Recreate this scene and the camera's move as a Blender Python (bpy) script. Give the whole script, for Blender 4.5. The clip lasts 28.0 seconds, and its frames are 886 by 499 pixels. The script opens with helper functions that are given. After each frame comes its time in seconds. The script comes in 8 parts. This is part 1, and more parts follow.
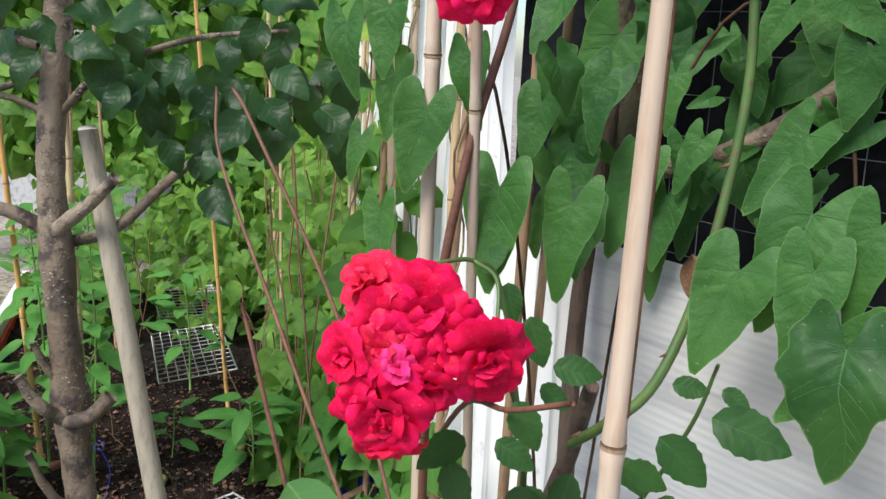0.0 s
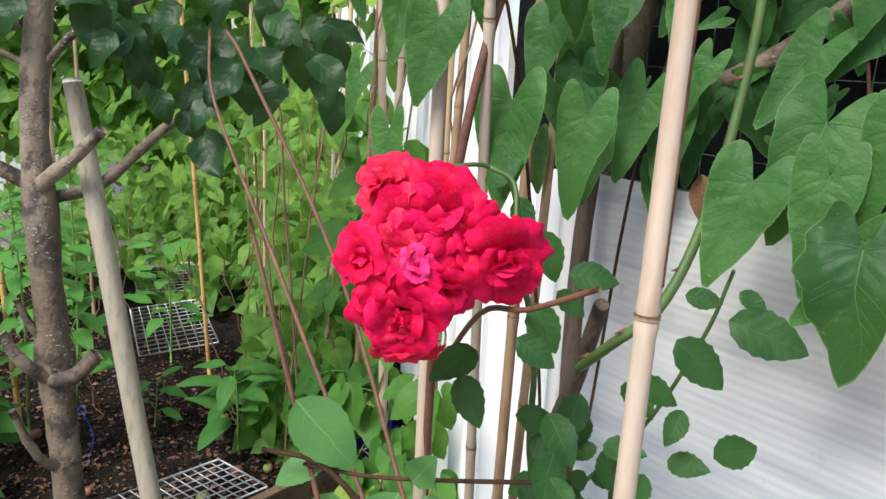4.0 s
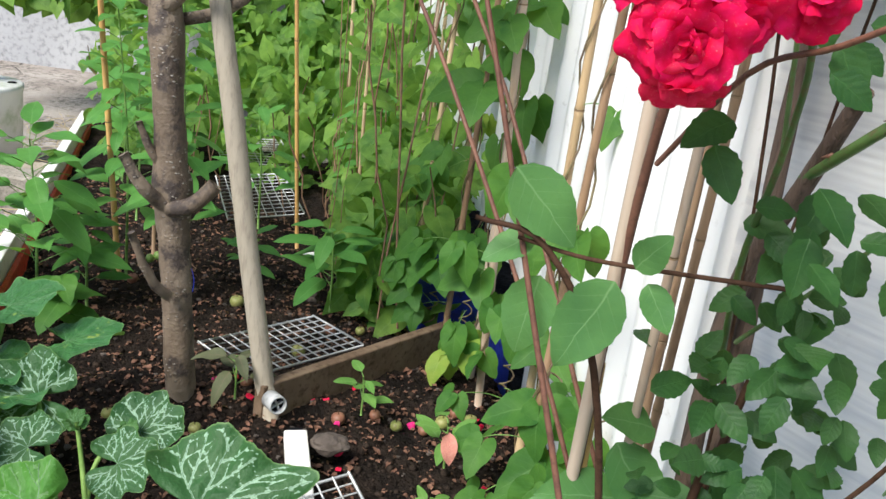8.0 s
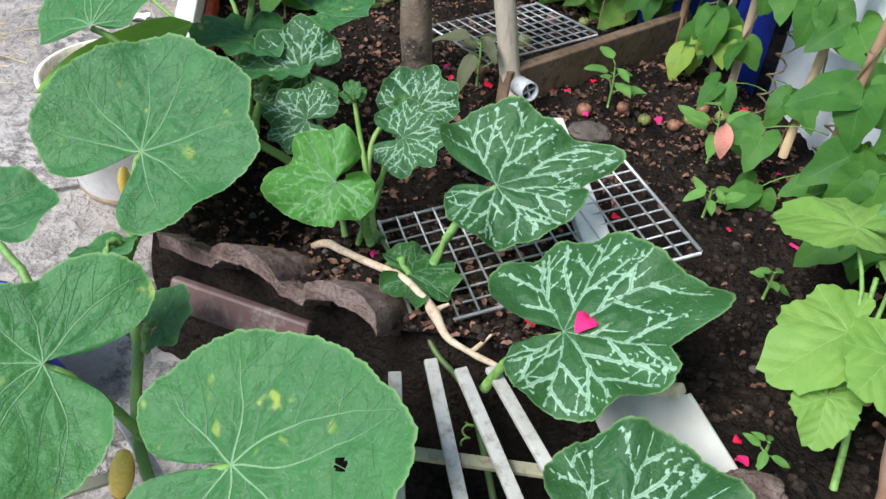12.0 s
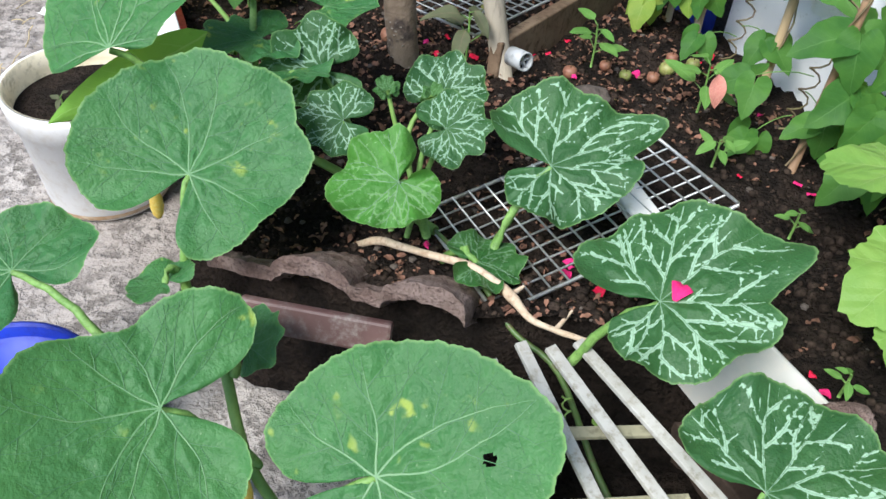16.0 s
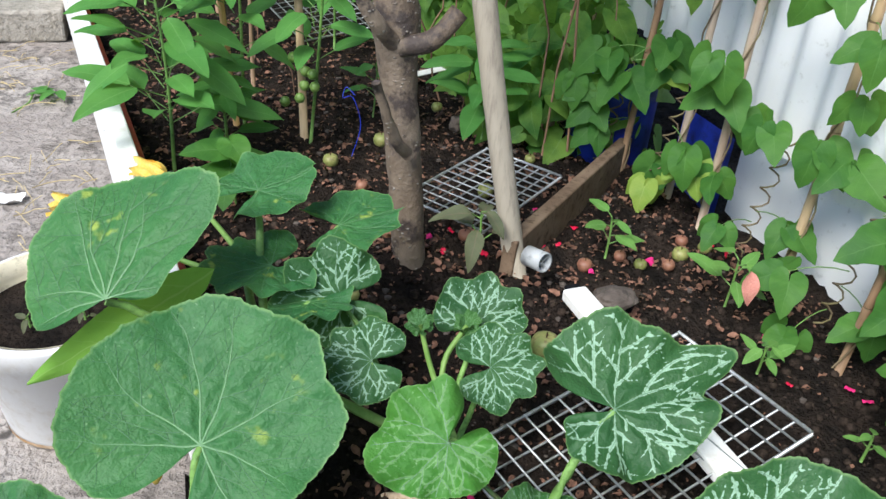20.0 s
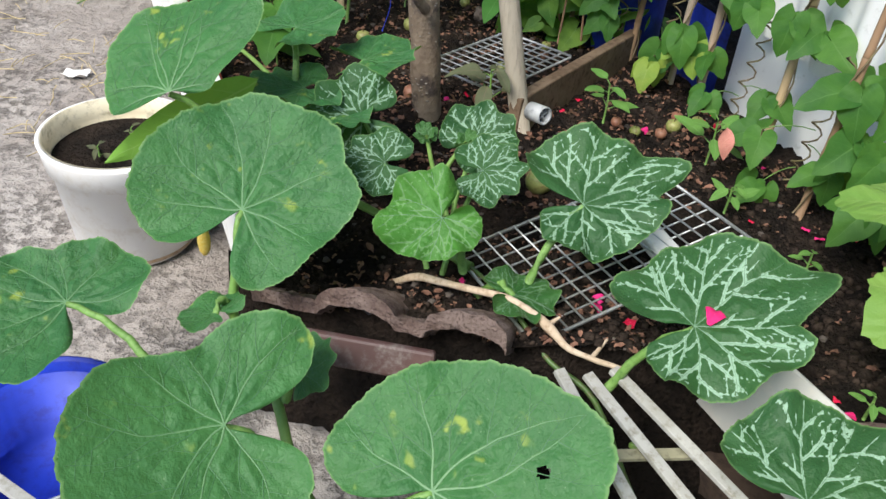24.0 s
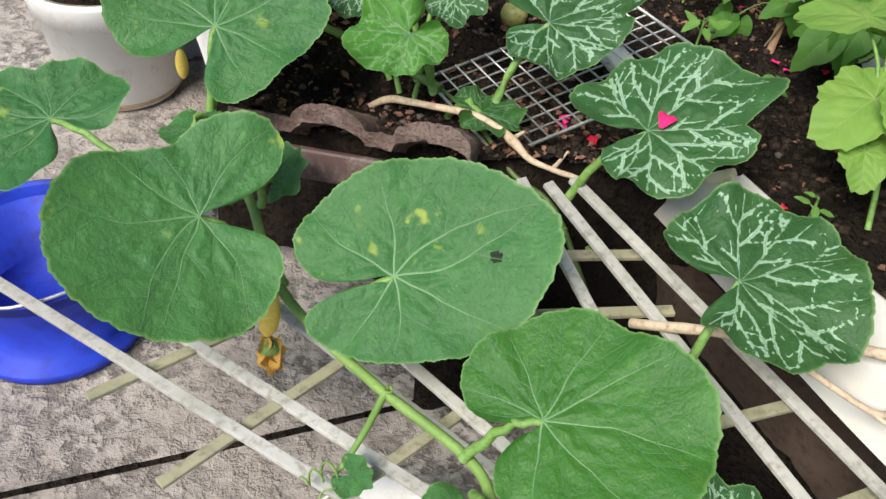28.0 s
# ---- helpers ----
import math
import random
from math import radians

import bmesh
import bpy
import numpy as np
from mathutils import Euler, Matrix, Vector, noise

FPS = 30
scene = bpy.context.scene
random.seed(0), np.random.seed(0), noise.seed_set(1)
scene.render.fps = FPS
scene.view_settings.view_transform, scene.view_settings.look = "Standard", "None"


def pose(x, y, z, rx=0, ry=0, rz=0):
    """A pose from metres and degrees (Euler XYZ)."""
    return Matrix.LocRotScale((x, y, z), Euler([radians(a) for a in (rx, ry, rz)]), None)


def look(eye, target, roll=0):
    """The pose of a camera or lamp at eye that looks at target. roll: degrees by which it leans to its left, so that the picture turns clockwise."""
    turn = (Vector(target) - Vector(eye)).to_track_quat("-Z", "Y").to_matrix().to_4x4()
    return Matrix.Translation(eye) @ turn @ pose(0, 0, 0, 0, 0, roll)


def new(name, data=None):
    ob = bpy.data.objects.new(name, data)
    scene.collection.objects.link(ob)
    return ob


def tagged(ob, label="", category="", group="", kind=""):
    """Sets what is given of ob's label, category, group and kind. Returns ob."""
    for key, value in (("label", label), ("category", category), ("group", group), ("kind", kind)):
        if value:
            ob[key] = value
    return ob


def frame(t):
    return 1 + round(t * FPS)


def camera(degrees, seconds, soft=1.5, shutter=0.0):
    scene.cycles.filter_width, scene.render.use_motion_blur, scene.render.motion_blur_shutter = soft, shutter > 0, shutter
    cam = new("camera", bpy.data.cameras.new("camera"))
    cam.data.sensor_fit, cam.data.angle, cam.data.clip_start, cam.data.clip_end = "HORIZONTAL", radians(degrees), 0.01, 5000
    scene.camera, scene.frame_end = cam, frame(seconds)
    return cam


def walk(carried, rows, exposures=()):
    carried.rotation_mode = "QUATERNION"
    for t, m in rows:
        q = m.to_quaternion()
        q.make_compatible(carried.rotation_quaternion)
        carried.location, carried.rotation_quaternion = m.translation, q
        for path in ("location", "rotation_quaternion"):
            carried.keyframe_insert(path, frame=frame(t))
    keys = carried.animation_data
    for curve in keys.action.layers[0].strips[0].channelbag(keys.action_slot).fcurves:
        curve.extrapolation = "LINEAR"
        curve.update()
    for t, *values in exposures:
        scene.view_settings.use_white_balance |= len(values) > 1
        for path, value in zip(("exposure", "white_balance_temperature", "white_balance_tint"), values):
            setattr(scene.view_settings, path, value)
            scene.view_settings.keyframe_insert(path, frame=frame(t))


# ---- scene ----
cam = camera(56.30, 28.0)


def aim(x, y, z, yaw, up, roll):
    """A camera at x, y, z, turned by yaw to the left of +y, up by up, leaning by roll (degrees)."""
    return pose(x, y, z, 0, 0, yaw) @ pose(0, 0, 0, 90 + up) @ pose(0, 0, 0, 0, 0, roll)


PATH = [
    (0.0, aim(0.495, -0.508, 1.215, 1.72, -13.16, 2.70)),
    (0.5, aim(0.493, -0.507, 1.214, 1.57, -13.17, 2.90)),
    (1.0, aim(0.490, -0.508, 1.212, 1.48, -13.23, 3.10)),
    (1.5, aim(0.487, -0.507, 1.207, 1.43, -13.38, 3.11)),
    (2.0, aim(0.485, -0.507, 1.197, 1.54, -13.59, 2.88)),
    (2.5, aim(0.483, -0.512, 1.189, 1.25, -13.79, 2.95)),
    (3.0, aim(0.478, -0.515, 1.180, 0.92, -13.62, 3.16)),
    (3.5, aim(0.474, -0.518, 1.169, 0.49, -13.59, 3.16)),
    (5.5, aim(0.451, -0.505, 1.124, -2.26, -14.34, 4.61)),
    (6.0, aim(0.435, -0.515, 1.106, -2.07, -14.33, 5.73)),
    (6.5, aim(0.424, -0.520, 1.086, -1.35, -14.92, 6.32)),
    (7.0, aim(0.410, -0.516, 1.070, -1.14, -16.88, 6.39)),
    (7.5, aim(0.389, -0.502, 1.046, -0.25, -18.50, 6.77)),
    (8.0, aim(0.358, -0.496, 1.029, 2.90, -19.37, 7.17)),
    (8.5, aim(0.336, -0.484, 1.021, 6.34, -21.26, 6.90)),
    (9.0, aim(0.326, -0.483, 1.000, 8.21, -23.73, 5.98)),
    (9.5, aim(0.310, -0.473, 0.979, 8.19, -26.30, 5.73)),
    (10.0, aim(0.266, -0.471, 0.970, 7.22, -28.28, 4.89)),
    (10.5, aim(0.219, -0.475, 0.955, 6.22, -30.60, 4.72)),
    (11.0, aim(0.182, -0.474, 0.930, 6.59, -34.03, 5.50)),
    (11.5, aim(0.160, -0.475, 0.920, 8.32, -36.89, 5.60)),
    (12.0, aim(0.151, -0.468, 0.908, 9.76, -38.89, 4.96)),
    (12.5, aim(0.142, -0.476, 0.901, 9.85, -40.89, 3.74)),
    (14.5, aim(0.074, -0.478, 0.909, 4.25, -43.83, 6.16)),
    (15.0, aim(0.077, -0.456, 0.907, 6.43, -43.76, 6.63)),
    (15.5, aim(0.029, -0.469, 0.921, 5.84, -42.77, 4.33)),
    (16.0, aim(-0.049, -0.481, 0.945, -0.75, -41.91, 4.34)),
    (16.5, aim(-0.087, -0.490, 0.957, -4.54, -40.41, 6.55)),
    (17.0, aim(-0.071, -0.490, 0.964, -4.75, -38.69, 8.74)),
    (17.5, aim(-0.065, -0.488, 0.979, -2.35, -36.96, 8.19)),
    (18.0, aim(-0.080, -0.474, 0.964, -0.73, -36.01, 6.26)),
    (18.5, aim(-0.099, -0.451, 0.968, -1.22, -35.51, 6.26)),
    (19.0, aim(-0.096, -0.426, 0.965, -2.86, -34.20, 7.46)),
    (19.5, aim(-0.128, -0.360, 0.969, -3.98, -33.58, 5.97)),
    (20.0, aim(-0.160, -0.313, 0.974, -4.97, -33.26, 4.57)),
    (20.5, aim(-0.177, -0.303, 0.981, -5.71, -32.71, 4.31)),
    (22.5, aim(-0.149, -0.382, 0.983, -1.46, -30.69, 5.44)),
    (23.0, aim(-0.108, -0.430, 0.979, 0.39, -31.06, 6.01)),
    (23.5, aim(-0.084, -0.478, 0.943, 1.00, -34.09, 5.94)),
    (24.0, aim(-0.116, -0.550, 0.936, -2.01, -36.69, 5.30)),
    (24.5, aim(-0.158, -0.637, 0.942, -7.06, -38.21, 4.60)),
    (25.0, aim(-0.170, -0.683, 0.923, -11.36, -39.19, 4.64)),
    (25.5, aim(-0.168, -0.694, 0.913, -16.01, -40.12, 5.67)),
    (26.0, aim(-0.156, -0.693, 0.915, -17.55, -41.32, 5.85)),
    (26.5, aim(-0.121, -0.670, 0.908, -13.88, -43.53, 7.17)),
    (27.0, aim(-0.099, -0.653, 0.894, -8.24, -43.99, 8.39)),
    (27.5, aim(-0.089, -0.649, 0.892, -4.04, -43.93, 7.19)),
    (28.0, aim(-0.065, -0.646, 0.893, -2.29, -43.83, 5.36)),
]
walk(cam, PATH, [(0.0, 0.86, 6100, 10), (3.0, 0.90, 6100, 10), (6.0, 1.06, 6200, 10), (10.0, 0.98, 6000, 10), (12.0, 1.02, 5750, 10), (16.0, 1.08, 5800, 10), (20.0, 0.98, 5800, 10), (24.0, 0.86, 6100, 10), (26.0, 0.80, 6400, 10), (28.0, 0.84, 6400, 10)])

# ---- world and light ----
world = bpy.data.worlds.new("sky")
scene.world = world
world.use_nodes = True
_n = world.node_tree.nodes
_sky = _n.new("ShaderNodeTexSky")
_sky.sky_type, _sky.sun_disc = "NISHITA", False
_sky.sun_elevation, _sky.sun_rotation = radians(50), radians(218)
_n["Background"].inputs["Strength"].default_value = 0.09
world.node_tree.links.new(_sky.outputs[0], _n["Background"].inputs["Color"])

sun = new("sun", bpy.data.lights.new("sun", "SUN"))
sun.data.energy, sun.data.angle, sun.data.color = 3.3, radians(28), (1.0, 0.94, 0.83)
sun.matrix_basis = look((-1.35, -1.75, 2.65), (0, 0, 0))

rng = random.Random(7)


# ---- materials ----
class Nodes:
    """A small wrapper that adds nodes and links them."""

    def __init__(self, name):
        self.mat = bpy.data.materials.new(name)
        self.mat.use_nodes = True
        self.tree = self.mat.node_tree
        self.out = self.tree.nodes["Material Output"]
        self.bsdf = self.tree.nodes["Principled BSDF"]

    def node(self, kind, **values):
        n = self.tree.nodes.new(kind)
        for key, value in values.items():
            if key == "operation":
                n.operation = value
            elif key == "blend":
                n.data_type = "RGBA"
                n.blend_type = value
        return n

    def link(self, a, b):
        self.tree.links.new(a, b)

    def put(self, socket, value):
        if isinstance(value, bpy.types.NodeSocket):
            self.link(value, socket)
        else:
            socket.default_value = value

    def math(self, op, a, b=0.0, c=None):
        n = self.node("ShaderNodeMath", operation=op)
        self.put(n.inputs[0], a)
        self.put(n.inputs[1], b)
        if c is not None:
            self.put(n.inputs[2], c)
        return n.outputs[0]

    def mix(self, f, a, b, blend="MIX"):
        n = self.node("ShaderNodeMix", blend=blend)
        self.put(n.inputs[0], f)
        self.put(n.inputs[6], a if isinstance(a, bpy.types.NodeSocket) else (*a, 1))
        self.put(n.inputs[7], b if isinstance(b, bpy.types.NodeSocket) else (*b, 1))
        return n.outputs[2]

    def coords(self, which="Object"):
        return self.node("ShaderNodeTexCoord").outputs[which]

    def noise(self, scale, detail=3.0, rough=0.55, vec=None, colour=False):
        n = self.node("ShaderNodeTexNoise")
        n.inputs["Scale"].default_value = scale
        n.inputs["Detail"].default_value = detail
        n.inputs["Roughness"].default_value = rough
        self.link(vec if vec is not None else self.coords(), n.inputs["Vector"])
        return n.outputs["Color" if colour else "Fac"]

    def ramp(self, f, lo, hi):
        n = self.node("ShaderNodeMapRange")
        n.interpolation_type = "SMOOTHSTEP"
        self.put(n.inputs[0], f)
        n.inputs[1].default_value, n.inputs[2].default_value = lo, hi
        return n.outputs[0]

    def stretch(self, vec, scale):
        n = self.node("ShaderNodeMapping")
        self.link(vec, n.inputs["Vector"])
        n.inputs["Scale"].default_value = scale
        return n.outputs[0]

    def bump(self, height, strength, distance):
        n = self.node("ShaderNodeBump")
        n.inputs["Strength"].default_value, n.inputs["Distance"].default_value = strength, distance
        self.link(height, n.inputs["Height"])
        self.link(n.outputs[0], self.bsdf.inputs["Normal"])
        return n.outputs[0]

    def random(self, island=False):
        if island:
            return self.node("ShaderNodeNewGeometry").outputs["Random Per Island"]
        return self.node("ShaderNodeObjectInfo").outputs["Random"]

    def finish(self, colour, rough=0.6, metal=0.0):
        self.put(self.bsdf.inputs["Base Color"], colour if isinstance(colour, bpy.types.NodeSocket) else (*colour, 1))
        self.put(self.bsdf.inputs["Roughness"], rough)
        self.bsdf.inputs["Metallic"].default_value = metal
        return self.mat


def mat_mottled(name, a, b, scale, rough=0.7, fine=None, bump=0.3, depth=0.004, c=None, stretch=(1, 1, 1), metal=0.0):
    m = Nodes(name)
    v = m.stretch(m.coords(), stretch)
    big = m.ramp(m.noise(scale, 4, 0.6, v), 0.35, 0.68)
    colour = m.mix(big, a, b)
    small = m.noise(fine or scale * 8, 4, 0.65, v)
    colour = m.mix(m.ramp(small, 0.45, 0.75), colour, c or tuple(x * 0.55 for x in a))
    colour = m.mix(m.math("MULTIPLY", m.random(), 0.25), colour, tuple(x * 0.6 for x in b))
    m.bump(m.math("ADD", small, m.math("MULTIPLY", big, 0.6)), bump, depth)
    return m.finish(colour, m.math("ADD", m.math("MULTIPLY", small, 0.25), rough - 0.12), metal)


def mat_leaf(name, base, other, vein, amount=0.5, palmate=False, speckle=0.0, gloss=0.45, glow=0.3, island=False, spacing=0.16, width=0.012, relief=0.5, spots=0.0):
    """Leaf: UV holds the blade's own plane, the stalk at 0, 0 and the tip towards +y."""
    m = Nodes(name)
    uv = m.node("ShaderNodeUVMap").outputs[0]
    move = m.node("ShaderNodeVectorMath", operation="ADD")
    m.link(uv, move.inputs[0])
    m.link(m.math("MULTIPLY", m.random(island), 40.0), move.inputs[1])
    local = move.outputs[0]

    def warped(vec, scale, amount):
        warp = m.node("ShaderNodeVectorMath", operation="MULTIPLY_ADD")
        centred = m.node("ShaderNodeVectorMath", operation="SUBTRACT")
        m.link(m.noise(scale, 2, 0.5, local, True), centred.inputs[0])
        centred.inputs[1].default_value = (0.5, 0.5, 0.5)
        m.link(centred.outputs[0], warp.inputs[0])
        warp.inputs[1].default_value = (amount, amount, 0)
        m.link(vec, warp.inputs[2])
        return warp.outputs[0]

    sep = m.node("ShaderNodeSeparateXYZ")
    bent = warped(warped(uv, 2.6, 0.07 if palmate else 0.08), 9.0, 0.028 if palmate else 0.03)
    m.link(warped(bent, 34.0, 0.028) if speckle else bent, sep.inputs[0])
    x, y = sep.outputs[0], sep.outputs[1]
    if palmate:
        r = m.math("SQRT", m.math("ADD", m.math("MULTIPLY", x, x), m.math("MULTIPLY", y, y)))
        a = m.math("ARCTAN2", x, y)
        step = 2 * math.pi / 7
        fold = m.math("PINGPONG", m.math("ADD", a, 14 * step), step / 2)
        along, away = m.math("MULTIPLY", r, m.math("COSINE", fold)), m.math("MULTIPLY", r, m.math("SINE", fold))
    else:
        along, away = y, m.math("ABSOLUTE", x)
    side = m.math("PINGPONG", m.math("SUBTRACT", along, m.math("MULTIPLY", away, 1.0 if palmate else 0.75)), spacing / 2)
    taper = m.math("MULTIPLY", width, m.math("SUBTRACT", 1.25, along))
    grow = 1.0 + 0.5 * speckle
    if speckle:
        taper = m.math("MULTIPLY", taper, m.math("MULTIPLY", m.math("ADD", -0.35, m.math("MULTIPLY", m.noise(30.0, 4, 0.75, local), 2.7)), m.ramp(along, -0.05, 0.35)))
        taper = m.math("ADD", taper, 0.0015)
    rib = m.math("SUBTRACT", 1.0, m.ramp(m.math("DIVIDE", away, taper), 0.7 if speckle else 0.5, (1.2 if speckle else 1.7) * grow))
    lat = m.math("SUBTRACT", 1.0, m.ramp(m.math("DIVIDE", side, m.math("MULTIPLY", taper, m.math("MAXIMUM", 0.55, m.math("SUBTRACT", 1.7, m.math("MULTIPLY", away, 6.0))))), 0.35 if speckle else 0.1, (0.85 if speckle else 1.1) * grow))
    lat = m.math("MULTIPLY", lat, 0.75 if speckle else 0.75 if palmate else 0.45)
    line = m.math("MAXIMUM", rib, lat)
    if speckle:
        gap = m.ramp(m.noise(6.0, 3, 0.7, local), 0.42, 0.60)
        flick = m.ramp(m.noise(30.0, 2, 0.6, local), 0.40, 0.58)
        star = m.math("MULTIPLY", m.math("SUBTRACT", 1.0, m.ramp(m.math("DIVIDE", m.math("MINIMUM", side, away), taper), 0.5, 3.2)), m.ramp(m.noise(15.0, 2, 0.6, local), 0.56, 0.64))
        line = m.math("MULTIPLY", line, m.math("MULTIPLY", m.math("ADD", gap, 0.40), m.math("ADD", 0.30, flick)))
        line = m.math("MAXIMUM", line, m.math("MULTIPLY", star, 0.85))
        line = m.math("MINIMUM", line, 1.0)
    tone = m.ramp(m.noise(2.2, 3, 0.6, local), 0.3, 0.7)
    pick = m.random(island)
    colour = m.mix(m.math("MULTIPLY", m.math("ADD", tone, pick), 0.5), base, other)
    blot = m.noise(26.0, 3, 0.6, local)
    colour = m.mix(m.math("MULTIPLY", m.ramp(blot, 0.5, 0.8), 0.14 if palmate else 0.3), colour, tuple(v * 0.6 for v in base))
    if spots:
        spot = m.ramp(m.noise(5.0, 2, 0.8, local), 0.64, 0.74)
        colour = m.mix(m.math("MULTIPLY", spot, spots), colour, (0.42, 0.46, 0.06))
    colour = m.mix(m.math("MULTIPLY", line, amount), colour, vein)
    quilt = m.math("MULTIPLY", m.ramp(side, 0.0, spacing / 2), 0.7 if palmate else 0.18)
    height = m.math("ADD", m.math("SUBTRACT", quilt, m.math("MULTIPLY", rib, 0.35)), m.math("ADD", m.math("ADD", m.math("MULTIPLY", blot, 0.35), m.math("MULTIPLY", m.noise(9.0, 3, 0.6, local), 0.8 if palmate else 0.3)), m.math("MULTIPLY", m.noise(75.0, 2, 0.6, local), 0.05)))
    normal = m.bump(height, relief if palmate else 0.35 * relief, 0.006 if palmate else 0.0022)
    m.finish(colour, m.math("ADD", gloss, m.math("MULTIPLY", blot, 0.2)))
    m.bsdf.inputs["Specular IOR Level"].default_value = 0.3 if palmate else 0.2
    back = m.node("ShaderNodeBsdfTranslucent")
    m.link(m.mix(0.6, colour, (0.30, 0.50, 0.05)), back.inputs["Color"])
    m.link(normal, back.inputs["Normal"])
    both = m.node("ShaderNodeMixShader")
    both.inputs[0].default_value = glow
    m.link(m.bsdf.outputs[0], both.inputs[1])
    m.link(back.outputs[0], both.inputs[2])
    m.link(both.outputs[0], m.out.inputs["Surface"])
    return m.mat


M_SOIL = mat_mottled("soil", (0.012, 0.0098, 0.0082), (0.036, 0.026, 0.020), 14, 0.95, 130, 1.0, 0.016, (0.005, 0.004, 0.0035))


def mat_concrete():
    m = Nodes("concrete")
    v = m.coords()
    colour = m.mix(m.ramp(m.noise(2.6, 5, 0.6, v), 0.36, 0.66), (0.285, 0.245, 0.215), (0.44, 0.395, 0.355))
    pits = m.ramp(m.noise(34, 5, 0.72, v), 0.44, 0.60)
    patch = m.ramp(m.noise(5.0, 4, 0.65, v), 0.42, 0.58)
    colour = m.mix(m.math("MULTIPLY", m.math("MULTIPLY", pits, patch), 0.85), colour, (0.095, 0.080, 0.068))
    colour = m.mix(m.math("MULTIPLY", m.ramp(m.noise(90, 3, 0.6, v), 0.5, 0.75), 0.35), colour, (0.46, 0.42, 0.38))
    crack = m.node("ShaderNodeTexVoronoi")
    crack.feature = "DISTANCE_TO_EDGE"
    crack.inputs["Scale"].default_value = 0.55
    bent = m.node("ShaderNodeVectorMath", operation="MULTIPLY_ADD")
    m.link(m.noise(5, 4, 0.6, v, True), bent.inputs[0])
    bent.inputs[1].default_value = (0.16, 0.16, 0)
    m.link(v, bent.inputs[2])
    m.link(bent.outputs[0], crack.inputs["Vector"])
    line = m.math("SUBTRACT", 1.0, m.ramp(crack.outputs["Distance"], 0.0015, 0.005))
    line = m.math("MULTIPLY", line, m.ramp(m.noise(1.3, 2, 0.5, v), 0.46, 0.56))
    colour = m.mix(m.math("MULTIPLY", line, 0.85), colour, (0.05, 0.042, 0.035))
    height = m.math("SUBTRACT", m.noise(55, 5, 0.7, v), m.math("ADD", m.math("MULTIPLY", pits, 0.5), line))
    m.bump(height, 0.9, 0.008)
    return m.finish(colour, 0.92)


M_PAVE = mat_concrete()
M_CUKE = mat_leaf("cucumber_leaf", (0.14, 0.29, 0.05), (0.23, 0.38, 0.075), (0.36, 0.48, 0.18), 0.5, True, glow=0.35, width=0.006, spacing=0.22, relief=0.22)
M_UNDER = mat_leaf("leaf_underside", (0.17, 0.36, 0.055), (0.24, 0.44, 0.075), (0.40, 0.55, 0.20), 0.4, gloss=0.6, glow=0.45, width=0.006)
M_BEAN = mat_leaf("bean_leaf", (0.032, 0.114, 0.022), (0.088, 0.215, 0.036), (0.16, 0.31, 0.09), 0.4, glow=0.4, width=0.012)
M_BEANY = mat_leaf("yellowing_bean_leaf", (0.18, 0.31, 0.045), (0.29, 0.38, 0.065), (0.40, 0.46, 0.15), 0.4, glow=0.4)
M_BEANJ = mat_leaf("bean_foliage", (0.036, 0.128, 0.026), (0.235, 0.395, 0.070), (0.30, 0.46, 0.15), 0.4, glow=0.5, width=0.012, island=True)
M_ROSE_LEAF = mat_leaf("rose_leaf", (0.013, 0.050, 0.016), (0.035, 0.100, 0.026), (0.08, 0.18, 0.055), 0.30, gloss=0.35, glow=0.25, width=0.010, relief=0.9)
M_APPLE_LEAF = mat_leaf("apple_leaf", (0.007, 0.025, 0.010), (0.017, 0.054, 0.016), (0.04, 0.10, 0.03), 0.3, gloss=0.27, glow=0.2, relief=1.6)
M_PALE = mat_leaf("pale_oval_leaf", (0.060, 0.165, 0.055), (0.105, 0.245, 0.070), (0.22, 0.38, 0.16), 0.45, gloss=0.38, glow=0.35, width=0.009)
M_DEAD = mat_mottled("dead_leaf", (0.16, 0.075, 0.035), (0.26, 0.14, 0.07), 30, 0.85, 150, 0.6, 0.003)
M_RUST = mat_mottled("reddish_stem", (0.12, 0.048, 0.030), (0.18, 0.078, 0.045), 20, 0.65, 150, 0.3, 0.001)
M_VINE = mat_mottled("vine", (0.13, 0.085, 0.05), (0.20, 0.17, 0.07), 30, 0.7, 150, 0.3, 0.001)
M_DRY = mat_mottled("dry_wood", (0.44, 0.33, 0.22), (0.56, 0.45, 0.33), 20, 0.8, 120, 0.4, 0.002, (0.26, 0.17, 0.10))
M_DRYB = mat_mottled("dry_brown_wood", (0.20, 0.105, 0.060), (0.30, 0.18, 0.11), 20, 0.85, 120, 0.7, 0.003, (0.13, 0.07, 0.04), (1, 1, 0.25))
M_VINE_G = mat_mottled("pumpkin_vine", (0.13, 0.24, 0.045), (0.20, 0.32, 0.075), 25, 0.6, 300, 0.5, 0.001, (0.12, 0.22, 0.04))
M_YELLOW = mat_mottled("squash_yellow", (0.78, 0.50, 0.05), (0.82, 0.62, 0.16), 14, 0.55, 80, 0.2, 0.001, (0.70, 0.42, 0.04))
M_WITHER = mat_mottled("withered_flower", (0.62, 0.33, 0.05), (0.72, 0.46, 0.13), 20, 0.8, 90, 0.5, 0.002)
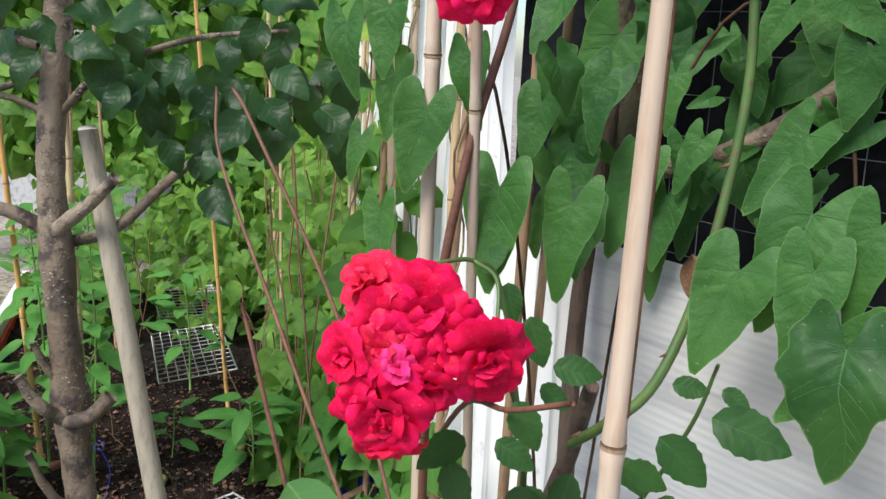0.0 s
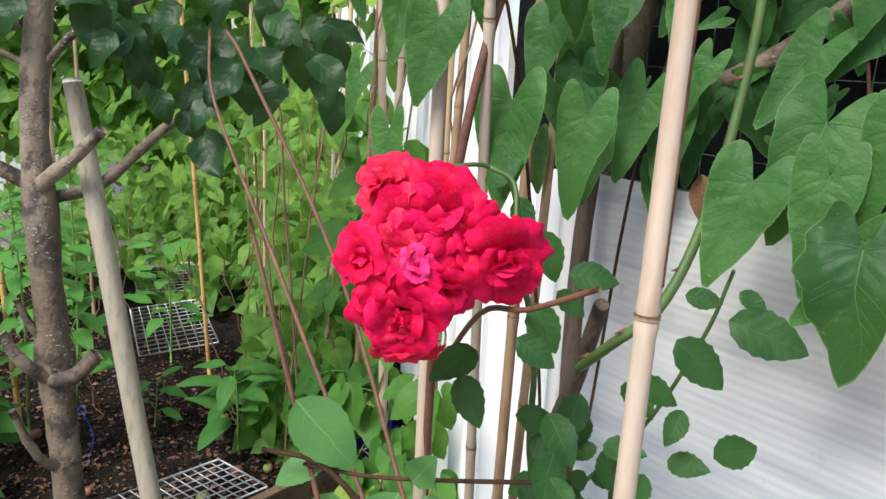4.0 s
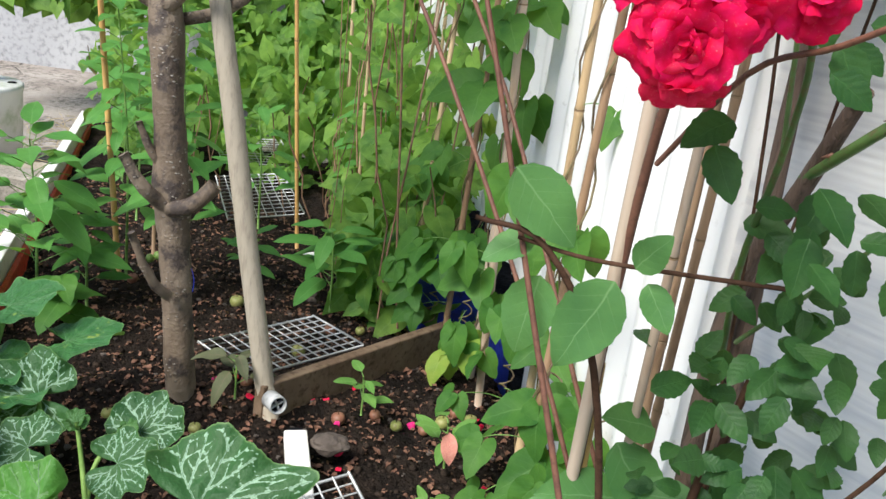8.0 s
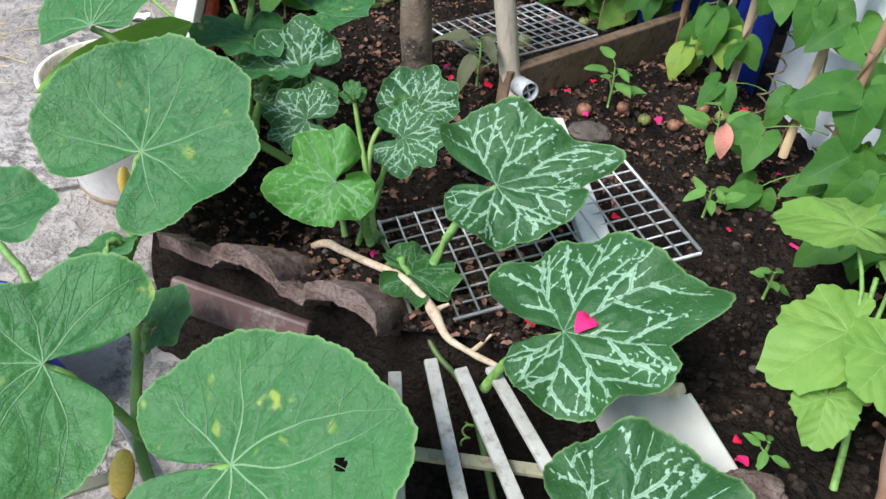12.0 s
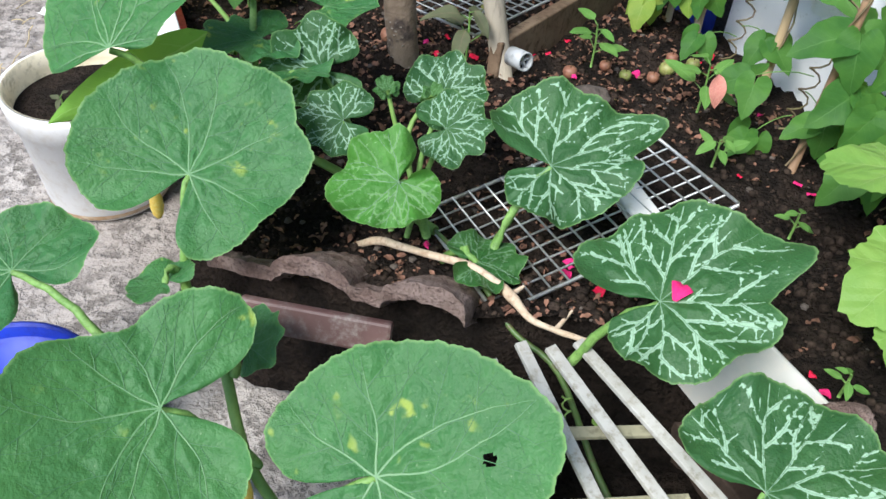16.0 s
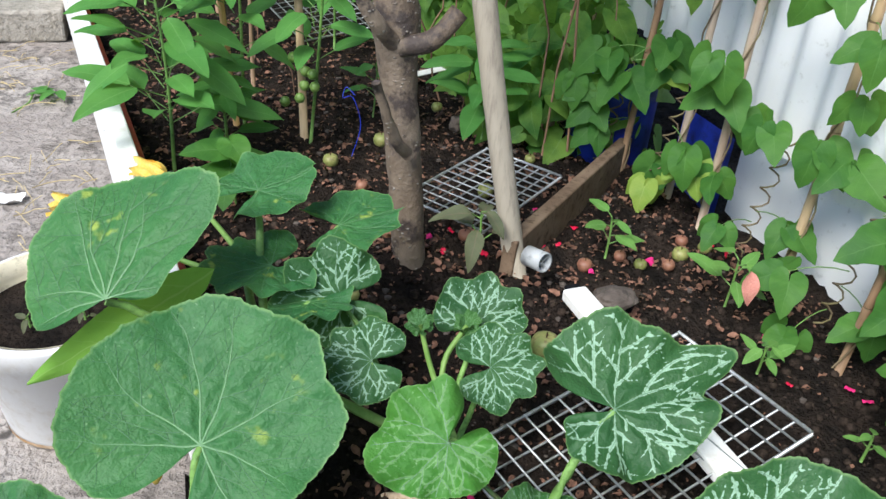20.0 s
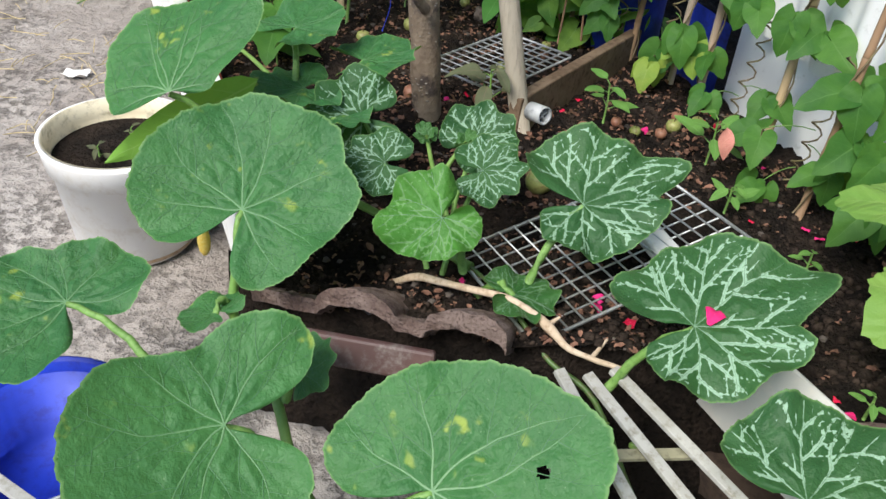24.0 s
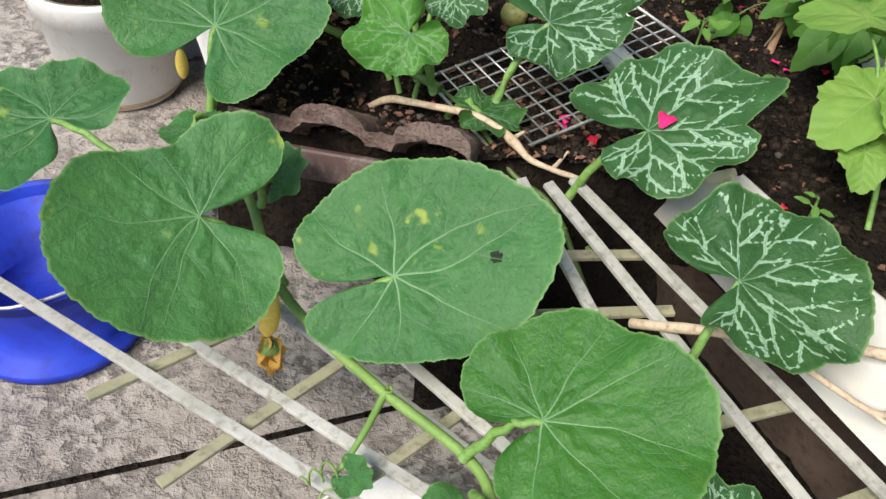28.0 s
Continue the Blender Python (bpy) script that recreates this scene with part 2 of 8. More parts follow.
M_GREENF = mat_mottled("green_fruit", (0.13, 0.24, 0.04), (0.22, 0.34, 0.08), 30, 0.45, 140, 0.1, 0.001)
M_WINDFALL_G = mat_mottled("windfall_green", (0.20, 0.24, 0.06), (0.28, 0.28, 0.09), 40, 0.5, 150, 0.15, 0.001, (0.14, 0.09, 0.04))
M_WINDFALL_R = mat_mottled("windfall_red", (0.20, 0.08, 0.05), (0.28, 0.14, 0.08), 40, 0.55, 150, 0.2, 0.001, (0.12, 0.05, 0.03))
M_PINK = mat_mottled("pink_leaf", (0.62, 0.22, 0.18), (0.70, 0.34, 0.26), 20, 0.7, 120, 0.3, 0.002)
M_PEBBLE = mat_mottled("pebble", (0.050, 0.038, 0.030), (0.120, 0.095, 0.078), 30, 0.85, 120, 0.5, 0.003)
M_ALGAE = mat_mottled("stained_tub", (0.58, 0.58, 0.56), (0.68, 0.68, 0.66), 4, 0.6, 12, 0.1, 0.002, (0.30, 0.36, 0.22))
M_TIMBER = mat_mottled("raw_timber", (0.55, 0.38, 0.18), (0.64, 0.47, 0.25), 8, 0.7, 90, 0.3, 0.001, (0.42, 0.27, 0.12), (1, 1, 0.2))
M_YELLOWP = mat_mottled("yellow_plastic", (0.75, 0.42, 0.04), (0.80, 0.50, 0.06), 8, 0.45, 60, 0.05, 0.001)
M_GREENP = mat_mottled("green_plastic", (0.03, 0.16, 0.09), (0.05, 0.22, 0.13), 8, 0.5, 60, 0.05, 0.001)
M_RENDER = mat_mottled("pale_render", (0.40, 0.40, 0.42), (0.47, 0.47, 0.49), 2, 0.85, 30, 0.2, 0.003)
M_PAVE2 = mat_mottled("kerb_stone", (0.30, 0.27, 0.22), (0.42, 0.38, 0.32), 16, 0.9, 70, 0.8, 0.008, (0.15, 0.13, 0.10))
M_STRAW = mat_mottled("straw", (0.50, 0.38, 0.18), (0.62, 0.50, 0.28), 12, 0.8, 90, 0.1, 0.001)
M_DEADJ = mat_leaf("dead_litter", (0.042, 0.019, 0.014), (0.30, 0.155, 0.105), (0.20, 0.11, 0.06), 0.4, gloss=0.75, glow=0.1, island=True)
M_WILT = mat_leaf("wilting_leaf", (0.075, 0.085, 0.050), (0.110, 0.120, 0.060), (0.16, 0.12, 0.08), 0.5, gloss=0.6, glow=0.2)
M_SEED = mat_leaf("seedling_leaf", (0.10, 0.24, 0.05), (0.16, 0.32, 0.07), (0.26, 0.42, 0.14), 0.5, glow=0.35)
M_STEM = mat_mottled("green_stem", (0.12, 0.24, 0.045), (0.18, 0.32, 0.075), 30, 0.6, 200, 0.3, 0.002)
M_CANE = mat_mottled("bamboo", (0.42, 0.29, 0.15), (0.58, 0.44, 0.27), 6, 0.6, 60, 0.25, 0.002, (0.26, 0.16, 0.08), (1, 1, 0.15))
M_ROSE_STEM = mat_mottled("rose_stem", (0.048, 0.105, 0.023), (0.090, 0.165, 0.036), 20, 0.5, 160, 0.2, 0.001, (0.10, 0.07, 0.03))
M_BROWN = mat_mottled("brown_stem", (0.050, 0.026, 0.017), (0.095, 0.052, 0.032), 14, 0.7, 120, 0.4, 0.002)
def mat_bark():
    m = Nodes("apple_bark")
    v = m.coords()
    colour = m.mix(m.ramp(m.noise(9, 4, 0.6, m.stretch(v, (1, 1, 0.5))), 0.35, 0.68), (0.105, 0.074, 0.048), (0.250, 0.195, 0.140))
    colour = m.mix(m.ramp(m.noise(26, 4, 0.7), 0.48, 0.64), colour, (0.045, 0.032, 0.026))
    dots = m.node("ShaderNodeTexVoronoi")
    dots.inputs["Scale"].default_value = 95
    m.link(m.stretch(v, (1, 1, 1.7)), dots.inputs["Vector"])
    speck = m.math("MULTIPLY", m.math("SUBTRACT", 1.0, m.ramp(dots.outputs["Distance"], 0.16, 0.30)), m.ramp(m.noise(18, 2), 0.48, 0.58))
    colour = m.mix(speck, colour, (0.34, 0.30, 0.25))
    m.bump(m.math("ADD", m.noise(60, 4, 0.7), m.math("MULTIPLY", speck, 0.7)), 0.9, 0.005)
    return m.finish(colour, 0.72)


M_BARK = mat_bark()
M_STAKE = mat_mottled("weathered_stake", (0.33, 0.285, 0.215), (0.43, 0.38, 0.30), 10, 0.8, 130, 0.5, 0.002, (0.20, 0.165, 0.125), (1, 1, 0.12))
M_SLAT = mat_mottled("weathered_slat", (0.33, 0.32, 0.29), (0.48, 0.47, 0.44), 9, 0.85, 90, 0.4, 0.002, (0.22, 0.20, 0.15))
M_SLAT_G = mat_mottled("mossy_slat", (0.24, 0.23, 0.15), (0.33, 0.31, 0.20), 9, 0.9, 90, 0.4, 0.002, (0.15, 0.14, 0.09))
M_CREAM = mat_mottled("yellowed_plastic", (0.62, 0.54, 0.36), (0.74, 0.67, 0.50), 9, 0.5, 60, 0.1, 0.001)
M_RISER = mat_mottled("wet_board", (0.050, 0.030, 0.020), (0.085, 0.055, 0.038), 8, 0.8, 70, 0.5, 0.003)
M_CLOD = mat_mottled("soil_crumb", (0.016, 0.012, 0.0095), (0.052, 0.037, 0.028), 60, 0.95, 300, 0.6, 0.003)
M_PLANK = mat_mottled("old_plank", (0.13, 0.085, 0.055), (0.21, 0.15, 0.10), 8, 0.85, 70, 0.5, 0.003)
M_NET = mat_mottled("dull_wire", (0.12, 0.12, 0.12), (0.22, 0.22, 0.22), 20, 0.6, 200, 0.1, 0.001, metal=0.6)
M_WIRE = mat_mottled("galvanised_wire", (0.45, 0.46, 0.46), (0.62, 0.63, 0.62), 20, 0.45, 200, 0.1, 0.001, (0.30, 0.28, 0.26), metal=0.7)
M_WHITE = mat_mottled("white_plastic", (0.80, 0.78, 0.74), (0.90, 0.88, 0.85), 5, 0.45, 40, 0.08, 0.001, (0.70, 0.65, 0.57))
# white plastic greyed in its colour, so the trough's sun-facing side doesn't clip
M_TROUGH = mat_mottled("dimmed_white_plastic", (0.44, 0.43, 0.40), (0.52, 0.51, 0.48), 5, 0.5, 26, 0.08, 0.001, (0.54, 0.49, 0.42))
M_BLUE_D = mat_mottled("dark_blue_plastic", (0.006, 0.016, 0.20), (0.010, 0.028, 0.30), 6, 0.5, 50, 0.2, 0.002, (0.004, 0.008, 0.08))
M_BLUE = mat_mottled("blue_plastic", (0.010, 0.030, 0.42), (0.016, 0.050, 0.55), 6, 0.5, 50, 0.05, 0.001, (0.01, 0.02, 0.30))
M_TILE = mat_mottled("roof_tile", (0.150, 0.100, 0.084), (0.285, 0.212, 0.184), 26, 0.9, 260, 1.0, 0.005, (0.055, 0.034, 0.029))
M_PIPE = mat_mottled("grey_pipe", (0.36, 0.37, 0.37), (0.46, 0.47, 0.47), 12, 0.5, 90, 0.1, 0.001)
M_RED = mat_mottled("red_paint", (0.50, 0.035, 0.02), (0.62, 0.06, 0.03), 8, 0.5, 60, 0.2, 0.001)
M_DARK = mat_mottled("dark_felt", (0.006, 0.0065, 0.008), (0.012, 0.0125, 0.014), 6, 0.95, 60, 0.3, 0.003)
for _m in (M_SOIL, M_BROWN, M_PLANK, M_DARK, M_CLOD, M_TILE):
    _m.node_tree.nodes["Principled BSDF"].inputs["Specular IOR Level"].default_value = 0.08


# ---- building helpers ----
WORLD = {}


def thing(name, at, label, category, group="", kind=""):
    ob = new(name)
    ob.empty_display_size = 0.03
    ob.matrix_basis = Matrix.Translation(at)
    WORLD[ob.name] = ob.matrix_basis.copy()
    return tagged(ob, label, category, group, kind)


def part(name, mesh, parent, label="", m=None, kind=""):
    """A mesh in world coordinates (or placed by m) under a thing or a part."""
    ob = new(name, mesh)
    if m is not None:
        ob.matrix_basis = m
    if parent is not None:
        ob.parent = parent
        ob.matrix_parent_inverse = WORLD[parent.name].inverted()
    WORLD[ob.name] = ob.matrix_basis.copy()
    return tagged(ob, label, kind=kind)


class Geo:
    """Collects faces and turns them into one mesh."""

    def __init__(self):
        self.v, self.f, self.uv = [], [], []

    def add(self, verts, faces, uvs=None):
        n = len(self.v)
        self.v.extend(verts)
        self.f.extend([tuple(i + n for i in f) for f in faces])
        self.uv.extend(uvs if uvs is not None else [(0.0, 0.0)] * len(verts))
        return self

    def tube(self, points, radii, sides=8, cap=True):
        pts = [Vector(p) for p in points]
        if not isinstance(radii, (list, tuple)):
            radii = [radii] * len(pts)
        verts, faces, ref = [], [], Vector((0.3, 0.5, 0.8)).normalized()
        for i, p in enumerate(pts):
            d = (pts[min(i + 1, len(pts) - 1)] - pts[max(i - 1, 0)]).normalized()
            if abs(d.dot(ref)) > 0.95:
                ref = Vector((1, 0, 0))
            a = d.cross(ref).normalized()
            b = d.cross(a)
            for k in range(sides):
                w = 2 * math.pi * k / sides
                verts.append(p + radii[i] * (math.cos(w) * a + math.sin(w) * b))
        for i in range(len(pts) - 1):
            for k in range(sides):
                q = (k + 1) % sides
                faces.append((i * sides + k, i * sides + q, (i + 1) * sides + q, (i + 1) * sides + k))
        if cap:
            faces.append(tuple(range(sides)))
            faces.append(tuple(range(len(verts) - 1, len(verts) - sides - 1, -1)))
        return self.add(verts, faces)

    def box(self, size, m=None, bevel=0.0):
        bm = bmesh.new()
        bmesh.ops.create_cube(bm, size=1.0, matrix=Matrix.Diagonal((*size, 1)))
        if bevel:
            bmesh.ops.bevel(bm, geom=bm.edges[:], offset=bevel, segments=2, affect="EDGES", profile=0.5)
        if m is not None:
            bm.transform(m)
        bm.verts.index_update()
        self.add([v.co.copy() for v in bm.verts], [[v.index for v in f.verts] for f in bm.faces])
        bm.free()
        return self

    def lathe(self, profile, sides=32, centre=(0, 0, 0), wobble=0.0):
        verts, faces, c = [], [], Vector(centre)
        for r, z in profile:
            for k in range(sides):
                w = 2 * math.pi * k / sides
                q = r * (1 + wobble * math.sin(3 * w + 1))
                verts.append(c + Vector((q * math.cos(w), q * math.sin(w), z)))
        for i in range(len(profile) - 1):
            for k in range(sides):
                q = (k + 1) % sides
                faces.append((i * sides + k, i * sides + q, (i + 1) * sides + q, (i + 1) * sides + k))
        return self.add(verts, faces)

    def mesh(self, name, mat, smooth=True):
        me = bpy.data.meshes.new(name)
        me.from_pydata([tuple(v) for v in self.v], [], self.f)
        layer = me.uv_layers.new(name="UVMap")
        idx = np.empty(len(me.loops), dtype=np.int32)
        me.loops.foreach_get("vertex_index", idx)
        layer.data.foreach_set("uv", np.array(self.uv, dtype=np.float32)[idx].ravel())
        me.materials.append(mat)
        if smooth:
            me.polygons.foreach_set("use_smooth", [True] * len(me.polygons))
        me.update()
        return me


def bend(a, b, sag=0.0, steps=8, jitter=0.0, side=(0, 0, 0), r=rng):
    """Points from a to b, sagging (negative: arching up) in the middle."""
    a, b, side = Vector(a), Vector(b), Vector(side)
    out = []
    for i in range(steps + 1):
        s = i / steps
        p = a.lerp(b, s) + Vector((0, 0, -4 * sag * s * (1 - s))) + side * (4 * s * (1 - s))
        if 0 < i < steps and jitter:
            p += Vector([r.uniform(-jitter, jitter) for _ in range(3)])
        out.append(p)
    return out


def smooth_path(points, n=6):
    """A Catmull-Rom curve through the points."""
    p = [Vector(q) for q in points]
    p = [2 * p[0] - p[1]] + p + [2 * p[-1] - p[-2]]
    out = []
    for i in range(1, len(p) - 2):
        for k in range(n):
            t = k / n
            out.append(0.5 * (2 * p[i] + (p[i + 1] - p[i - 1]) * t + (2 * p[i - 1] - 5 * p[i] + 4 * p[i + 1] - p[i + 2]) * t * t
                       + (3 * p[i] - p[i - 1] - 3 * p[i + 1] + p[i + 2]) * t ** 3))
    return out + [p[-2]]


# ---- leaf shapes: stalk at the origin, tip towards +y, upper side +z, length about 1 ----
def polar_leaf(name, mat, outline, rings=5, spokes=36, cup=0.0, wave=0.04, puff=0.0, droop=0.15, ribs=0, seed=0, fold=0.0, edge=0.0, lap=1.0):
    r = random.Random(seed)
    ph = [r.uniform(0, 6.28) for _ in range(4)]
    verts, faces, uvs = [Vector((0, 0, 0))], [], [(0.0, 0.0)]
    for i in range(1, rings + 1):
        s = i / rings
        for k in range(spokes + 1):
            a = -math.pi + 2 * math.pi * (k + 0.5) / (spokes + 1)
            q = outline(a) * s
            if edge and i == rings:
                q *= 1 + edge * (1 if k % 2 else -1)
            x, y = q * math.sin(a * lap), q * math.cos(a * lap)
            z = cup * q * q - droop * max(y, 0) ** 2 + fold * abs(x)
            z += 0.03 * s * max(0, abs(a) - 2.7) * (1 if a > 0 else -1) * (lap > 1)
            z += wave * s * s * (math.sin(3 * a + ph[0]) + 0.6 * math.sin(5 * a + ph[1]) + 0.4 * math.sin(9 * a + ph[2]))
            if ribs:
                z += puff * math.sin(math.pi * min(1.0, s * 1.05)) * (0.5 - 0.5 * math.cos(a * ribs))
            verts.append(Vector((x, y, z)))
            uvs.append((x, y))
    w = spokes + 1
    for k in range(w - 1):
        faces.append((0, 1 + k + 1, 1 + k))
    for i in range(rings - 1):
        for k in range(w - 1):
            a = 1 + i * w + k
            faces.append((a, a + 1, a + w + 1, a + w))
    return Geo().add(verts, faces, uvs).mesh(name, mat)


def lobes(a, peaks, base):
    return base + sum(h * math.exp(-((a - c) / w) ** 2) for c, w, h in peaks)


def pumpkin_outline(rough=0.012, seed=0, tip=1.0, teeth=0.014, sinus=0.26, base=0.485, back=1.0):
    r = random.Random(seed)
    ph = [r.uniform(0, 6.28) for _ in range(4)]
    shift = [r.uniform(-0.12, 0.12) for _ in range(3)]

    def f(a):
        q = lobes(abs(a) if a > 0 else abs(a) + shift[0] * 0.5, ((0.0, 0.60, 0.43 * tip + 0.485 - base), (1.0 + shift[1], 0.40, 0.19 + 1.2 * (0.485 - base)), (1.85 + shift[2], 0.45, 0.14), (2.45, 0.36, 0.11)), base)
        q *= 1 - (1 - back) * min(1.0, max(0.0, (abs(a) - 1.2) / 0.7))
        gap = min(1.0, (math.pi - abs(a)) / sinus)
        q *= 0.07 + 0.93 * gap ** 0.6
        return q * (1 + teeth * math.sin(23 * a + ph[0]) + 0.6 * teeth * math.sin(37 * a + ph[1]) + rough * math.sin(8 * a + ph[2]) + 2 * rough * math.sin(3 * a + ph[3]))
    return f


def heart_outline(width=0.62, point=1.0):
    def f(a):
        b = abs(a)
        q = lobes(b, ((0.0, 0.28, 0.50 * point), (0.55, 0.55, 0.12)), 0.5 * width / 0.62)
        gap = min(1.0, (math.pi - b) / 0.55)
        return q * (0.25 + 0.75 * gap ** 0.6)
    return f


def long_leaf(name, mat, width=0.55, steps=9, arch=0.12, fold=0.12, wave=0.02, tipness=1.0, seed=0, tooth=0.0):
    """A blade built across its midrib."""
    r = random.Random(seed)
    ph = r.uniform(0, 6.28)
    g, verts, faces, uvs = Geo(), [], [], []
    across = (-1.0, -0.55, 0.0, 0.55, 1.0)
    for i in range(steps + 1):
        s = i / steps
        half = 0.5 * width * (math.sin(math.pi * s ** 0.80) ** 0.75) * (1 - 0.25 * tipness * s) if 0 < i < steps else 0.004
        if tooth and 0 < i < steps:
            half *= 1 + tooth * (1 if i % 2 else -1)
        for c in across:
            x = c * half
            z = fold * abs(x) - arch * s * s + wave * abs(c) * math.sin(9 * s + ph + (2 if c < 0 else 0))
            verts.append(Vector((x, s, z)))
            uvs.append((x, s))
    for i in range(steps):
        for k in range(4):
            a = i * 5 + k
            faces.append((a, a + 1, a + 6, a + 5))
    return g.add(verts, faces, uvs).mesh(name, mat)


def leaf_pose(at, towards, up=(0, 0, 1), size=1.0, wide=1.0):
    """The pose of a leaf: stalk end at at, tip along towards, upper side about up."""
    y = Vector(towards).normalized()
    z = Vector(up) - Vector(up).dot(y) * y
    z = z.normalized() if z.length > 1e-4 else y.orthogonal().normalized()
    x = y.cross(z)
    m = Matrix((x * size * wide, y * size, z * size)).transposed().to_4x4()
    m.translation = Vector(at)
    return m


def heading(azimuth, up=0.0):
    a, u = radians(azimuth), radians(up)
    return Vector((math.cos(a) * math.cos(u), math.sin(a) * math.cos(u), math.sin(u)))


def joined(meshes, poses, mat, name):
    """Many leaves in one mesh."""
    vs, fs, uvs, n = [], [], [], 0
    cache = {}
    for me, m in poses_iter(meshes, poses):
        if me.name not in cache:
            co = np.empty(len(me.vertices) * 3)
            me.vertices.foreach_get("co", co)
            uv = np.zeros((len(me.vertices), 2))
            li = np.empty(len(me.loops), dtype=np.int32)
            me.loops.foreach_get("vertex_index", li)
            lu = np.empty(len(me.loops) * 2)
            me.uv_layers[0].data.foreach_get("uv", lu)
            uv[li] = lu.reshape(-1, 2)
            cache[me.name] = (co.reshape(-1, 3), uv, [tuple(p.vertices) for p in me.polygons])
        co, uv, faces = cache[me.name]
        a = np.array(m)
        vs.append(co @ a[:3, :3].T + a[:3, 3])
        uvs.append(uv)
        fs.extend([tuple(i + n for i in f) for f in faces])
        n += len(co)
    g = Geo()
    g.v, g.f, g.uv = np.concatenate(vs).tolist(), fs, np.concatenate(uvs).tolist()
    return g.mesh(name, mat)


def poses_iter(meshes, poses):
    for i, (k, m) in enumerate(poses):
        yield meshes[k % len(meshes)], m


def soil_z(x, y):
    """The level of the bed's soil, which falls gently to the back."""
    return 0.315 - 0.07 * y - 0.05 * x


# ---- the setting ----
def grid_mesh(name, mat, x0, x1, y0, y1, step, height, keep=None, skirt=0.0):
    nx, ny = int((x1 - x0) / step) + 1, int((y1 - y0) / step) + 1
    g, at = Geo(), {}
    verts, faces = [], []
    for j in range(ny):
        for i in range(nx):
            x, y = x0 + i * step, y0 + j * step
            at[i, j] = len(verts)
            verts.append(Vector((x, y, height(x, y))))
    for j in range(ny - 1):
        for i in range(nx - 1):
            x, y = x0 + (i + 0.5) * step, y0 + (j + 0.5) * step
            if keep is None or keep(x, y):
                faces.append((at[i, j], at[i + 1, j], at[i + 1, j + 1], at[i, j + 1]))
    return g.add(verts, faces).mesh(name, mat)


BOARD_A, BOARD_B = Vector((-0.345, 0.34, 0.0)), Vector((-1.37, 2.82, 0.0))


def board_x(y):
    return BOARD_A.x + (y - BOARD_A.y) * (BOARD_B.x - BOARD_A.x) / (BOARD_B.y - BOARD_A.y)


def front_y(x):
    """The front edge of the bed: the tiles, then the white trough that runs towards the camera."""
    if x < 0.0:
        return 0.150 - x * 0.36
    if x < 0.30:
        return 0.150 - 0.07 * x
    return 0.130 - (x - 0.30) * 1.75


def in_bed(x, y):
    return x > board_x(y) - 0.01 and x < 0.80 and y > front_y(x)


def soil_height(x, y):
    p = Vector((x, y, 0))
    z = soil_z(x, y) + 0.020 * noise.noise(p * 5) + 0.014 * noise.noise(p * 17) + 0.010 * noise.noise(p * 48)
    # trodden hollow round the pumpkin's root, and a shallow one under the mesh
    z -= 0.040 * math.exp(-(((x + 0.17) / 0.17) ** 2 + ((y - 0.30) / 0.20) ** 2)) + 0.022 * math.exp(-(((x - 0.10) / 0.20) ** 2 + ((y - 0.30) / 0.22) ** 2))
    z -= 0.030 * math.exp(-(((x + 0.27) / 0.11) ** 2 + ((y - 0.26) / 0.08) ** 2))
    return z


def pave_height(x, y):
    p = Vector((x, y, 0))
    return 0.006 * noise.noise(p * 2.2) + 0.003 * noise.noise(p * 11)


ground = new("ground", grid_mesh("ground", M_PAVE, -60, 60, -60, 60, 4.0, lambda x, y: -0.02))
tagged(ground, "grey-brown bare trodden ground around the paved yard", "ground", kind="structure")
pavement = new("pavement", grid_mesh("pavement", M_PAVE, -3.4, 0.8, -1.2, 4.6, 0.05, pave_height))
tagged(pavement, "worn grey concrete yard with cracks and dry straw", "pavement", kind="structure")
soil = new("soil_bed", grid_mesh("soil_bed", M_SOIL, -1.6, 0.82, -0.8, 3.0, 0.011, soil_height, in_bed))
tagged(soil, "dark crumbly soil of the raised bed with debris", "soil", kind="structure")


# fence of white corrugated plastic
def corrugated(a, b, z0, z1, pitch=0.076, depth=0.018, along=False, step=0.0095):
    """A corrugated sheet from a to b; ribs upright, or along the sheet."""
    a, b = Vector(a), Vector(b)
    d = (b - a).normalized()
    n = Vector((-d.y, d.x, 0))
    length = (b - a).length
    verts, faces, uvs = [], [], []
    nu = max(2, int(length / (0.03 if along else step)))
    nv = max(2, int((z1 - z0) / (step if along else 0.08)))
    for j in range(nv + 1):
        for i in range(nu + 1):
            u, z = length * i / nu, z0 + (z1 - z0) * j / nv
            w = (z if along else u) / pitch * 2 * math.pi
            off = 0.5 * depth * math.sin(w) + 0.012 * noise.noise(Vector((u * 2, z * 2, 1)))
            p = a + d * u + n * off
            verts.append(Vector((p.x, p.y, z)))
            uvs.append((u, z))
    for j in range(nv):
        for i in range(nu):
            k = j * (nu + 1) + i
            faces.append((k, k + 1, k + nu + 2, k + nu + 1))
    return Geo().add(verts, faces, uvs)


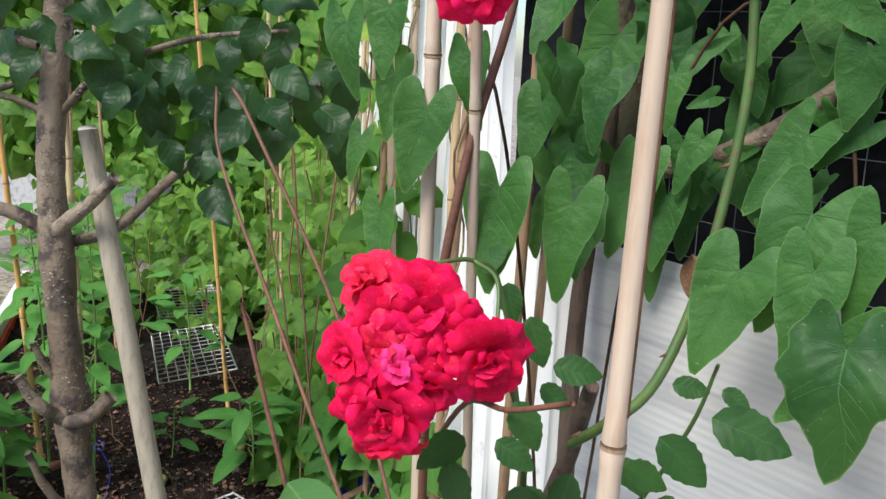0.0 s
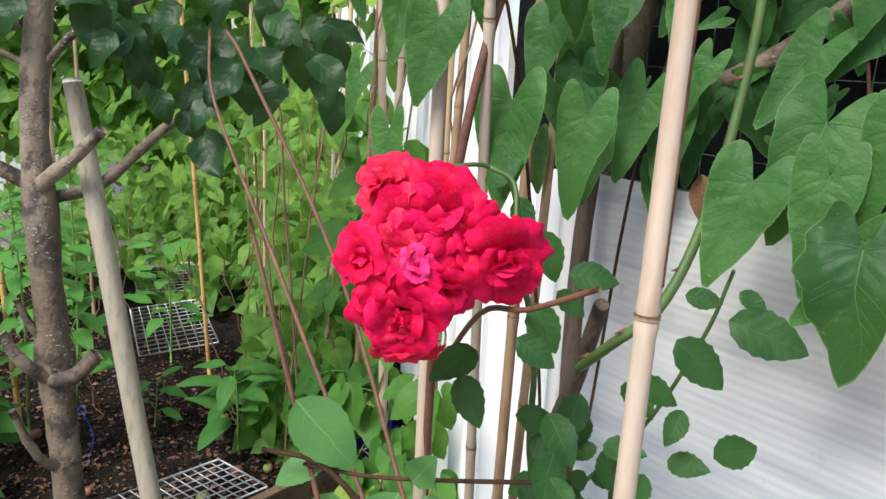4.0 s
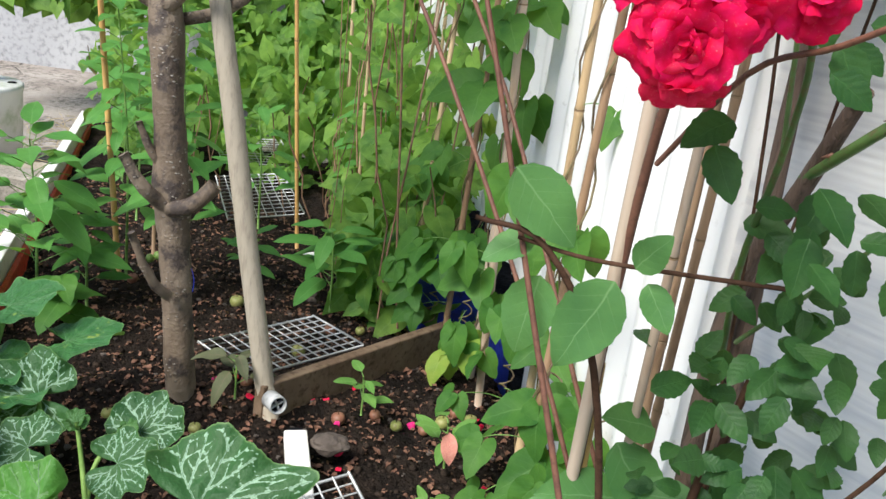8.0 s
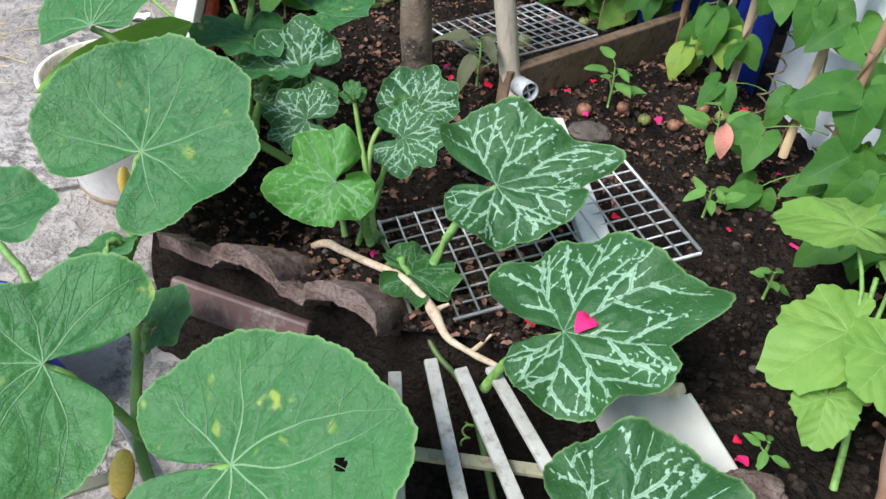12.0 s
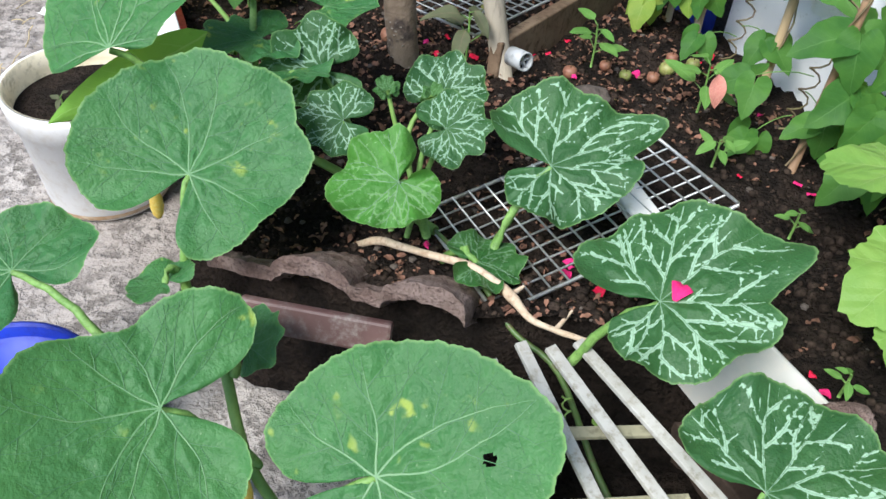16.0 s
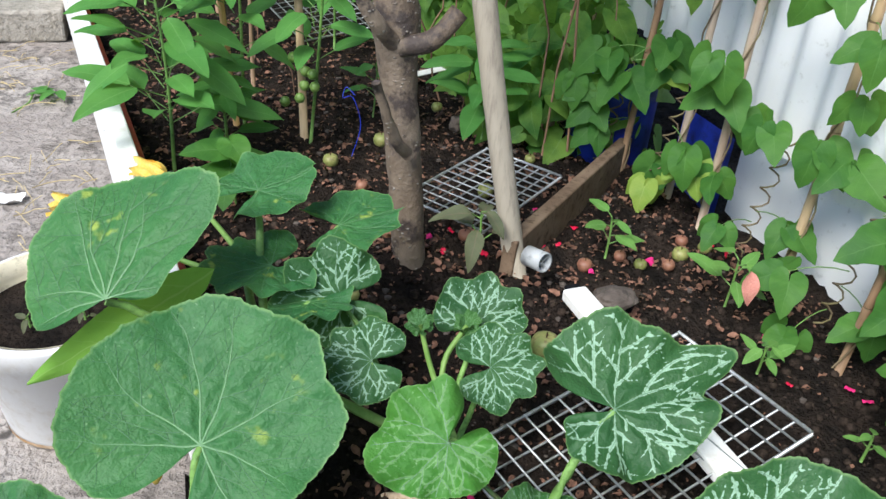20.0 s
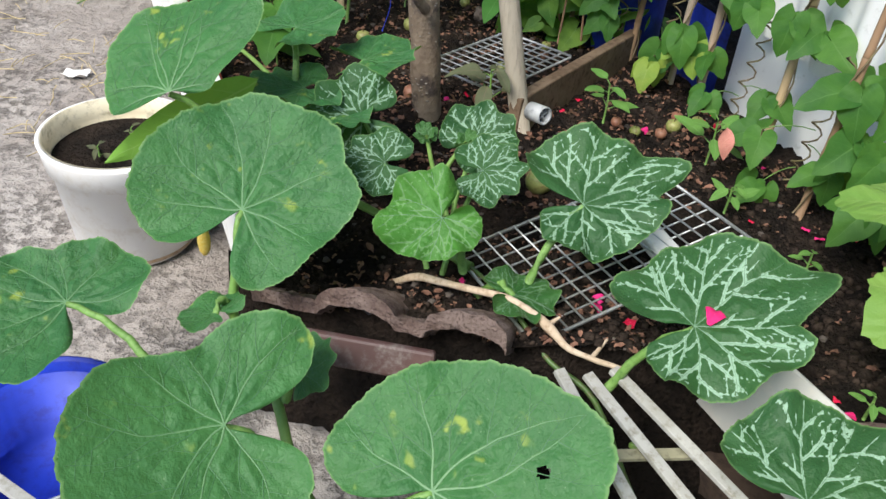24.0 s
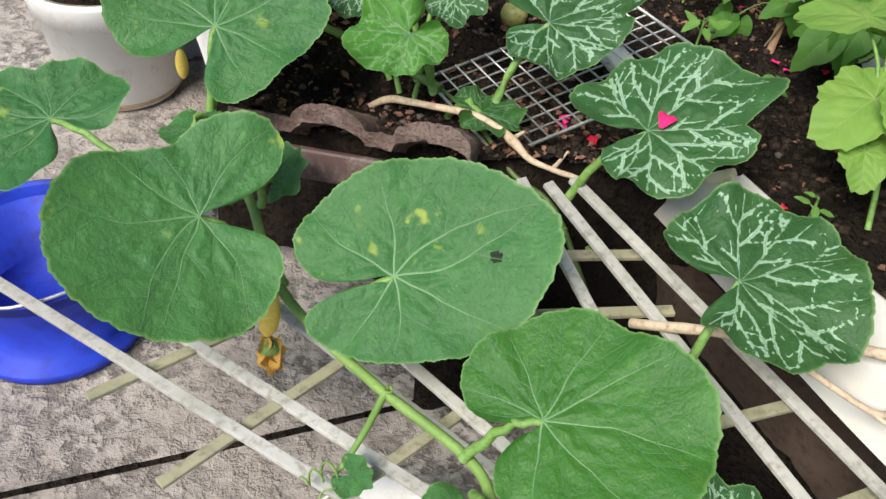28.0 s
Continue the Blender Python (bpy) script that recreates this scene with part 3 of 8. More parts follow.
def mat_sheet(name, share, streaks=0.0):
    m = Nodes(name)
    v = m.coords()
    dirt = m.ramp(m.noise(3.0, 4, 0.6, m.stretch(v, (1, 1, 0.5))), 0.4, 0.75)
    colour = m.mix(dirt, (0.88, 0.87, 0.85), (0.76, 0.75, 0.72))
    colour = m.mix(m.ramp(m.noise(40, 3, 0.7), 0.6, 0.8), colour, (0.55, 0.53, 0.48))
    if streaks:
        run = m.ramp(m.noise(2.2, 4, 0.65, m.stretch(v, (1.4, 1.4, 26))), 0.42, 0.66)
        colour = m.mix(m.math("MULTIPLY", run, streaks), colour, (0.50, 0.51, 0.54))
        warm = m.ramp(m.noise(2.6, 2, 0.5, v), 0.5, 0.7)
        colour = m.mix(m.math("MULTIPLY", warm, 0.4 * streaks), colour, (0.74, 0.66, 0.58))
    m.bump(m.noise(30, 3), 0.06, 0.002)
    m.finish(colour, 0.28)
    back = m.node("ShaderNodeBsdfTranslucent")
    back.inputs["Color"].default_value = (0.9, 0.9, 0.88, 1)
    both = m.node("ShaderNodeMixShader")
    both.inputs[0].default_value = share
    m.link(m.bsdf.outputs[0], both.inputs[1])
    m.link(back.outputs[0], both.inputs[2])
    m.link(both.outputs[0], m.out.inputs["Surface"])
    return m.mat


M_SHEET = mat_sheet("corrugated_plastic", 0.22)
M_SHEET_C = mat_sheet("clear_ribbed_plastic", 0.45, 0.75)
fence = thing("fence", (0.46, 0.9, 0.26), "white translucent corrugated plastic fence sheets along the bed", "fence")


def fence_x(y):
    return 0.605 - 0.23 * (y - 0.28)


def fence_at(y, out=0.0):
    return (fence_x(y) + out, y, 0)


part("low_sheet", corrugated(fence_at(0.29), fence_at(0.57), 0.40, 1.04).mesh("low_sheet", M_SHEET), fence, "lower end sheet")
part("sheet", corrugated(fence_at(0.56, 0.006), fence_at(1.02, 0.006), 0.40, 2.1).mesh("sheet", M_SHEET), fence)
part("sheet", corrugated(fence_at(0.98, 0.025), fence_at(1.75, 0.025), 0.42, 2.1).mesh("sheet", M_SHEET), fence)
part("sheet", corrugated(fence_at(1.70), fence_at(2.50), 0.30, 2.1).mesh("sheet", M_SHEET), fence)
part("sheet", corrugated(fence_at(2.45, 0.025), fence_at(3.25, 0.025), 0.20, 2.1).mesh("sheet", M_SHEET), fence)
part("base_sheet", corrugated(fence_at(0.29, 0.03), fence_at(0.99, 0.03), 0.20, 0.46, 0.3, 0.004).mesh("base_sheet", M_SHEET), fence, "flat white strip along the foot")
part("ribbed_sheet", corrugated((0.60, 0.29, 0), (1.30, -0.60, 0), 0.28, 1.05, 0.0080, 0.00035, True, 0.0020).mesh("ribbed_sheet", M_SHEET_C), fence, "leaning clear sheet with fine level ribs")

# dark felt wall with wire netting behind the climbers
_d = Vector((0.62, -0.79, 0)).normalized()
_m = Matrix((Vector((_d.x, _d.y, 0)), Vector((-_d.y, _d.x, 0)), Vector((0, 0, 1)))).transposed().to_4x4()
_m.translation = Vector((1.165, -0.235, 1.10))
_felt = Geo().box((1.75, 0.03, 1.25), _m @ Matrix.Translation((-0.115, 0.01, 0.47)))
for _k in (-0.88, 0.72):
    _felt.box((0.05, 0.05, 2.2), _m @ Matrix.Translation((_k, 0.045, 0)))
felt = new("wall_dark", _felt.mesh("wall_dark", M_DARK, False))
tagged(felt, "dark felt-covered wall behind the climbers", "wall", kind="structure")

# edge board: white top, red inside
board = thing("edge_board", BOARD_A, "long bed edging board painted white outside and red inside", "edging board")
_a = Vector((BOARD_A.x, BOARD_A.y, soil_z(BOARD_A.x, BOARD_A.y) - 0.015))
_b = Vector((BOARD_B.x, BOARD_B.y, soil_z(BOARD_B.x, BOARD_B.y) - 0.04))


def beam(a, b, wide, high, mat, name, bevel=0.003, up=(0, 0, 1)):
    a, b = Vector(a), Vector(b)
    m = leaf_pose((a + b) / 2, b - a, up)
    return Geo().box((wide, (b - a).length, high), m, bevel).mesh(name, mat, False)


part("board", beam(_a, _b, 0.030, 0.20, M_WHITE, "board"), board)
part("red_face", beam(_a + Vector((0.022, 0.01, 0.01)), _b + Vector((0.022, 0.01, 0.01)), 0.012, 0.10, M_RED, "red_face"), board, "red painted inner face")

# plank with its pipe
plank = thing("plank", (0.02, 0.69, 0.23), "brown weathered plank on edge across the bed", "plank")
part("board", beam((0.022, 0.690, 0.268), (0.335, 1.19, 0.222), 0.022, 0.125, M_PLANK, "board"), plank)
pipe = thing("pipe", (0.055, 0.66, 0.27), "short grey plastic waste pipe with a cross inside", "pipe")
_p = Geo()
_ax = Vector((0.62, -0.76, 0.15)).normalized()
_o = Vector((0.070, 0.648, 0.324))
part("tube", Geo().lathe([(0.0125, 0.0), (0.0150, 0.0), (0.0150, 0.034), (0.0125, 0.034), (0.0125, 0.0)], 24).mesh("tube", M_PIPE), pipe, m=leaf_pose(_o - _ax * 0.034, (_ax.y, -_ax.x, 0.0), _ax))
_pm = leaf_pose(_o - _ax * 0.012, (_ax.y, -_ax.x, 0.0), _ax)
part("plug", Geo().lathe([(0.0, 0.0), (0.0126, 0.0), (0.0126, 0.001), (0.0, 0.001)], 20).mesh("plug", M_DARK), pipe, "dark inside", _pm)
for _a in (20, 110):
    part("rib", Geo().box((0.0245, 0.003, 0.006), _pm @ pose(0, 0, 0.004, 0, 0, _a)).mesh("rib", M_PIPE, False), pipe, "cross rib inside the pipe")


# ---- the apple tree and its stake ----
def bark_tube(points, radii, sides=14, rough=0.06):
    g = Geo().tube(points, radii, sides)
    out = []
    for v in g.v:
        out.append(v + Vector((noise.noise(v * 40), noise.noise(v * 40 + Vector((5, 0, 0))), 0)) * rough * 0.06)
    g.v = out
    return g


tree = thing("apple_tree", (-0.108, 0.69, 0.24), "young apple tree with grey-brown bark and pruned stubs", "tree")
TR = [(-0.117, 0.717, 0.22), (-0.131, 0.735, 0.40), (-0.143, 0.747, 0.52), (-0.153, 0.756, 0.64), (-0.167, 0.771, 0.80), (-0.178, 0.787, 0.92), (-0.186, 0.808, 1.05), (-0.182, 0.868, 1.35), (-0.180, 0.900, 1.75)]
trunk = part("trunk", bark_tube(smooth_path(TR), [0.0262 - 0.00010 * i + 0.008 * math.exp(-((i - 17) / 2.2) ** 2) + 0.005 * math.exp(-((i - 27) / 2.5) ** 2) for i in range(49)]).mesh("trunk", M_BARK), tree)

stake = thing("stake", (0.025, 0.707, 0.33), "rounded weathered grey wooden stake beside the tree", "stake")
part("pole", Geo().tube(bend((0.046, 0.699, 0.24), (-0.123, 0.805, 1.075), 0, 8, 0.0015), [0.0165] * 7 + [0.0158, 0.0150], 14).mesh("pole", M_STAKE), stake)

part("cut_top", Geo().tube([(-0.1226, 0.8047, 1.073), (-0.1236, 0.8054, 1.079)], [0.0155, 0.0138], 14).mesh("cut_top", M_SLAT), stake, "pale sawn top end")

# ---- pumpkin plant ----
def squash_material(name, base, other, silver, share, glow=0.2, gold=0.0, gloss=0.42, relief=0.48):
    """A squash blade: green with mottling, silver along the veins where share is above 0."""
    m = Nodes(name)
    uv = m.node("ShaderNodeUVMap").outputs[0]
    move = m.node("ShaderNodeVectorMath", operation="ADD")
    m.link(uv, move.inputs[0])
    m.link(m.math("MULTIPLY", m.random(), 40.0), move.inputs[1])
    local = move.outputs[0]
    veins = m.node("ShaderNodeAttribute")
    veins.attribute_name = "vein"
    rim = m.node("ShaderNodeAttribute")
    rim.attribute_name = "rim"
    tone = m.ramp(m.noise(11.0, 3, 0.6, local), 0.32, 0.70)
    colour = m.mix(m.math("MULTIPLY", m.math("ADD", tone, m.random()), 0.5), base, other)
    blot = m.noise(130.0, 3, 0.65, local)
    colour = m.mix(m.math("MULTIPLY", m.ramp(blot, 0.50, 0.78), 0.22), colour, tuple(v * 0.55 for v in base))
    pale = m.ramp(m.noise(42.0, 3, 0.6, local), 0.50, 0.72)
    colour = m.mix(m.math("MULTIPLY", pale, 0.30), colour, tuple(v * 1.35 + 0.012 for v in other))
    if gold:
        spot = m.math("MULTIPLY", m.ramp(m.noise(34.0, 2, 0.7, local), 0.60, 0.72), m.ramp(m.noise(7.0, 2, 0.5, local), 0.50, 0.62))
        colour = m.mix(m.math("MULTIPLY", spot, gold), colour, (0.40, 0.47, 0.07))
    fleck = m.ramp(m.noise(300.0, 1, 0.5, local), 0.73, 0.78)
    colour = m.mix(m.math("MULTIPLY", fleck, 0.35), colour, (0.30, 0.42, 0.22))
    if share:
        ragged = m.math("ADD", m.math("MULTIPLY", m.math("SUBTRACT", m.noise(230.0, 2, 0.6, local), 0.5), 2.6), m.math("MULTIPLY", m.math("SUBTRACT", m.noise(38.0, 2, 0.6, local), 0.5), 1.5))
        near = m.math("SUBTRACT", 1.0, m.ramp(m.math("ADD", veins.outputs["Fac"], ragged), 0.75, 1.15))
        colour = m.mix(m.math("MULTIPLY", near, share), colour, silver)
    colour = m.mix(m.math("MULTIPLY", m.ramp(rim.outputs["Fac"], 0.972, 0.995), 0.45), colour, (0.22, 0.36, 0.12))
    height = m.math("ADD", m.math("MULTIPLY", blot, 0.8), m.math("ADD", m.math("MULTIPLY", m.noise(45.0, 3, 0.6, local), 1.5), m.math("MULTIPLY", m.noise(420.0, 2, 0.6, local), 0.16)))
    normal = m.bump(height, relief, 0.0050)
    m.finish(colour, m.math("ADD", gloss, m.math("MULTIPLY", blot, 0.22)))
    m.bsdf.inputs["Specular IOR Level"].default_value = 0.28
    back = m.node("ShaderNodeBsdfTranslucent")
    m.link(m.mix(0.6, colour, (0.30, 0.50, 0.05)), back.inputs["Color"])
    m.link(normal, back.inputs["Normal"])
    both = m.node("ShaderNodeMixShader")
    both.inputs[0].default_value = glow
    m.link(m.bsdf.outputs[0], both.inputs[1])
    m.link(back.outputs[0], both.inputs[2])
    m.link(both.outputs[0], m.out.inputs["Surface"])
    return m.mat


M_PUMP = squash_material("pumpkin_leaf", (0.027, 0.111, 0.034), (0.050, 0.160, 0.042), (0.3, 0.45, 0.2), 0.0, gold=0.6)
M_FRESH = squash_material("fresh_pumpkin_leaf", (0.032, 0.128, 0.020), (0.056, 0.178, 0.029), (0.3, 0.45, 0.2), 0.0, glow=0.25, gold=0.2, gloss=0.38)
M_MARB = squash_material("marbled_leaf", (0.019, 0.074, 0.022), (0.034, 0.104, 0.028), (0.31, 0.47, 0.32), 0.90)
M_MARB2 = squash_material("faintly_marbled_leaf", (0.026, 0.098, 0.022), (0.048, 0.140, 0.028), (0.26, 0.40, 0.22), 0.34, glow=0.25)
M_SOFT = squash_material("yellow_green_leaf", (0.050, 0.180, 0.024), (0.085, 0.235, 0.036), (0.28, 0.46, 0.20), 0.42, glow=0.3)
M_RIB = mat_mottled("leaf_rib", (0.080, 0.195, 0.070), (0.120, 0.235, 0.092), 60, 0.55, 300, 0.1, 0.001, (0.15, 0.30, 0.11))
M_RIB_S = mat_mottled("fine_leaf_rib", (0.040, 0.132, 0.042), (0.060, 0.160, 0.052), 60, 0.55, 300, 0.1, 0.001, (0.09, 0.22, 0.075))
M_RIB_D = mat_mottled("dull_leaf_rib", (0.040, 0.130, 0.032), (0.070, 0.180, 0.046), 60, 0.55, 300, 0.1, 0.001, (0.03, 0.10, 0.025))
M_RIB_W = mat_mottled("silver_leaf_rib", (0.10, 0.20, 0.095), (0.20, 0.32, 0.19), 60, 0.55, 300, 0.1, 0.001, (0.035, 0.10, 0.035))


class SquashLeaf:
    """A squash blade in metres: stalk at the origin, tip towards +y, ribs that fork, blisters between them."""

    def __init__(self, name, mat, lobes, cup=0.6, wave=0.008, seed=0, marbled=False, hole=None, rib=None, blister=0.0038, gap=26.0, fold=0.0, droop=0.0, dense=1.0, feather=False):
        r = random.Random(seed)
        self.marbled, self.cup, self.wave, self.fold, self.droop, self.blister, self.feather = marbled, cup, wave, fold, droop, blister, feather
        self.ph = [r.uniform(0, 6.28) for _ in range(5)]
        self.ang = np.radians([a for a, _ in lobes])
        self.rad = np.array([q for _, q in lobes]) * 0.001
        self.a0, self.a1 = self.ang[0], self.ang[-1]
        self.size = float(self.rad.max())
        self.lines = []
        self.shake = random.Random(seed + 99)
        self.grow(r)
        rings, spokes = max(18, int(300 * self.size * dense)), max(90, int(1300 * self.size * dense))
        t = np.linspace(0, 1, spokes + 1)
        s = np.linspace(0, 1, rings + 1)[1:] ** 0.85
        A = self.a0 + (self.a1 - self.a0) * t
        R = self.reach(A) * (1 + 0.006 * np.sin(A * 31 + self.ph[0]) + 0.005 * np.sin(A * 53 + self.ph[1]) + 0.0035 * np.where(np.arange(spokes + 1) % 2, 1, -1))
        R = R * (1 - 0.55 * np.exp(-((t * (self.a1 - self.a0)) / 0.07) ** 1.3) - 0.55 * np.exp(-(((1 - t) * (self.a1 - self.a0)) / 0.07) ** 1.3))
        Q = s[:, None] * R[None, :]
        # the blade opens a little round the stalk
        B = A[None, :] + radians(gap) * np.exp(-Q / 0.013) * (1 - 2 * t)[None, :] ** 3
        X, Y = Q * np.sin(B), Q * np.cos(B)
        flat = np.stack([X.ravel(), Y.ravel()], 1)
        d, near = self.nearest(flat)
        Z = self.height(flat, d, np.repeat(s, spokes + 1), np.tile(A, rings))
        co = np.vstack([[0, 0, 0], np.column_stack([flat, Z])])
        w = spokes + 1
        faces = [(0, 2 + k, 1 + k) for k in range(w - 1)]
        for i in range(rings - 1):
            for k in range(w - 1):
                q = 1 + i * w + k
                if hole is not None:
                    c = (flat[q - 1] + flat[q + w]) / 2
                    if math.hypot((c[0] - hole[0]) / 0.0062, (c[1] - hole[1]) / 0.0058) < 1:
                        continue
                faces.append((q, q + 1, q + w + 1, q + w))
        g = Geo()
        g.v, g.f, g.uv = co.tolist(), faces, co[:, :2].tolist()
        self.blade = g.mesh(name, mat)
        for key, value in (("vein", np.concatenate([[0], near])), ("rim", np.concatenate([[0], np.repeat(s, w)]))):
            layer = self.blade.attributes.new(key, "FLOAT", "POINT")
            layer.data.foreach_set("value", value.astype(np.float32))
        self.ribs = self.ribbons(0, 1 if feather else 0, M_RIB_W if marbled else rib or M_RIB, "ribs")
        self.side_ribs = self.ribbons(1, 1 if marbled else 2, M_RIB_W if marbled else rib or M_RIB_S, "side_ribs")

    def reach(self, a):
        """The blade's radius by angle: lobes joined by smooth bays."""
        a = np.clip(a, self.a0, self.a1)
        i = np.clip(np.searchsorted(self.ang, a) - 1, 0, len(self.ang) - 2)
        t = (a - self.ang[i]) / (self.ang[i + 1] - self.ang[i])
        q = [self.rad[np.clip(i + k, 0, len(self.rad) - 1)] for k in (-1, 0, 1, 2)]
        return 0.5 * (2 * q[1] + (q[2] - q[0]) * t + (2 * q[0] - 5 * q[1] + 4 * q[2] - q[3]) * t * t + (3 * q[1] - q[0] - 3 * q[2] + q[3]) * t ** 3)

    def march(self, start, angle, turn, limit, centre, half):
        """A rib that runs on until it nears the margin or the next rib's share."""
        p, pts, gone = np.array(start, float), [np.array(start, float)], 0.0
        step = self.size * 0.035
        while gone < limit:
            p = p + step * np.array([math.sin(angle), math.cos(angle)])
            a = math.atan2(p[0], p[1])
            a = min((a + k * 2 * math.pi for k in (-1, 0, 1)), key=lambda v: abs(v - centre))
            if abs(a - centre) > half or a < self.a0 + 0.02 or a > self.a1 - 0.02 or np.hypot(*p) > 0.965 * float(self.reach(np.array([a]))[0]):
                break
            pts.append(p)
            angle += turn + self.shake.gauss(0, 0.07)
            gone += step
        return pts

    def grow(self, r):
        mid, span = (self.a0 + self.a1) / 2, self.a1 - self.a0
        mains = [mid + span * k + r.uniform(-0.04, 0.04) for k in (-0.385, -0.235, -0.110, 0.0, 0.110, 0.235, 0.385)]
        if self.feather:
            # one midrib with side ribs that leave it in turn, and one short rib into each basal lobe
            main = self.march((0, 0), 0.0, r.uniform(-0.006, 0.006), 9, 0.0, 0.5)
            self.lines.append((0, main, 0.00075 * self.size / 0.15, 0.00022))
            for k, angle in ((0, 1.9), (0, 1.25), (3, 1.05), (7, 0.92), (11, 0.84), (15, 0.78), (19, 0.70)):
                for side in (-1, 1):
                    sec = self.march(main[min(k, len(main) - 2)], side * (angle + r.uniform(-0.1, 0.1)), -side * 0.03, 9, side * 1.3, 1.75)
                    if len(sec) > 2:
                        self.lines.append((1, sec, 0.00034 * self.size / 0.15, 0.00015))
            return
        for i, a in enumerate(mains):
            lo = (mains[i - 1] if i else self.a0) - a
            hi = (mains[i + 1] if i < len(mains) - 1 else self.a1) - a
            bow = r.uniform(-0.012, 0.012)
            main = self.march((0, 0), a - 4 * bow, bow, 9, a, 0.5)
            n = len(main)
            if n < 5:
                continue
            self.lines.append((0, main, (0.00055 if self.marbled else 0.00095) * self.size / 0.15, 0.00022))
            side = r.choice((-1, 1))
            k = (0.24 if self.marbled else 0.14) * n + r.random() * 2
            while k < n - 2:
                p = main[int(k)]
                rest = 1 - k / n
                half = (hi if side > 0 else -lo) * (0.52 + 0.10 * r.random())
                sec = self.march(p, a + side * (0.62 + 0.25 * r.random()), -side * 0.025, self.size * (0.20 + 0.55 * rest), a, max(0.05, half))
                if len(sec) > 2:
                    self.lines.append((1, sec, (0.00032 if self.marbled else 0.00048) * self.size / 0.15, 0.00015))
                    for j in range(2, len(sec) - 1, 2 if self.marbled else 3):
                        t_side = 1 if (j // 2) % 2 else -1
                        ter = self.march(sec[j], a + side * 0.7 + t_side * (0.7 + 0.2 * r.random()), -t_side * 0.03, self.size * 0.13 * r.uniform(0.6, 1.4), a, max(0.06, half * 1.15))
                        if len(ter) > 1:
                            self.lines.append((2, ter, 0.00030 * self.size / 0.15, 0.00012))
                k += n * ((0.125 if self.marbled else 0.10) + 0.06 * r.random())
                side = -side

    def nearest(self, flat):
        """Distance to the closest rib, plain and by the breadth of the silver there."""
        d = np.full(len(flat), 9.0, np.float32)
        near = np.full(len(flat), 9.0, np.float32)
        P = flat.astype(np.float32)
        for order, pts, w0, _ in self.lines:
            q = np.array(pts[::2] if len(pts) > 4 and len(pts) % 2 else pts, np.float32)
            n = len(q) - 1
            close = np.nonzero(((P > q.min(0) - 0.016) & (P < q.max(0) + 0.016)).all(1))[0]
            if not len(close):
                continue
            part_d, part_n = d[close], near[close]
            for j in range(n):
                u = q[j + 1] - q[j]
                rel = P[close] - q[j]
                t = np.clip((rel @ u) / max(1e-12, float(u @ u)), 0, 1)
                e = rel - t[:, None] * u
                dist = np.sqrt((e * e).sum(1))
                part_d = np.minimum(part_d, dist)
                s = (j + t) / n
                breadth = (0.0011, 0.0016, 0.0008)[order] * (self.size / 0.15) ** 0.5 * (1.2 - 0.5 * s)
                if order == 0:
                    breadth = breadth * np.clip(4 * s, 0.15, 1)
                part_n = np.minimum(part_n, dist / breadth)
            d[close], near[close] = part_d, part_n
        return d, np.clip(near, 0, 6)

    def height(self, flat, d, s, a):
        x, y = flat[:, 0], flat[:, 1]
        q = np.hypot(x, y)
        z = self.cup * q * q + self.fold * np.abs(x) - self.droop * np.clip(y, 0, None) ** 2
        if self.feather:
            # soft level swells and a wavering margin instead of the squash's ruffles
            z = z + 0.5 * self.wave * np.clip(q / 0.03, 0, 1) * (np.sin(75 * y + self.ph[0]) * np.clip(np.abs(x) / 0.03, 0.2, 1) + 0.6 * np.sin(95 * x + 40 * y + self.ph[1]))
            return z + self.blister * (1 - np.exp(-(d / 0.005) ** 2)) * np.clip(q / 0.02, 0, 1) * (1.15 - s)
        z = z + self.wave * s ** 3 * (np.sin(4 * a + self.ph[0]) + 0.7 * np.sin(7 * a + self.ph[1]) + 0.5 * np.sin(12 * a + self.ph[2]))
        z = z - 0.006 * s * np.exp(-q / 0.02)
        return z + self.blister * (1 - np.exp(-(d / (0.010 if self.marbled else 0.006)) ** 2)) * np.clip(q / 0.02, 0, 1) * (1.15 - s)

    def ribbons(self, lo, hi, mat, name):
        g = Geo()
        for order, pts, w0, w1 in self.lines:
            if not lo <= order <= hi:
                continue
            p = np.array(pts)
            t = np.gradient(p, axis=0)
            t /= np.linalg.norm(t, axis=1)[:, None]
            nrm = np.column_stack([-t[:, 1], t[:, 0]])
            n = len(p)
            w = np.linspace(w0, w1, n)[:, None]
            a = np.arctan2(p[:, 0], p[:, 1])
            a = np.where(a < self.a0, a + 2 * math.pi, np.where(a > self.a1, a - 2 * math.pi, a))
            s = np.clip(np.hypot(p[:, 0], p[:, 1]) / np.maximum(self.reach(a), 1e-4), 0, 1)
            z = self.height(p, np.zeros(n), s, a) + 0.0010
            rows = [np.column_stack([p + nrm * w, z - 0.0004]), np.column_stack([p, z]), np.column_stack([p - nrm * w, z - 0.0004])]
            verts = np.stack(rows, 1).reshape(-1, 3)
            faces = []
            for i in range(n - 1):
                for k in range(2):
                    q = 3 * i + k
                    faces.append((q, q + 3, q + 4, q + 1))
            g.add(verts.tolist(), faces, verts[:, :2].tolist())
        return g.mesh(name, mat)


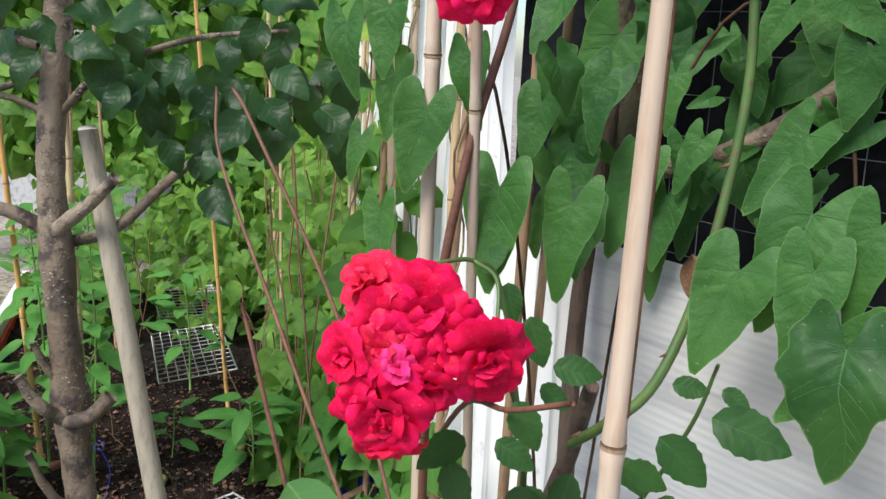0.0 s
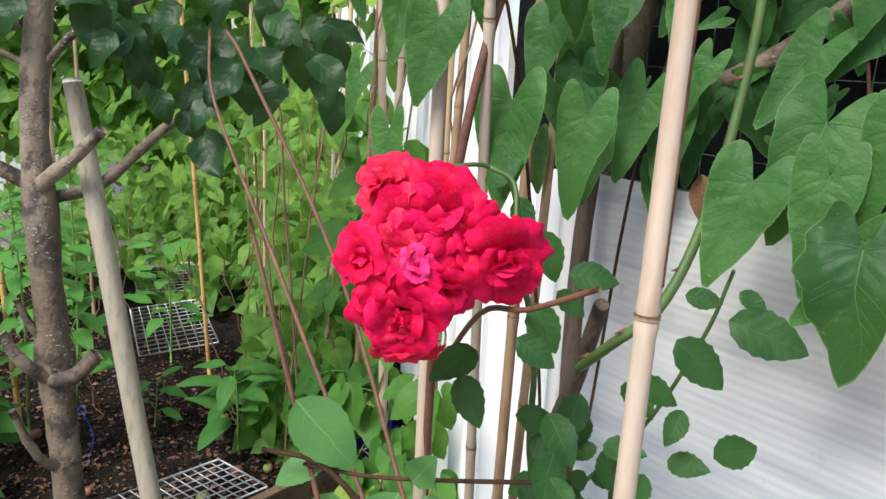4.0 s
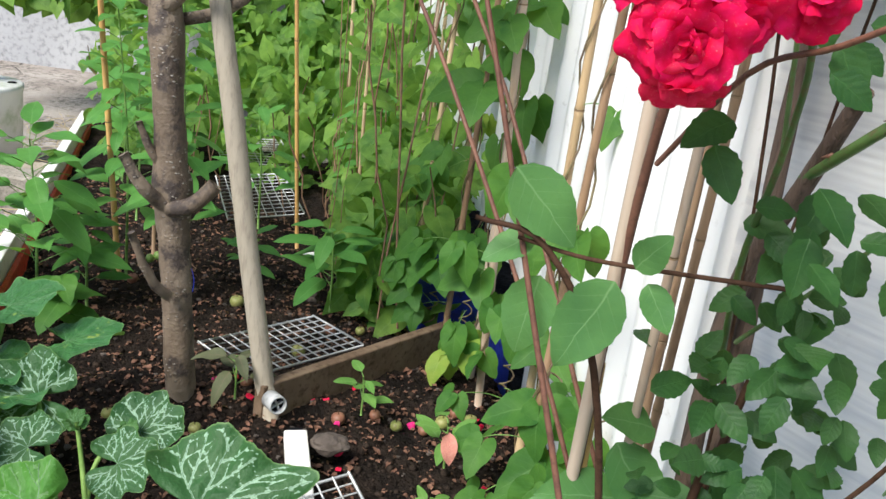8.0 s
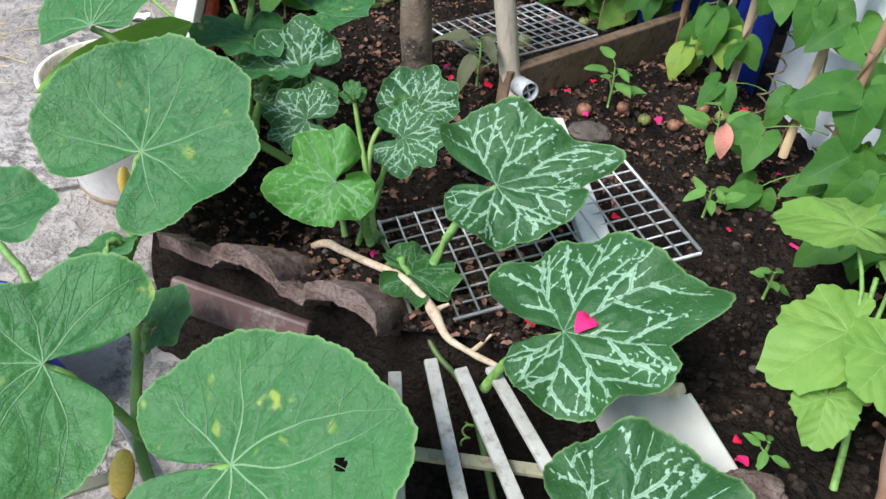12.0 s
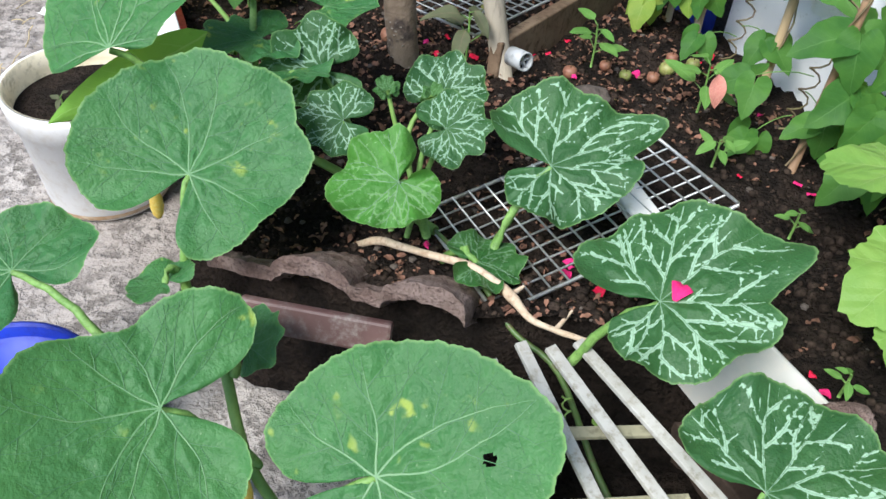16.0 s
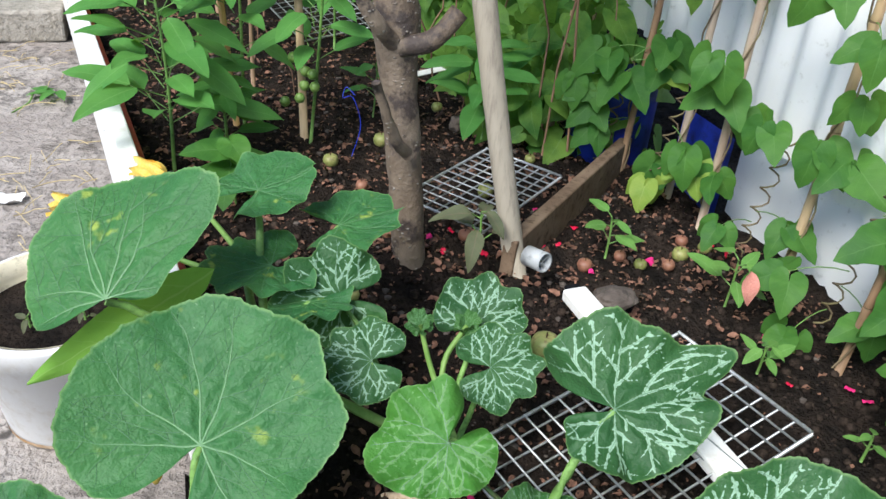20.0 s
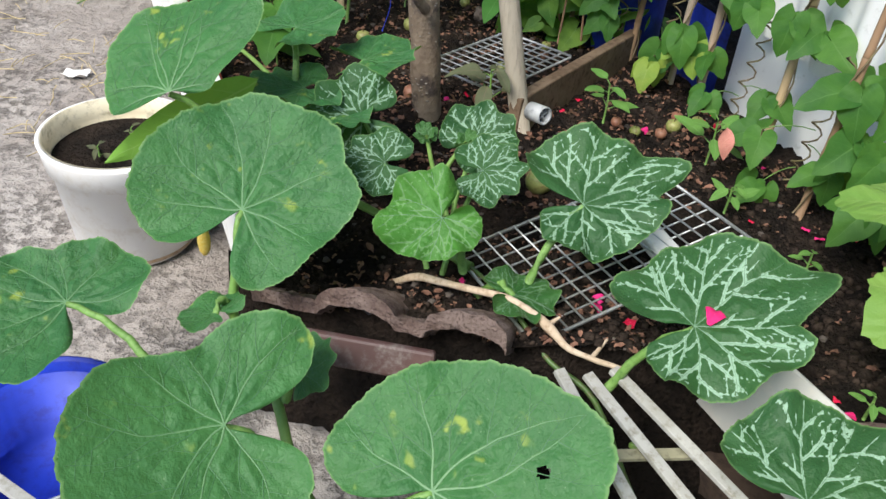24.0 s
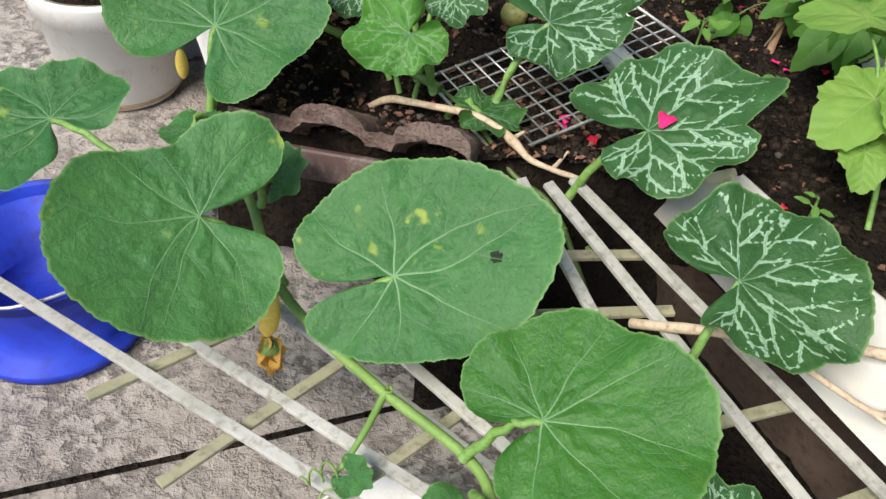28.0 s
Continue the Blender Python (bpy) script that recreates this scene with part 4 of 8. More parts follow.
def typical_lobes(size, seed, deep=0.1, span=165.0):
    """Five blunt lobes with shallow bays, not quite even; size in millimetres."""
    r = random.Random(seed)
    out = []
    for a, q in ((-1.0, 0.62), (-0.83, 0.74), (-0.64, 0.80 - 0.5 * deep), (-0.48, 0.88), (-0.34, 0.86 - deep), (-0.22, 0.92), (-0.10, 0.92 - 0.6 * deep), (0.0, 1.0), (0.10, 0.92 - 0.6 * deep), (0.22, 0.92), (0.34, 0.86 - deep), (0.48, 0.88), (0.64, 0.80 - 0.5 * deep), (0.83, 0.74), (1.0, 0.62)):
        out.append((a * span, size * q * r.uniform(0.94, 1.06)))
    return out


CUKE = [polar_leaf("cucumber_blade", M_CUKE, pumpkin_outline(0.02, s + 29, 1.2, 0.03), 10, 72, 0.08, 0.05, 0.02, 0.2, 7, s) for s in range(2)]

pumpkin = thing("pumpkin_plant", (-0.03, 0.27, 0.30), "sprawling pumpkin plant with big green and silver-marbled leaves", "pumpkin plant")


def pumpkin_leaf(owner, mesh, at, az, up, lean, size, root, wide=1.0, arch=0.02, thick=0.0050, label=""):
    """One blade on its stalk; lean tips it sideways."""
    d = heading(az, up)
    side = heading(az + 90)
    n = (Vector((0, 0, 1)) + side * math.tan(radians(lean))).normalized()
    return hang_leaf(owner, mesh, at, d, n, root, size, wide, arch, thick, label)


def hang_leaf(owner, leaf, at, d, n, root, size=1.0, wide=1.0, arch=0.02, thick=0.0050, label=""):
    """A blade with its ribs, tip along d and upper side towards n, on a stalk from root."""
    m = leaf_pose(at, d, n, size, wide)
    blade = part("leaf", leaf.blade if isinstance(leaf, SquashLeaf) else leaf, owner, label, m)
    if isinstance(leaf, SquashLeaf):
        part("ribs", leaf.ribs, blade, "", m)
        part("side_ribs", leaf.side_ribs, blade, "", m)
    if root is not None:
        part("stalk", Geo().tube(bend(root, Vector(at) - Vector((0, 0, 0.003)), -arch, 8, 0.002), [thick * (1.15 - 0.05 * i) for i in range(9)], 8).mesh("stalk", M_STEM), owner)
    return blade


# the large leaves: lobes by angle from the tip and reach in millimetres, from one side of the stalk's bay to the other
BROAD = SquashLeaf("round_blade", M_PUMP, [(-170, 72), (-143, 110), (-104, 113), (-60, 124), (-18, 152), (5, 174), (30, 150), (54, 126), (80, 98), (104, 88), (139, 92), (169, 102), (186, 84)], 0.5, 0.004, 1, hole=(0.020, 0.103))
LEFT = SquashLeaf("yellow_flecked_blade", M_PUMP, [(-158, 70), (-136, 100), (-102, 130), (-75, 136), (-37, 143), (-7, 145), (30, 124), (52, 93), (72, 79), (92, 95), (115, 113), (141, 118), (164, 78)], 1.4, 0.005, 2)
BLUE = SquashLeaf("grey_green_blade", M_PUMP, [(-168, 74), (-150, 102), (-124, 126), (-91, 134), (-60, 132), (-32, 142), (-10, 136), (11, 146), (28, 130), (46, 137), (70, 112), (92, 100), (136, 98), (157, 72)], 0.9, 0.005, 3)
BRIGHT = SquashLeaf("bright_blade", M_FRESH, [(-162, 45), (-140, 72), (-115, 92), (-80, 92), (-46, 112), (-15, 118), (17, 148), (40, 150), (67, 142), (95, 108), (121, 98), (150, 78), (172, 52)], 0.9, 0.006, 4, blister=0.0034)
SILVER = SquashLeaf("silver_blade", M_MARB, [(-143, 66), (-118, 101), (-85, 100), (-42, 114), (-25, 113), (-9, 122), (12, 153), (24, 118), (34, 101), (46, 117), (75, 96), (107, 84), (145, 70), (175, 61), (202, 46)], 0.25, 0.010, 5, True, blister=0.0062)
SILVER_B = SquashLeaf("silver_blade_wide", M_MARB, [(-146, 58), (-126, 88), (-95, 95), (-66, 103), (-42, 92), (-22, 100), (-3, 143), (9, 96), (22, 100), (50, 84), (88, 73), (125, 68), (160, 63), (200, 48)], 1.1, 0.010, 6, True, blister=0.0062)
SILVER_C = SquashLeaf("silver_blade_round", M_MARB, [(-172, 64), (-150, 86), (-120, 93), (-92, 100), (-66, 102), (-41, 109), (-12, 111), (10, 114), (32, 124), (50, 112), (68, 109), (85, 88), (99, 74), (118, 62), (138, 50)], 1.2, 0.009, 7, True, blister=0.0062)
SOFT = SquashLeaf("soft_marbled_blade", M_SOFT, [(-180, 36), (-149, 46), (-100, 52), (-56, 50), (-20, 62), (19, 80), (48, 66), (76, 69), (98, 58), (119, 63), (150, 38)], 0.6, 0.009, 8, True, blister=0.0060, dense=1.5)
EDGE = SquashLeaf("edge_blade", M_PUMP, [(-132, 60), (-96, 112), (-50, 118), (0, 120), (30, 96), (48, 74), (80, 84), (112, 90), (136, 101), (160, 84), (188, 60)], 1.0, 0.006, 9)
RAISED = SquashLeaf("raised_blade", M_PUMP, [(-112, 56), (-89, 80), (-60, 92), (-30, 118), (3, 130), (28, 138), (55, 158), (72, 104), (88, 62), (112, 44)], -0.4, 0.005, 10)
PUMP = [SquashLeaf("pumpkin_blade", M_PUMP, typical_lobes(100, s, 0.06 + 0.04 * s, 160 - 6 * s), 0.9, 0.006, 20 + s, dense=1.2) for s in range(3)]
MARB = [SquashLeaf("marbled_blade", M_MARB, typical_lobes(90, s + 5, 0.10, 168), 1.2, 0.006, 30 + s, True, dense=1.6) for s in range(3)]
YOUNG = SquashLeaf("young_pumpkin_blade", squash_material("young_pumpkin_leaf", (0.075, 0.190, 0.036), (0.120, 0.260, 0.055), (0.3, 0.45, 0.2), 0.0, glow=0.35), typical_lobes(95, 17, 0.16, 150), 1.6, 0.008, 50, fold=0.35, blister=0.0040)
MARB2 = [SquashLeaf("young_marbled_blade", M_MARB2, typical_lobes(80, s + 9, 0.14, 160), 1.0, 0.006, 40 + s, True, dense=1.2) for s in range(2)]

for _leaf, _at, _az, _n, _root in (
        (BROAD, (-0.088, -0.068, 0.296), 25, (-0.19, -0.54, 0.82), (-0.15, -0.075, 0.212)),
        (LEFT, (-0.287, -0.029, 0.324), 197, (0.23, -0.43, 0.87), (-0.212, -0.012, 0.214)),
        (BLUE, (-0.323, 0.237, 0.386), 64, (0.05, -0.59, 0.81), (-0.335, 0.20, 0.27)),
        (BRIGHT, (0.056, -0.215, 0.275), 27, (-0.22, -0.25, 0.92), (-0.01, -0.215, 0.205)),
        (SILVER, (0.173, 0.093, 0.381), 23, (-0.38, -0.27, 0.89), (0.107, 0.112, 0.262)),
        (SILVER_B, (0.075, 0.279, 0.400), 23, (-0.02, -0.52, 0.86), (0.018, 0.24, 0.30)),
        (SILVER_C, (0.244, -0.087, 0.340), -9, (-0.10, -0.20, 0.97), (0.185, -0.155, 0.215)),
        (SOFT, (-0.093, 0.233, 0.398), 215, (-0.11, -0.61, 0.78), (-0.06, 0.26, 0.30)),
        (EDGE, (-0.521, 0.176, 0.280), 165, (0.0, -0.35, 0.94), (-0.39, 0.11, 0.23)),
        (RAISED, (-0.423, 0.334, 0.479), 96, (-0.23, -0.57, 0.79), (-0.30, 0.38, 0.33))):
    _d = heading(_az)
    _n = Vector(_n).normalized()
    hang_leaf(pumpkin, _leaf, _at, _d - _n * _d.dot(_n), _n, _root)
for _leaf, _at, _az, _n, _size, _root in (
        (MARB[0], (-0.054, 0.415, 0.398), 42, (-0.05, -0.62, 0.78), 0.70, (-0.085, 0.33, 0.27)), (MARB[1], (-0.045, 0.332, 0.405), 5, (-0.05, -0.60, 0.78), 0.62, (-0.085, 0.29, 0.27)),
        (MARB[2], (-0.168, 0.350, 0.395), 178, (-0.10, -0.62, 0.78), 0.64, (-0.105, 0.30, 0.27)), (MARB[1], (-0.205, 0.440, 0.410), 190, (0.10, -0.82, 0.55), 0.86, (-0.12, 0.33, 0.27))):
    _d = heading(_az)
    _n = Vector(_n).normalized()
    hang_leaf(pumpkin, _leaf, _at, _d - _n * _d.dot(_n), _n, _root, _size, thick=0.0034)

# the smaller leaves: kind, place, azimuth, rise, length
for _mesh, _at, _az, _up, _size, _root in (
        (MARB2[1], (0.000, 0.210, 0.310), 10, -10, 0.75, (-0.04, 0.25, 0.27)), (PUMP[2], (-0.213, 0.529, 0.450), 10, 8, 0.85, (-0.26, 0.44, 0.33)),
        (PUMP[0], (-0.310, 0.553, 0.480), 33, 14, 0.80, (-0.29, 0.43, 0.34)), (PUMP[2], (-0.286, 0.470, 0.430), 200, 0, 0.82, (-0.27, 0.40, 0.33)),
        (PUMP[1], (-0.240, 0.430, 0.410), -60, 10, 0.60, (-0.26, 0.40, 0.33)), 
        (MARB[2], (0.212, -0.318, 0.228), 96, 4, 0.98, (0.26, -0.26, 0.17)), (MARB[0], (0.225, -0.330, 0.215), 20, -4, 0.80, (0.26, -0.27, 0.17)), (YOUNG, (0.414, -0.311, 0.252), 70, 40, 0.85, (0.350, -0.325, 0.175)),
        (PUMP[2], (0.010, -0.300, 0.215), -100, -4, 0.90, (0.0, -0.25, 0.20)), (PUMP[0], (-0.345, 0.165, 0.290), 150, -20, 0.50, (-0.335, 0.19, 0.27)),
        (PUMP[2], (-0.235, 0.080, 0.290), 40, 30, 0.50, (-0.25, 0.07, 0.255))):
    pumpkin_leaf(pumpkin, _mesh, _at, _az, _up, 0, _size, _root)
part("folded_edge", long_leaf("folded_edge", M_UNDER, 0.42, 12, 0.10, 0.15, 0.05, 0.5, 3), pumpkin, "pale green underside of the folded leaf", leaf_pose((-0.335, 0.408, 0.466), (-0.168, -0.118, -0.068), (0.20, -0.80, 0.45), 0.210, 0.62))

# ---- trellis ----
trellis = thing("trellis", (0.0, -0.1, 0.16), "grey weathered wooden fan trellis lying over the pots", "trellis")
for _s, _e in (((-0.62, 0.046, 0.168), (0.04, -0.334, 0.168)), ((-0.42, 0.008, 0.160), (0.12, -0.328, 0.160)), ((-0.30, 0.060, 0.160), (0.18, -0.325, 0.160)), ((-0.13, -0.016, 0.168), (0.16, -0.294, 0.168)),
               ((0.017, 0.088, 0.284), (0.085, -0.12, 0.174)), ((0.080, 0.110, 0.285), (0.40, -0.36, 0.170)), ((0.110, 0.119, 0.287), (0.53, -0.40, 0.172)), ((0.048, 0.112, 0.287), (0.22, -0.24, 0.178))):
    part("slat", beam(_s, _e, 0.0135, 0.007, M_SLAT, "slat", 0.0012), trellis)
for _s, _e, _z in (((-0.10, -0.030), (-0.30, -0.235), 0.160), ((-0.25, -0.025), (-0.40, -0.140), 0.160), ((0.02, -0.105), (-0.16, -0.270), 0.160), ((0.328, -0.136), (0.137, -0.200), 0.216), ((0.404, -0.213), (0.185, -0.303), 0.190), ((0.50, -0.288), (0.30, -0.360), 0.160),
                   ((-0.006, 0.015), (0.190, 0.036), 0.250), ((0.006, -0.058), (0.218, -0.031), 0.232)):
    part("cross_slat", beam((*_s, _z), (*_e, _z), 0.0135, 0.006, M_SLAT_G, "cross_slat", 0.0012), trellis)

# ---- white pot ----
M_RUSTY = mat_mottled("rusty_stain", (0.45, 0.26, 0.11), (0.62, 0.52, 0.40), 18, 0.7, 60, 0.1, 0.001)
pot = thing("white_pot", (-0.635, 0.68, 0.0), "round white plastic bucket full of dark soil", "flower pot")
part("bucket", Geo().lathe([(0.0, 0.004), (0.098, 0.0), (0.104, 0.008), (0.120, 0.17), (0.127, 0.172), (0.131, 0.21), (0.133, 0.218), (0.126, 0.219), (0.122, 0.19), (0.116, 0.16)], 48, (-0.635, 0.68, 0.002)).mesh("bucket", M_WHITE), pot)
part("rim_lining", Geo().lathe([(0.1255, 0.2200), (0.1235, 0.2195), (0.1212, 0.189), (0.1155, 0.166), (0.113, 0.166)], 48, (-0.635, 0.68, 0.002)).mesh("rim_lining", M_CREAM), pot, "yellowed inside of the rim")
part("base_stain", Geo().lathe([(0.0985, 0.001), (0.1050, 0.009), (0.1056, 0.016)], 48, (-0.635, 0.68, 0.002), 0.002).mesh("base_stain", M_RUSTY), pot, "rusty brown stain round the base")
part("soil", Geo().lathe([(0.0, 0.192), (0.06, 0.188), (0.116, 0.180)], 40, (-0.635, 0.68, 0.002)).mesh("soil", M_SOIL), pot)

# ---- blue tub ----
tub = thing("blue_tub", (-0.55, 0.10, 0.0), "bright blue plastic bucket under the trellis", "bucket")
part("bucket", Geo().lathe([(0.0, 0.004), (0.118, 0.0), (0.122, 0.01), (0.122, 0.02), (0.100, 0.022), (0.115, 0.14), (0.12, 0.145), (0.116, 0.146), (0.10, 0.03), (0.0, 0.03)], 48, (-0.55, 0.10, 0.002)).mesh("bucket", M_BLUE), tub)

part("handle", Geo().tube(smooth_path([(-0.665, 0.10, 0.135), (-0.64, 0.02, 0.155), (-0.55, -0.02, 0.150), (-0.46, 0.02, 0.155), (-0.435, 0.10, 0.135)], 5), 0.0022, 6).mesh("handle", M_WIRE), tub, "thin wire handle")

# ---- trough ----
trough = thing("white_trough", (0.30, -0.10, 0.2), "long white plastic trough edging the bed", "trough")


def strip_sheet(tops, feet, thick, name, mat):
    """A bent sheet between two edge lines, with thickness."""
    a, b = smooth_path(tops, 5), smooth_path(feet, 5)
    verts, faces, n, rows = [], [], len(a), 5
    for side in (0, 1):
        for i in range(n):
            out = (b[i] - a[i]).cross(a[min(i + 1, n - 1)] - a[max(i - 1, 0)]).normalized()
            for j in range(rows):
                s = j / (rows - 1)
                verts.append(a[i].lerp(b[i], s) + out * (0.006 * math.sin(math.pi * s) - thick * side))
    off = n * rows
    for i in range(n - 1):
        for j in range(rows - 1):
            k = i * rows + j
            faces.append((k, k + 1, k + rows + 1, k + rows))
            faces.append((off + k, off + k + rows, off + k + rows + 1, off + k + 1))
        for k in (i * rows, i * rows + rows - 1):
            faces.append((k, k + rows, off + k + rows, off + k))
    for j in range(rows - 1):
        for k in (j, (n - 1) * rows + j):
            faces.append((k, k + 1, off + k + 1, off + k))
    return Geo().add(verts, faces).mesh(name, mat, False)


TOP = [(0.302, 0.115, 0.312), (0.350, 0.022, 0.312), (0.397, -0.068, 0.312), (0.500, -0.225, 0.308), (0.640, -0.42, 0.30)]
FOOT = [(0.212, 0.165, 0.225), (0.290, 0.005, 0.225), (0.365, -0.155, 0.225), (0.462, -0.325, 0.222), (0.600, -0.55, 0.215)]
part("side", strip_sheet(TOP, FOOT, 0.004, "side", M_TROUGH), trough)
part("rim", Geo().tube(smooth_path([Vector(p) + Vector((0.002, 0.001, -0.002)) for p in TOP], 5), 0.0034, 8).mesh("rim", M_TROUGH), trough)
part("end_cap", beam(Vector(TOP[0]) + Vector((-0.004, 0.006, -0.003)), Vector(FOOT[0]) + Vector((-0.004, 0.006, 0.004)), 0.016, 0.012, M_CREAM, "end_cap", 0.003), trough, "yellowed cream end")
riser = thing("brown_board", (0.22, 0.0, 0.13), "dark brown wet board below the white trough", "board")
part("board", beam((0.262, 0.150, 0.105), (0.628, -0.53, 0.100), 0.050, 0.100, M_RISER, "board"), riser)

# ---- wire trays ----
def wire_tray(at, x_to, y_to, nx, ny, up, label, r=0.0014):
    """A flat grid of wires: corner at at, edges to x_to and y_to."""
    a, u, v = Vector(at), Vector(x_to) - Vector(at), Vector(y_to) - Vector(at)
    t = thing("wire_tray", a, label, "wire tray", "wire trays on the bed")
    n = u.cross(v).normalized()
    if n.z < 0:
        n = -n
    for i in range(nx + 1):
        s = a + u * (i / nx)
        part("wire", Geo().tube([s, s + v], r * (1.7 if i in (0, nx) else 1), 6).mesh("wire", M_WIRE), t)
    for j in range(ny + 1):
        s = a + v * (j / ny) + n * (2 * r)
        part("wire", Geo().tube([s, s + u], r * (1.7 if j in (0, ny) else 1), 6).mesh("wire", M_WIRE), t)
    return t


wire_tray((0.023, 0.155, 0.282), (-0.072, 0.335, 0.273), (0.311, 0.308, 0.340), 9, 14, 1, "galvanised wire mesh panel among pumpkin leaves")
wire_tray((-0.010, 0.742, 0.312), (-0.135, 0.840, 0.312), (0.150, 0.970, 0.290), 7, 12, 1, "galvanised wire mesh panel behind the plank")
wire_tray((-0.378, 1.71, 0.25), (-0.56, 2.12, 0.25), (-0.192, 1.86, 0.25), 12, 8, 1, "galvanised wire mesh panel further back")
wire_tray((-0.60, 2.30, 0.25), (-0.75, 2.62, 0.26), (-0.36, 2.40, 0.25), 10, 8, 1, "galvanised wire mesh panel at the far end")


# loose soil and rubble in the gap below the trellis, in front of the bed
low_soil = new("soil_gap", grid_mesh("soil_gap", M_SOIL, -0.06, 0.62, -0.50, 0.20, 0.012, lambda x, y: 0.085 + 0.02 * noise.noise(Vector((x, y, 3)) * 9) + 0.01 * noise.noise(Vector((x, y, 1)) * 40) - 0.25 * max(0, -0.02 - y + 0.9 * (0.05 - x)), lambda x, y: y > -0.05 - 1.5 * max(0, x - 0.13) and y < front_y(x) + 0.03))
tagged(low_soil, "dark loose soil below the trellis in front of the bed", "soil", kind="structure")

_f = Geo()
_v, _q = [], []
for _i in range(61):
    _x = -0.36 + 0.70 * _i / 60
    for _j in range(9):
        _t = _j / 8
        _p = Vector((_x, front_y(_x) + 0.014 - 0.045 * _t, (soil_height(_x, front_y(_x) + 0.02) - 0.004) * (1 - _t) + 0.055 * _t))
        _v.append(_p + Vector((0, 1, 0)) * 0.012 * noise.noise(_p * 45))
for _i in range(60):
    for _j in range(8):
        _k = _i * 9 + _j
        _q.append((_k, _k + 1, _k + 10, _k + 9))
soil_face = new("soil_face", _f.add(_v, _q).mesh("soil_face", M_SOIL))
tagged(soil_face, "dark crumbling front face of the bed's soil", "soil", kind="structure")


# ---- canes ----
def cane(base, top, r, label, group="bamboo canes", mat=None, node=0.17, name="bamboo_cane"):
    base, top = Vector(base), Vector(top)
    t = thing(name, base, label, "cane", group)
    length = (top - base).length
    marks, k = [], rng.uniform(0.3, 1.0) * node
    while k < length - 0.01:
        marks.append(k)
        k += node * rng.uniform(0.8, 1.2)
    pts, rad = [], []
    for q in sorted(set([0.0, length] + [m + o for m in marks for o in (-0.010, -0.003, 0.0, 0.003, 0.010) if 0 < m + o < length])):
        near = min([abs(q - m) for m in marks] + [1])
        pts.append(base.lerp(top, q / length))
        rad.append(r * (1.0 - 0.15 * q / length) * (1.0 if near > 0.004 else 0.93 if near < 0.001 else 1.13))
    culm = part("culm", Geo().tube(pts, rad, 12).mesh("culm", mat or M_CANE), t)
    for m in marks:
        p = base.lerp(top, m / length)
        d = (top - base).normalized()
        part("node_ring", Geo().tube([p - d * 0.0012, p + d * 0.0012], r * 1.06, 12).mesh("node_ring", M_NODE), culm)
    return t


M_NODE = mat_mottled("cane_node", (0.20, 0.13, 0.07), (0.30, 0.20, 0.11), 40, 0.8, 200, 0.3, 0.001)
M_CANE_D = mat_mottled("old_bamboo", (0.24, 0.14, 0.075), (0.36, 0.24, 0.14), 8, 0.7, 60, 0.3, 0.002, (0.13, 0.075, 0.04), (1, 1, 0.15))
M_CANE_P = mat_mottled("pale_bamboo", (0.38, 0.285, 0.205), (0.50, 0.40, 0.31), 7, 0.6, 60, 0.25, 0.002, (0.36, 0.24, 0.16), (1, 1, 0.12))
M_CANE_O = mat_mottled("orange_bamboo", (0.52, 0.28, 0.08), (0.62, 0.38, 0.14), 7, 0.55, 60, 0.25, 0.002, (0.34, 0.18, 0.06), (1, 1, 0.12))

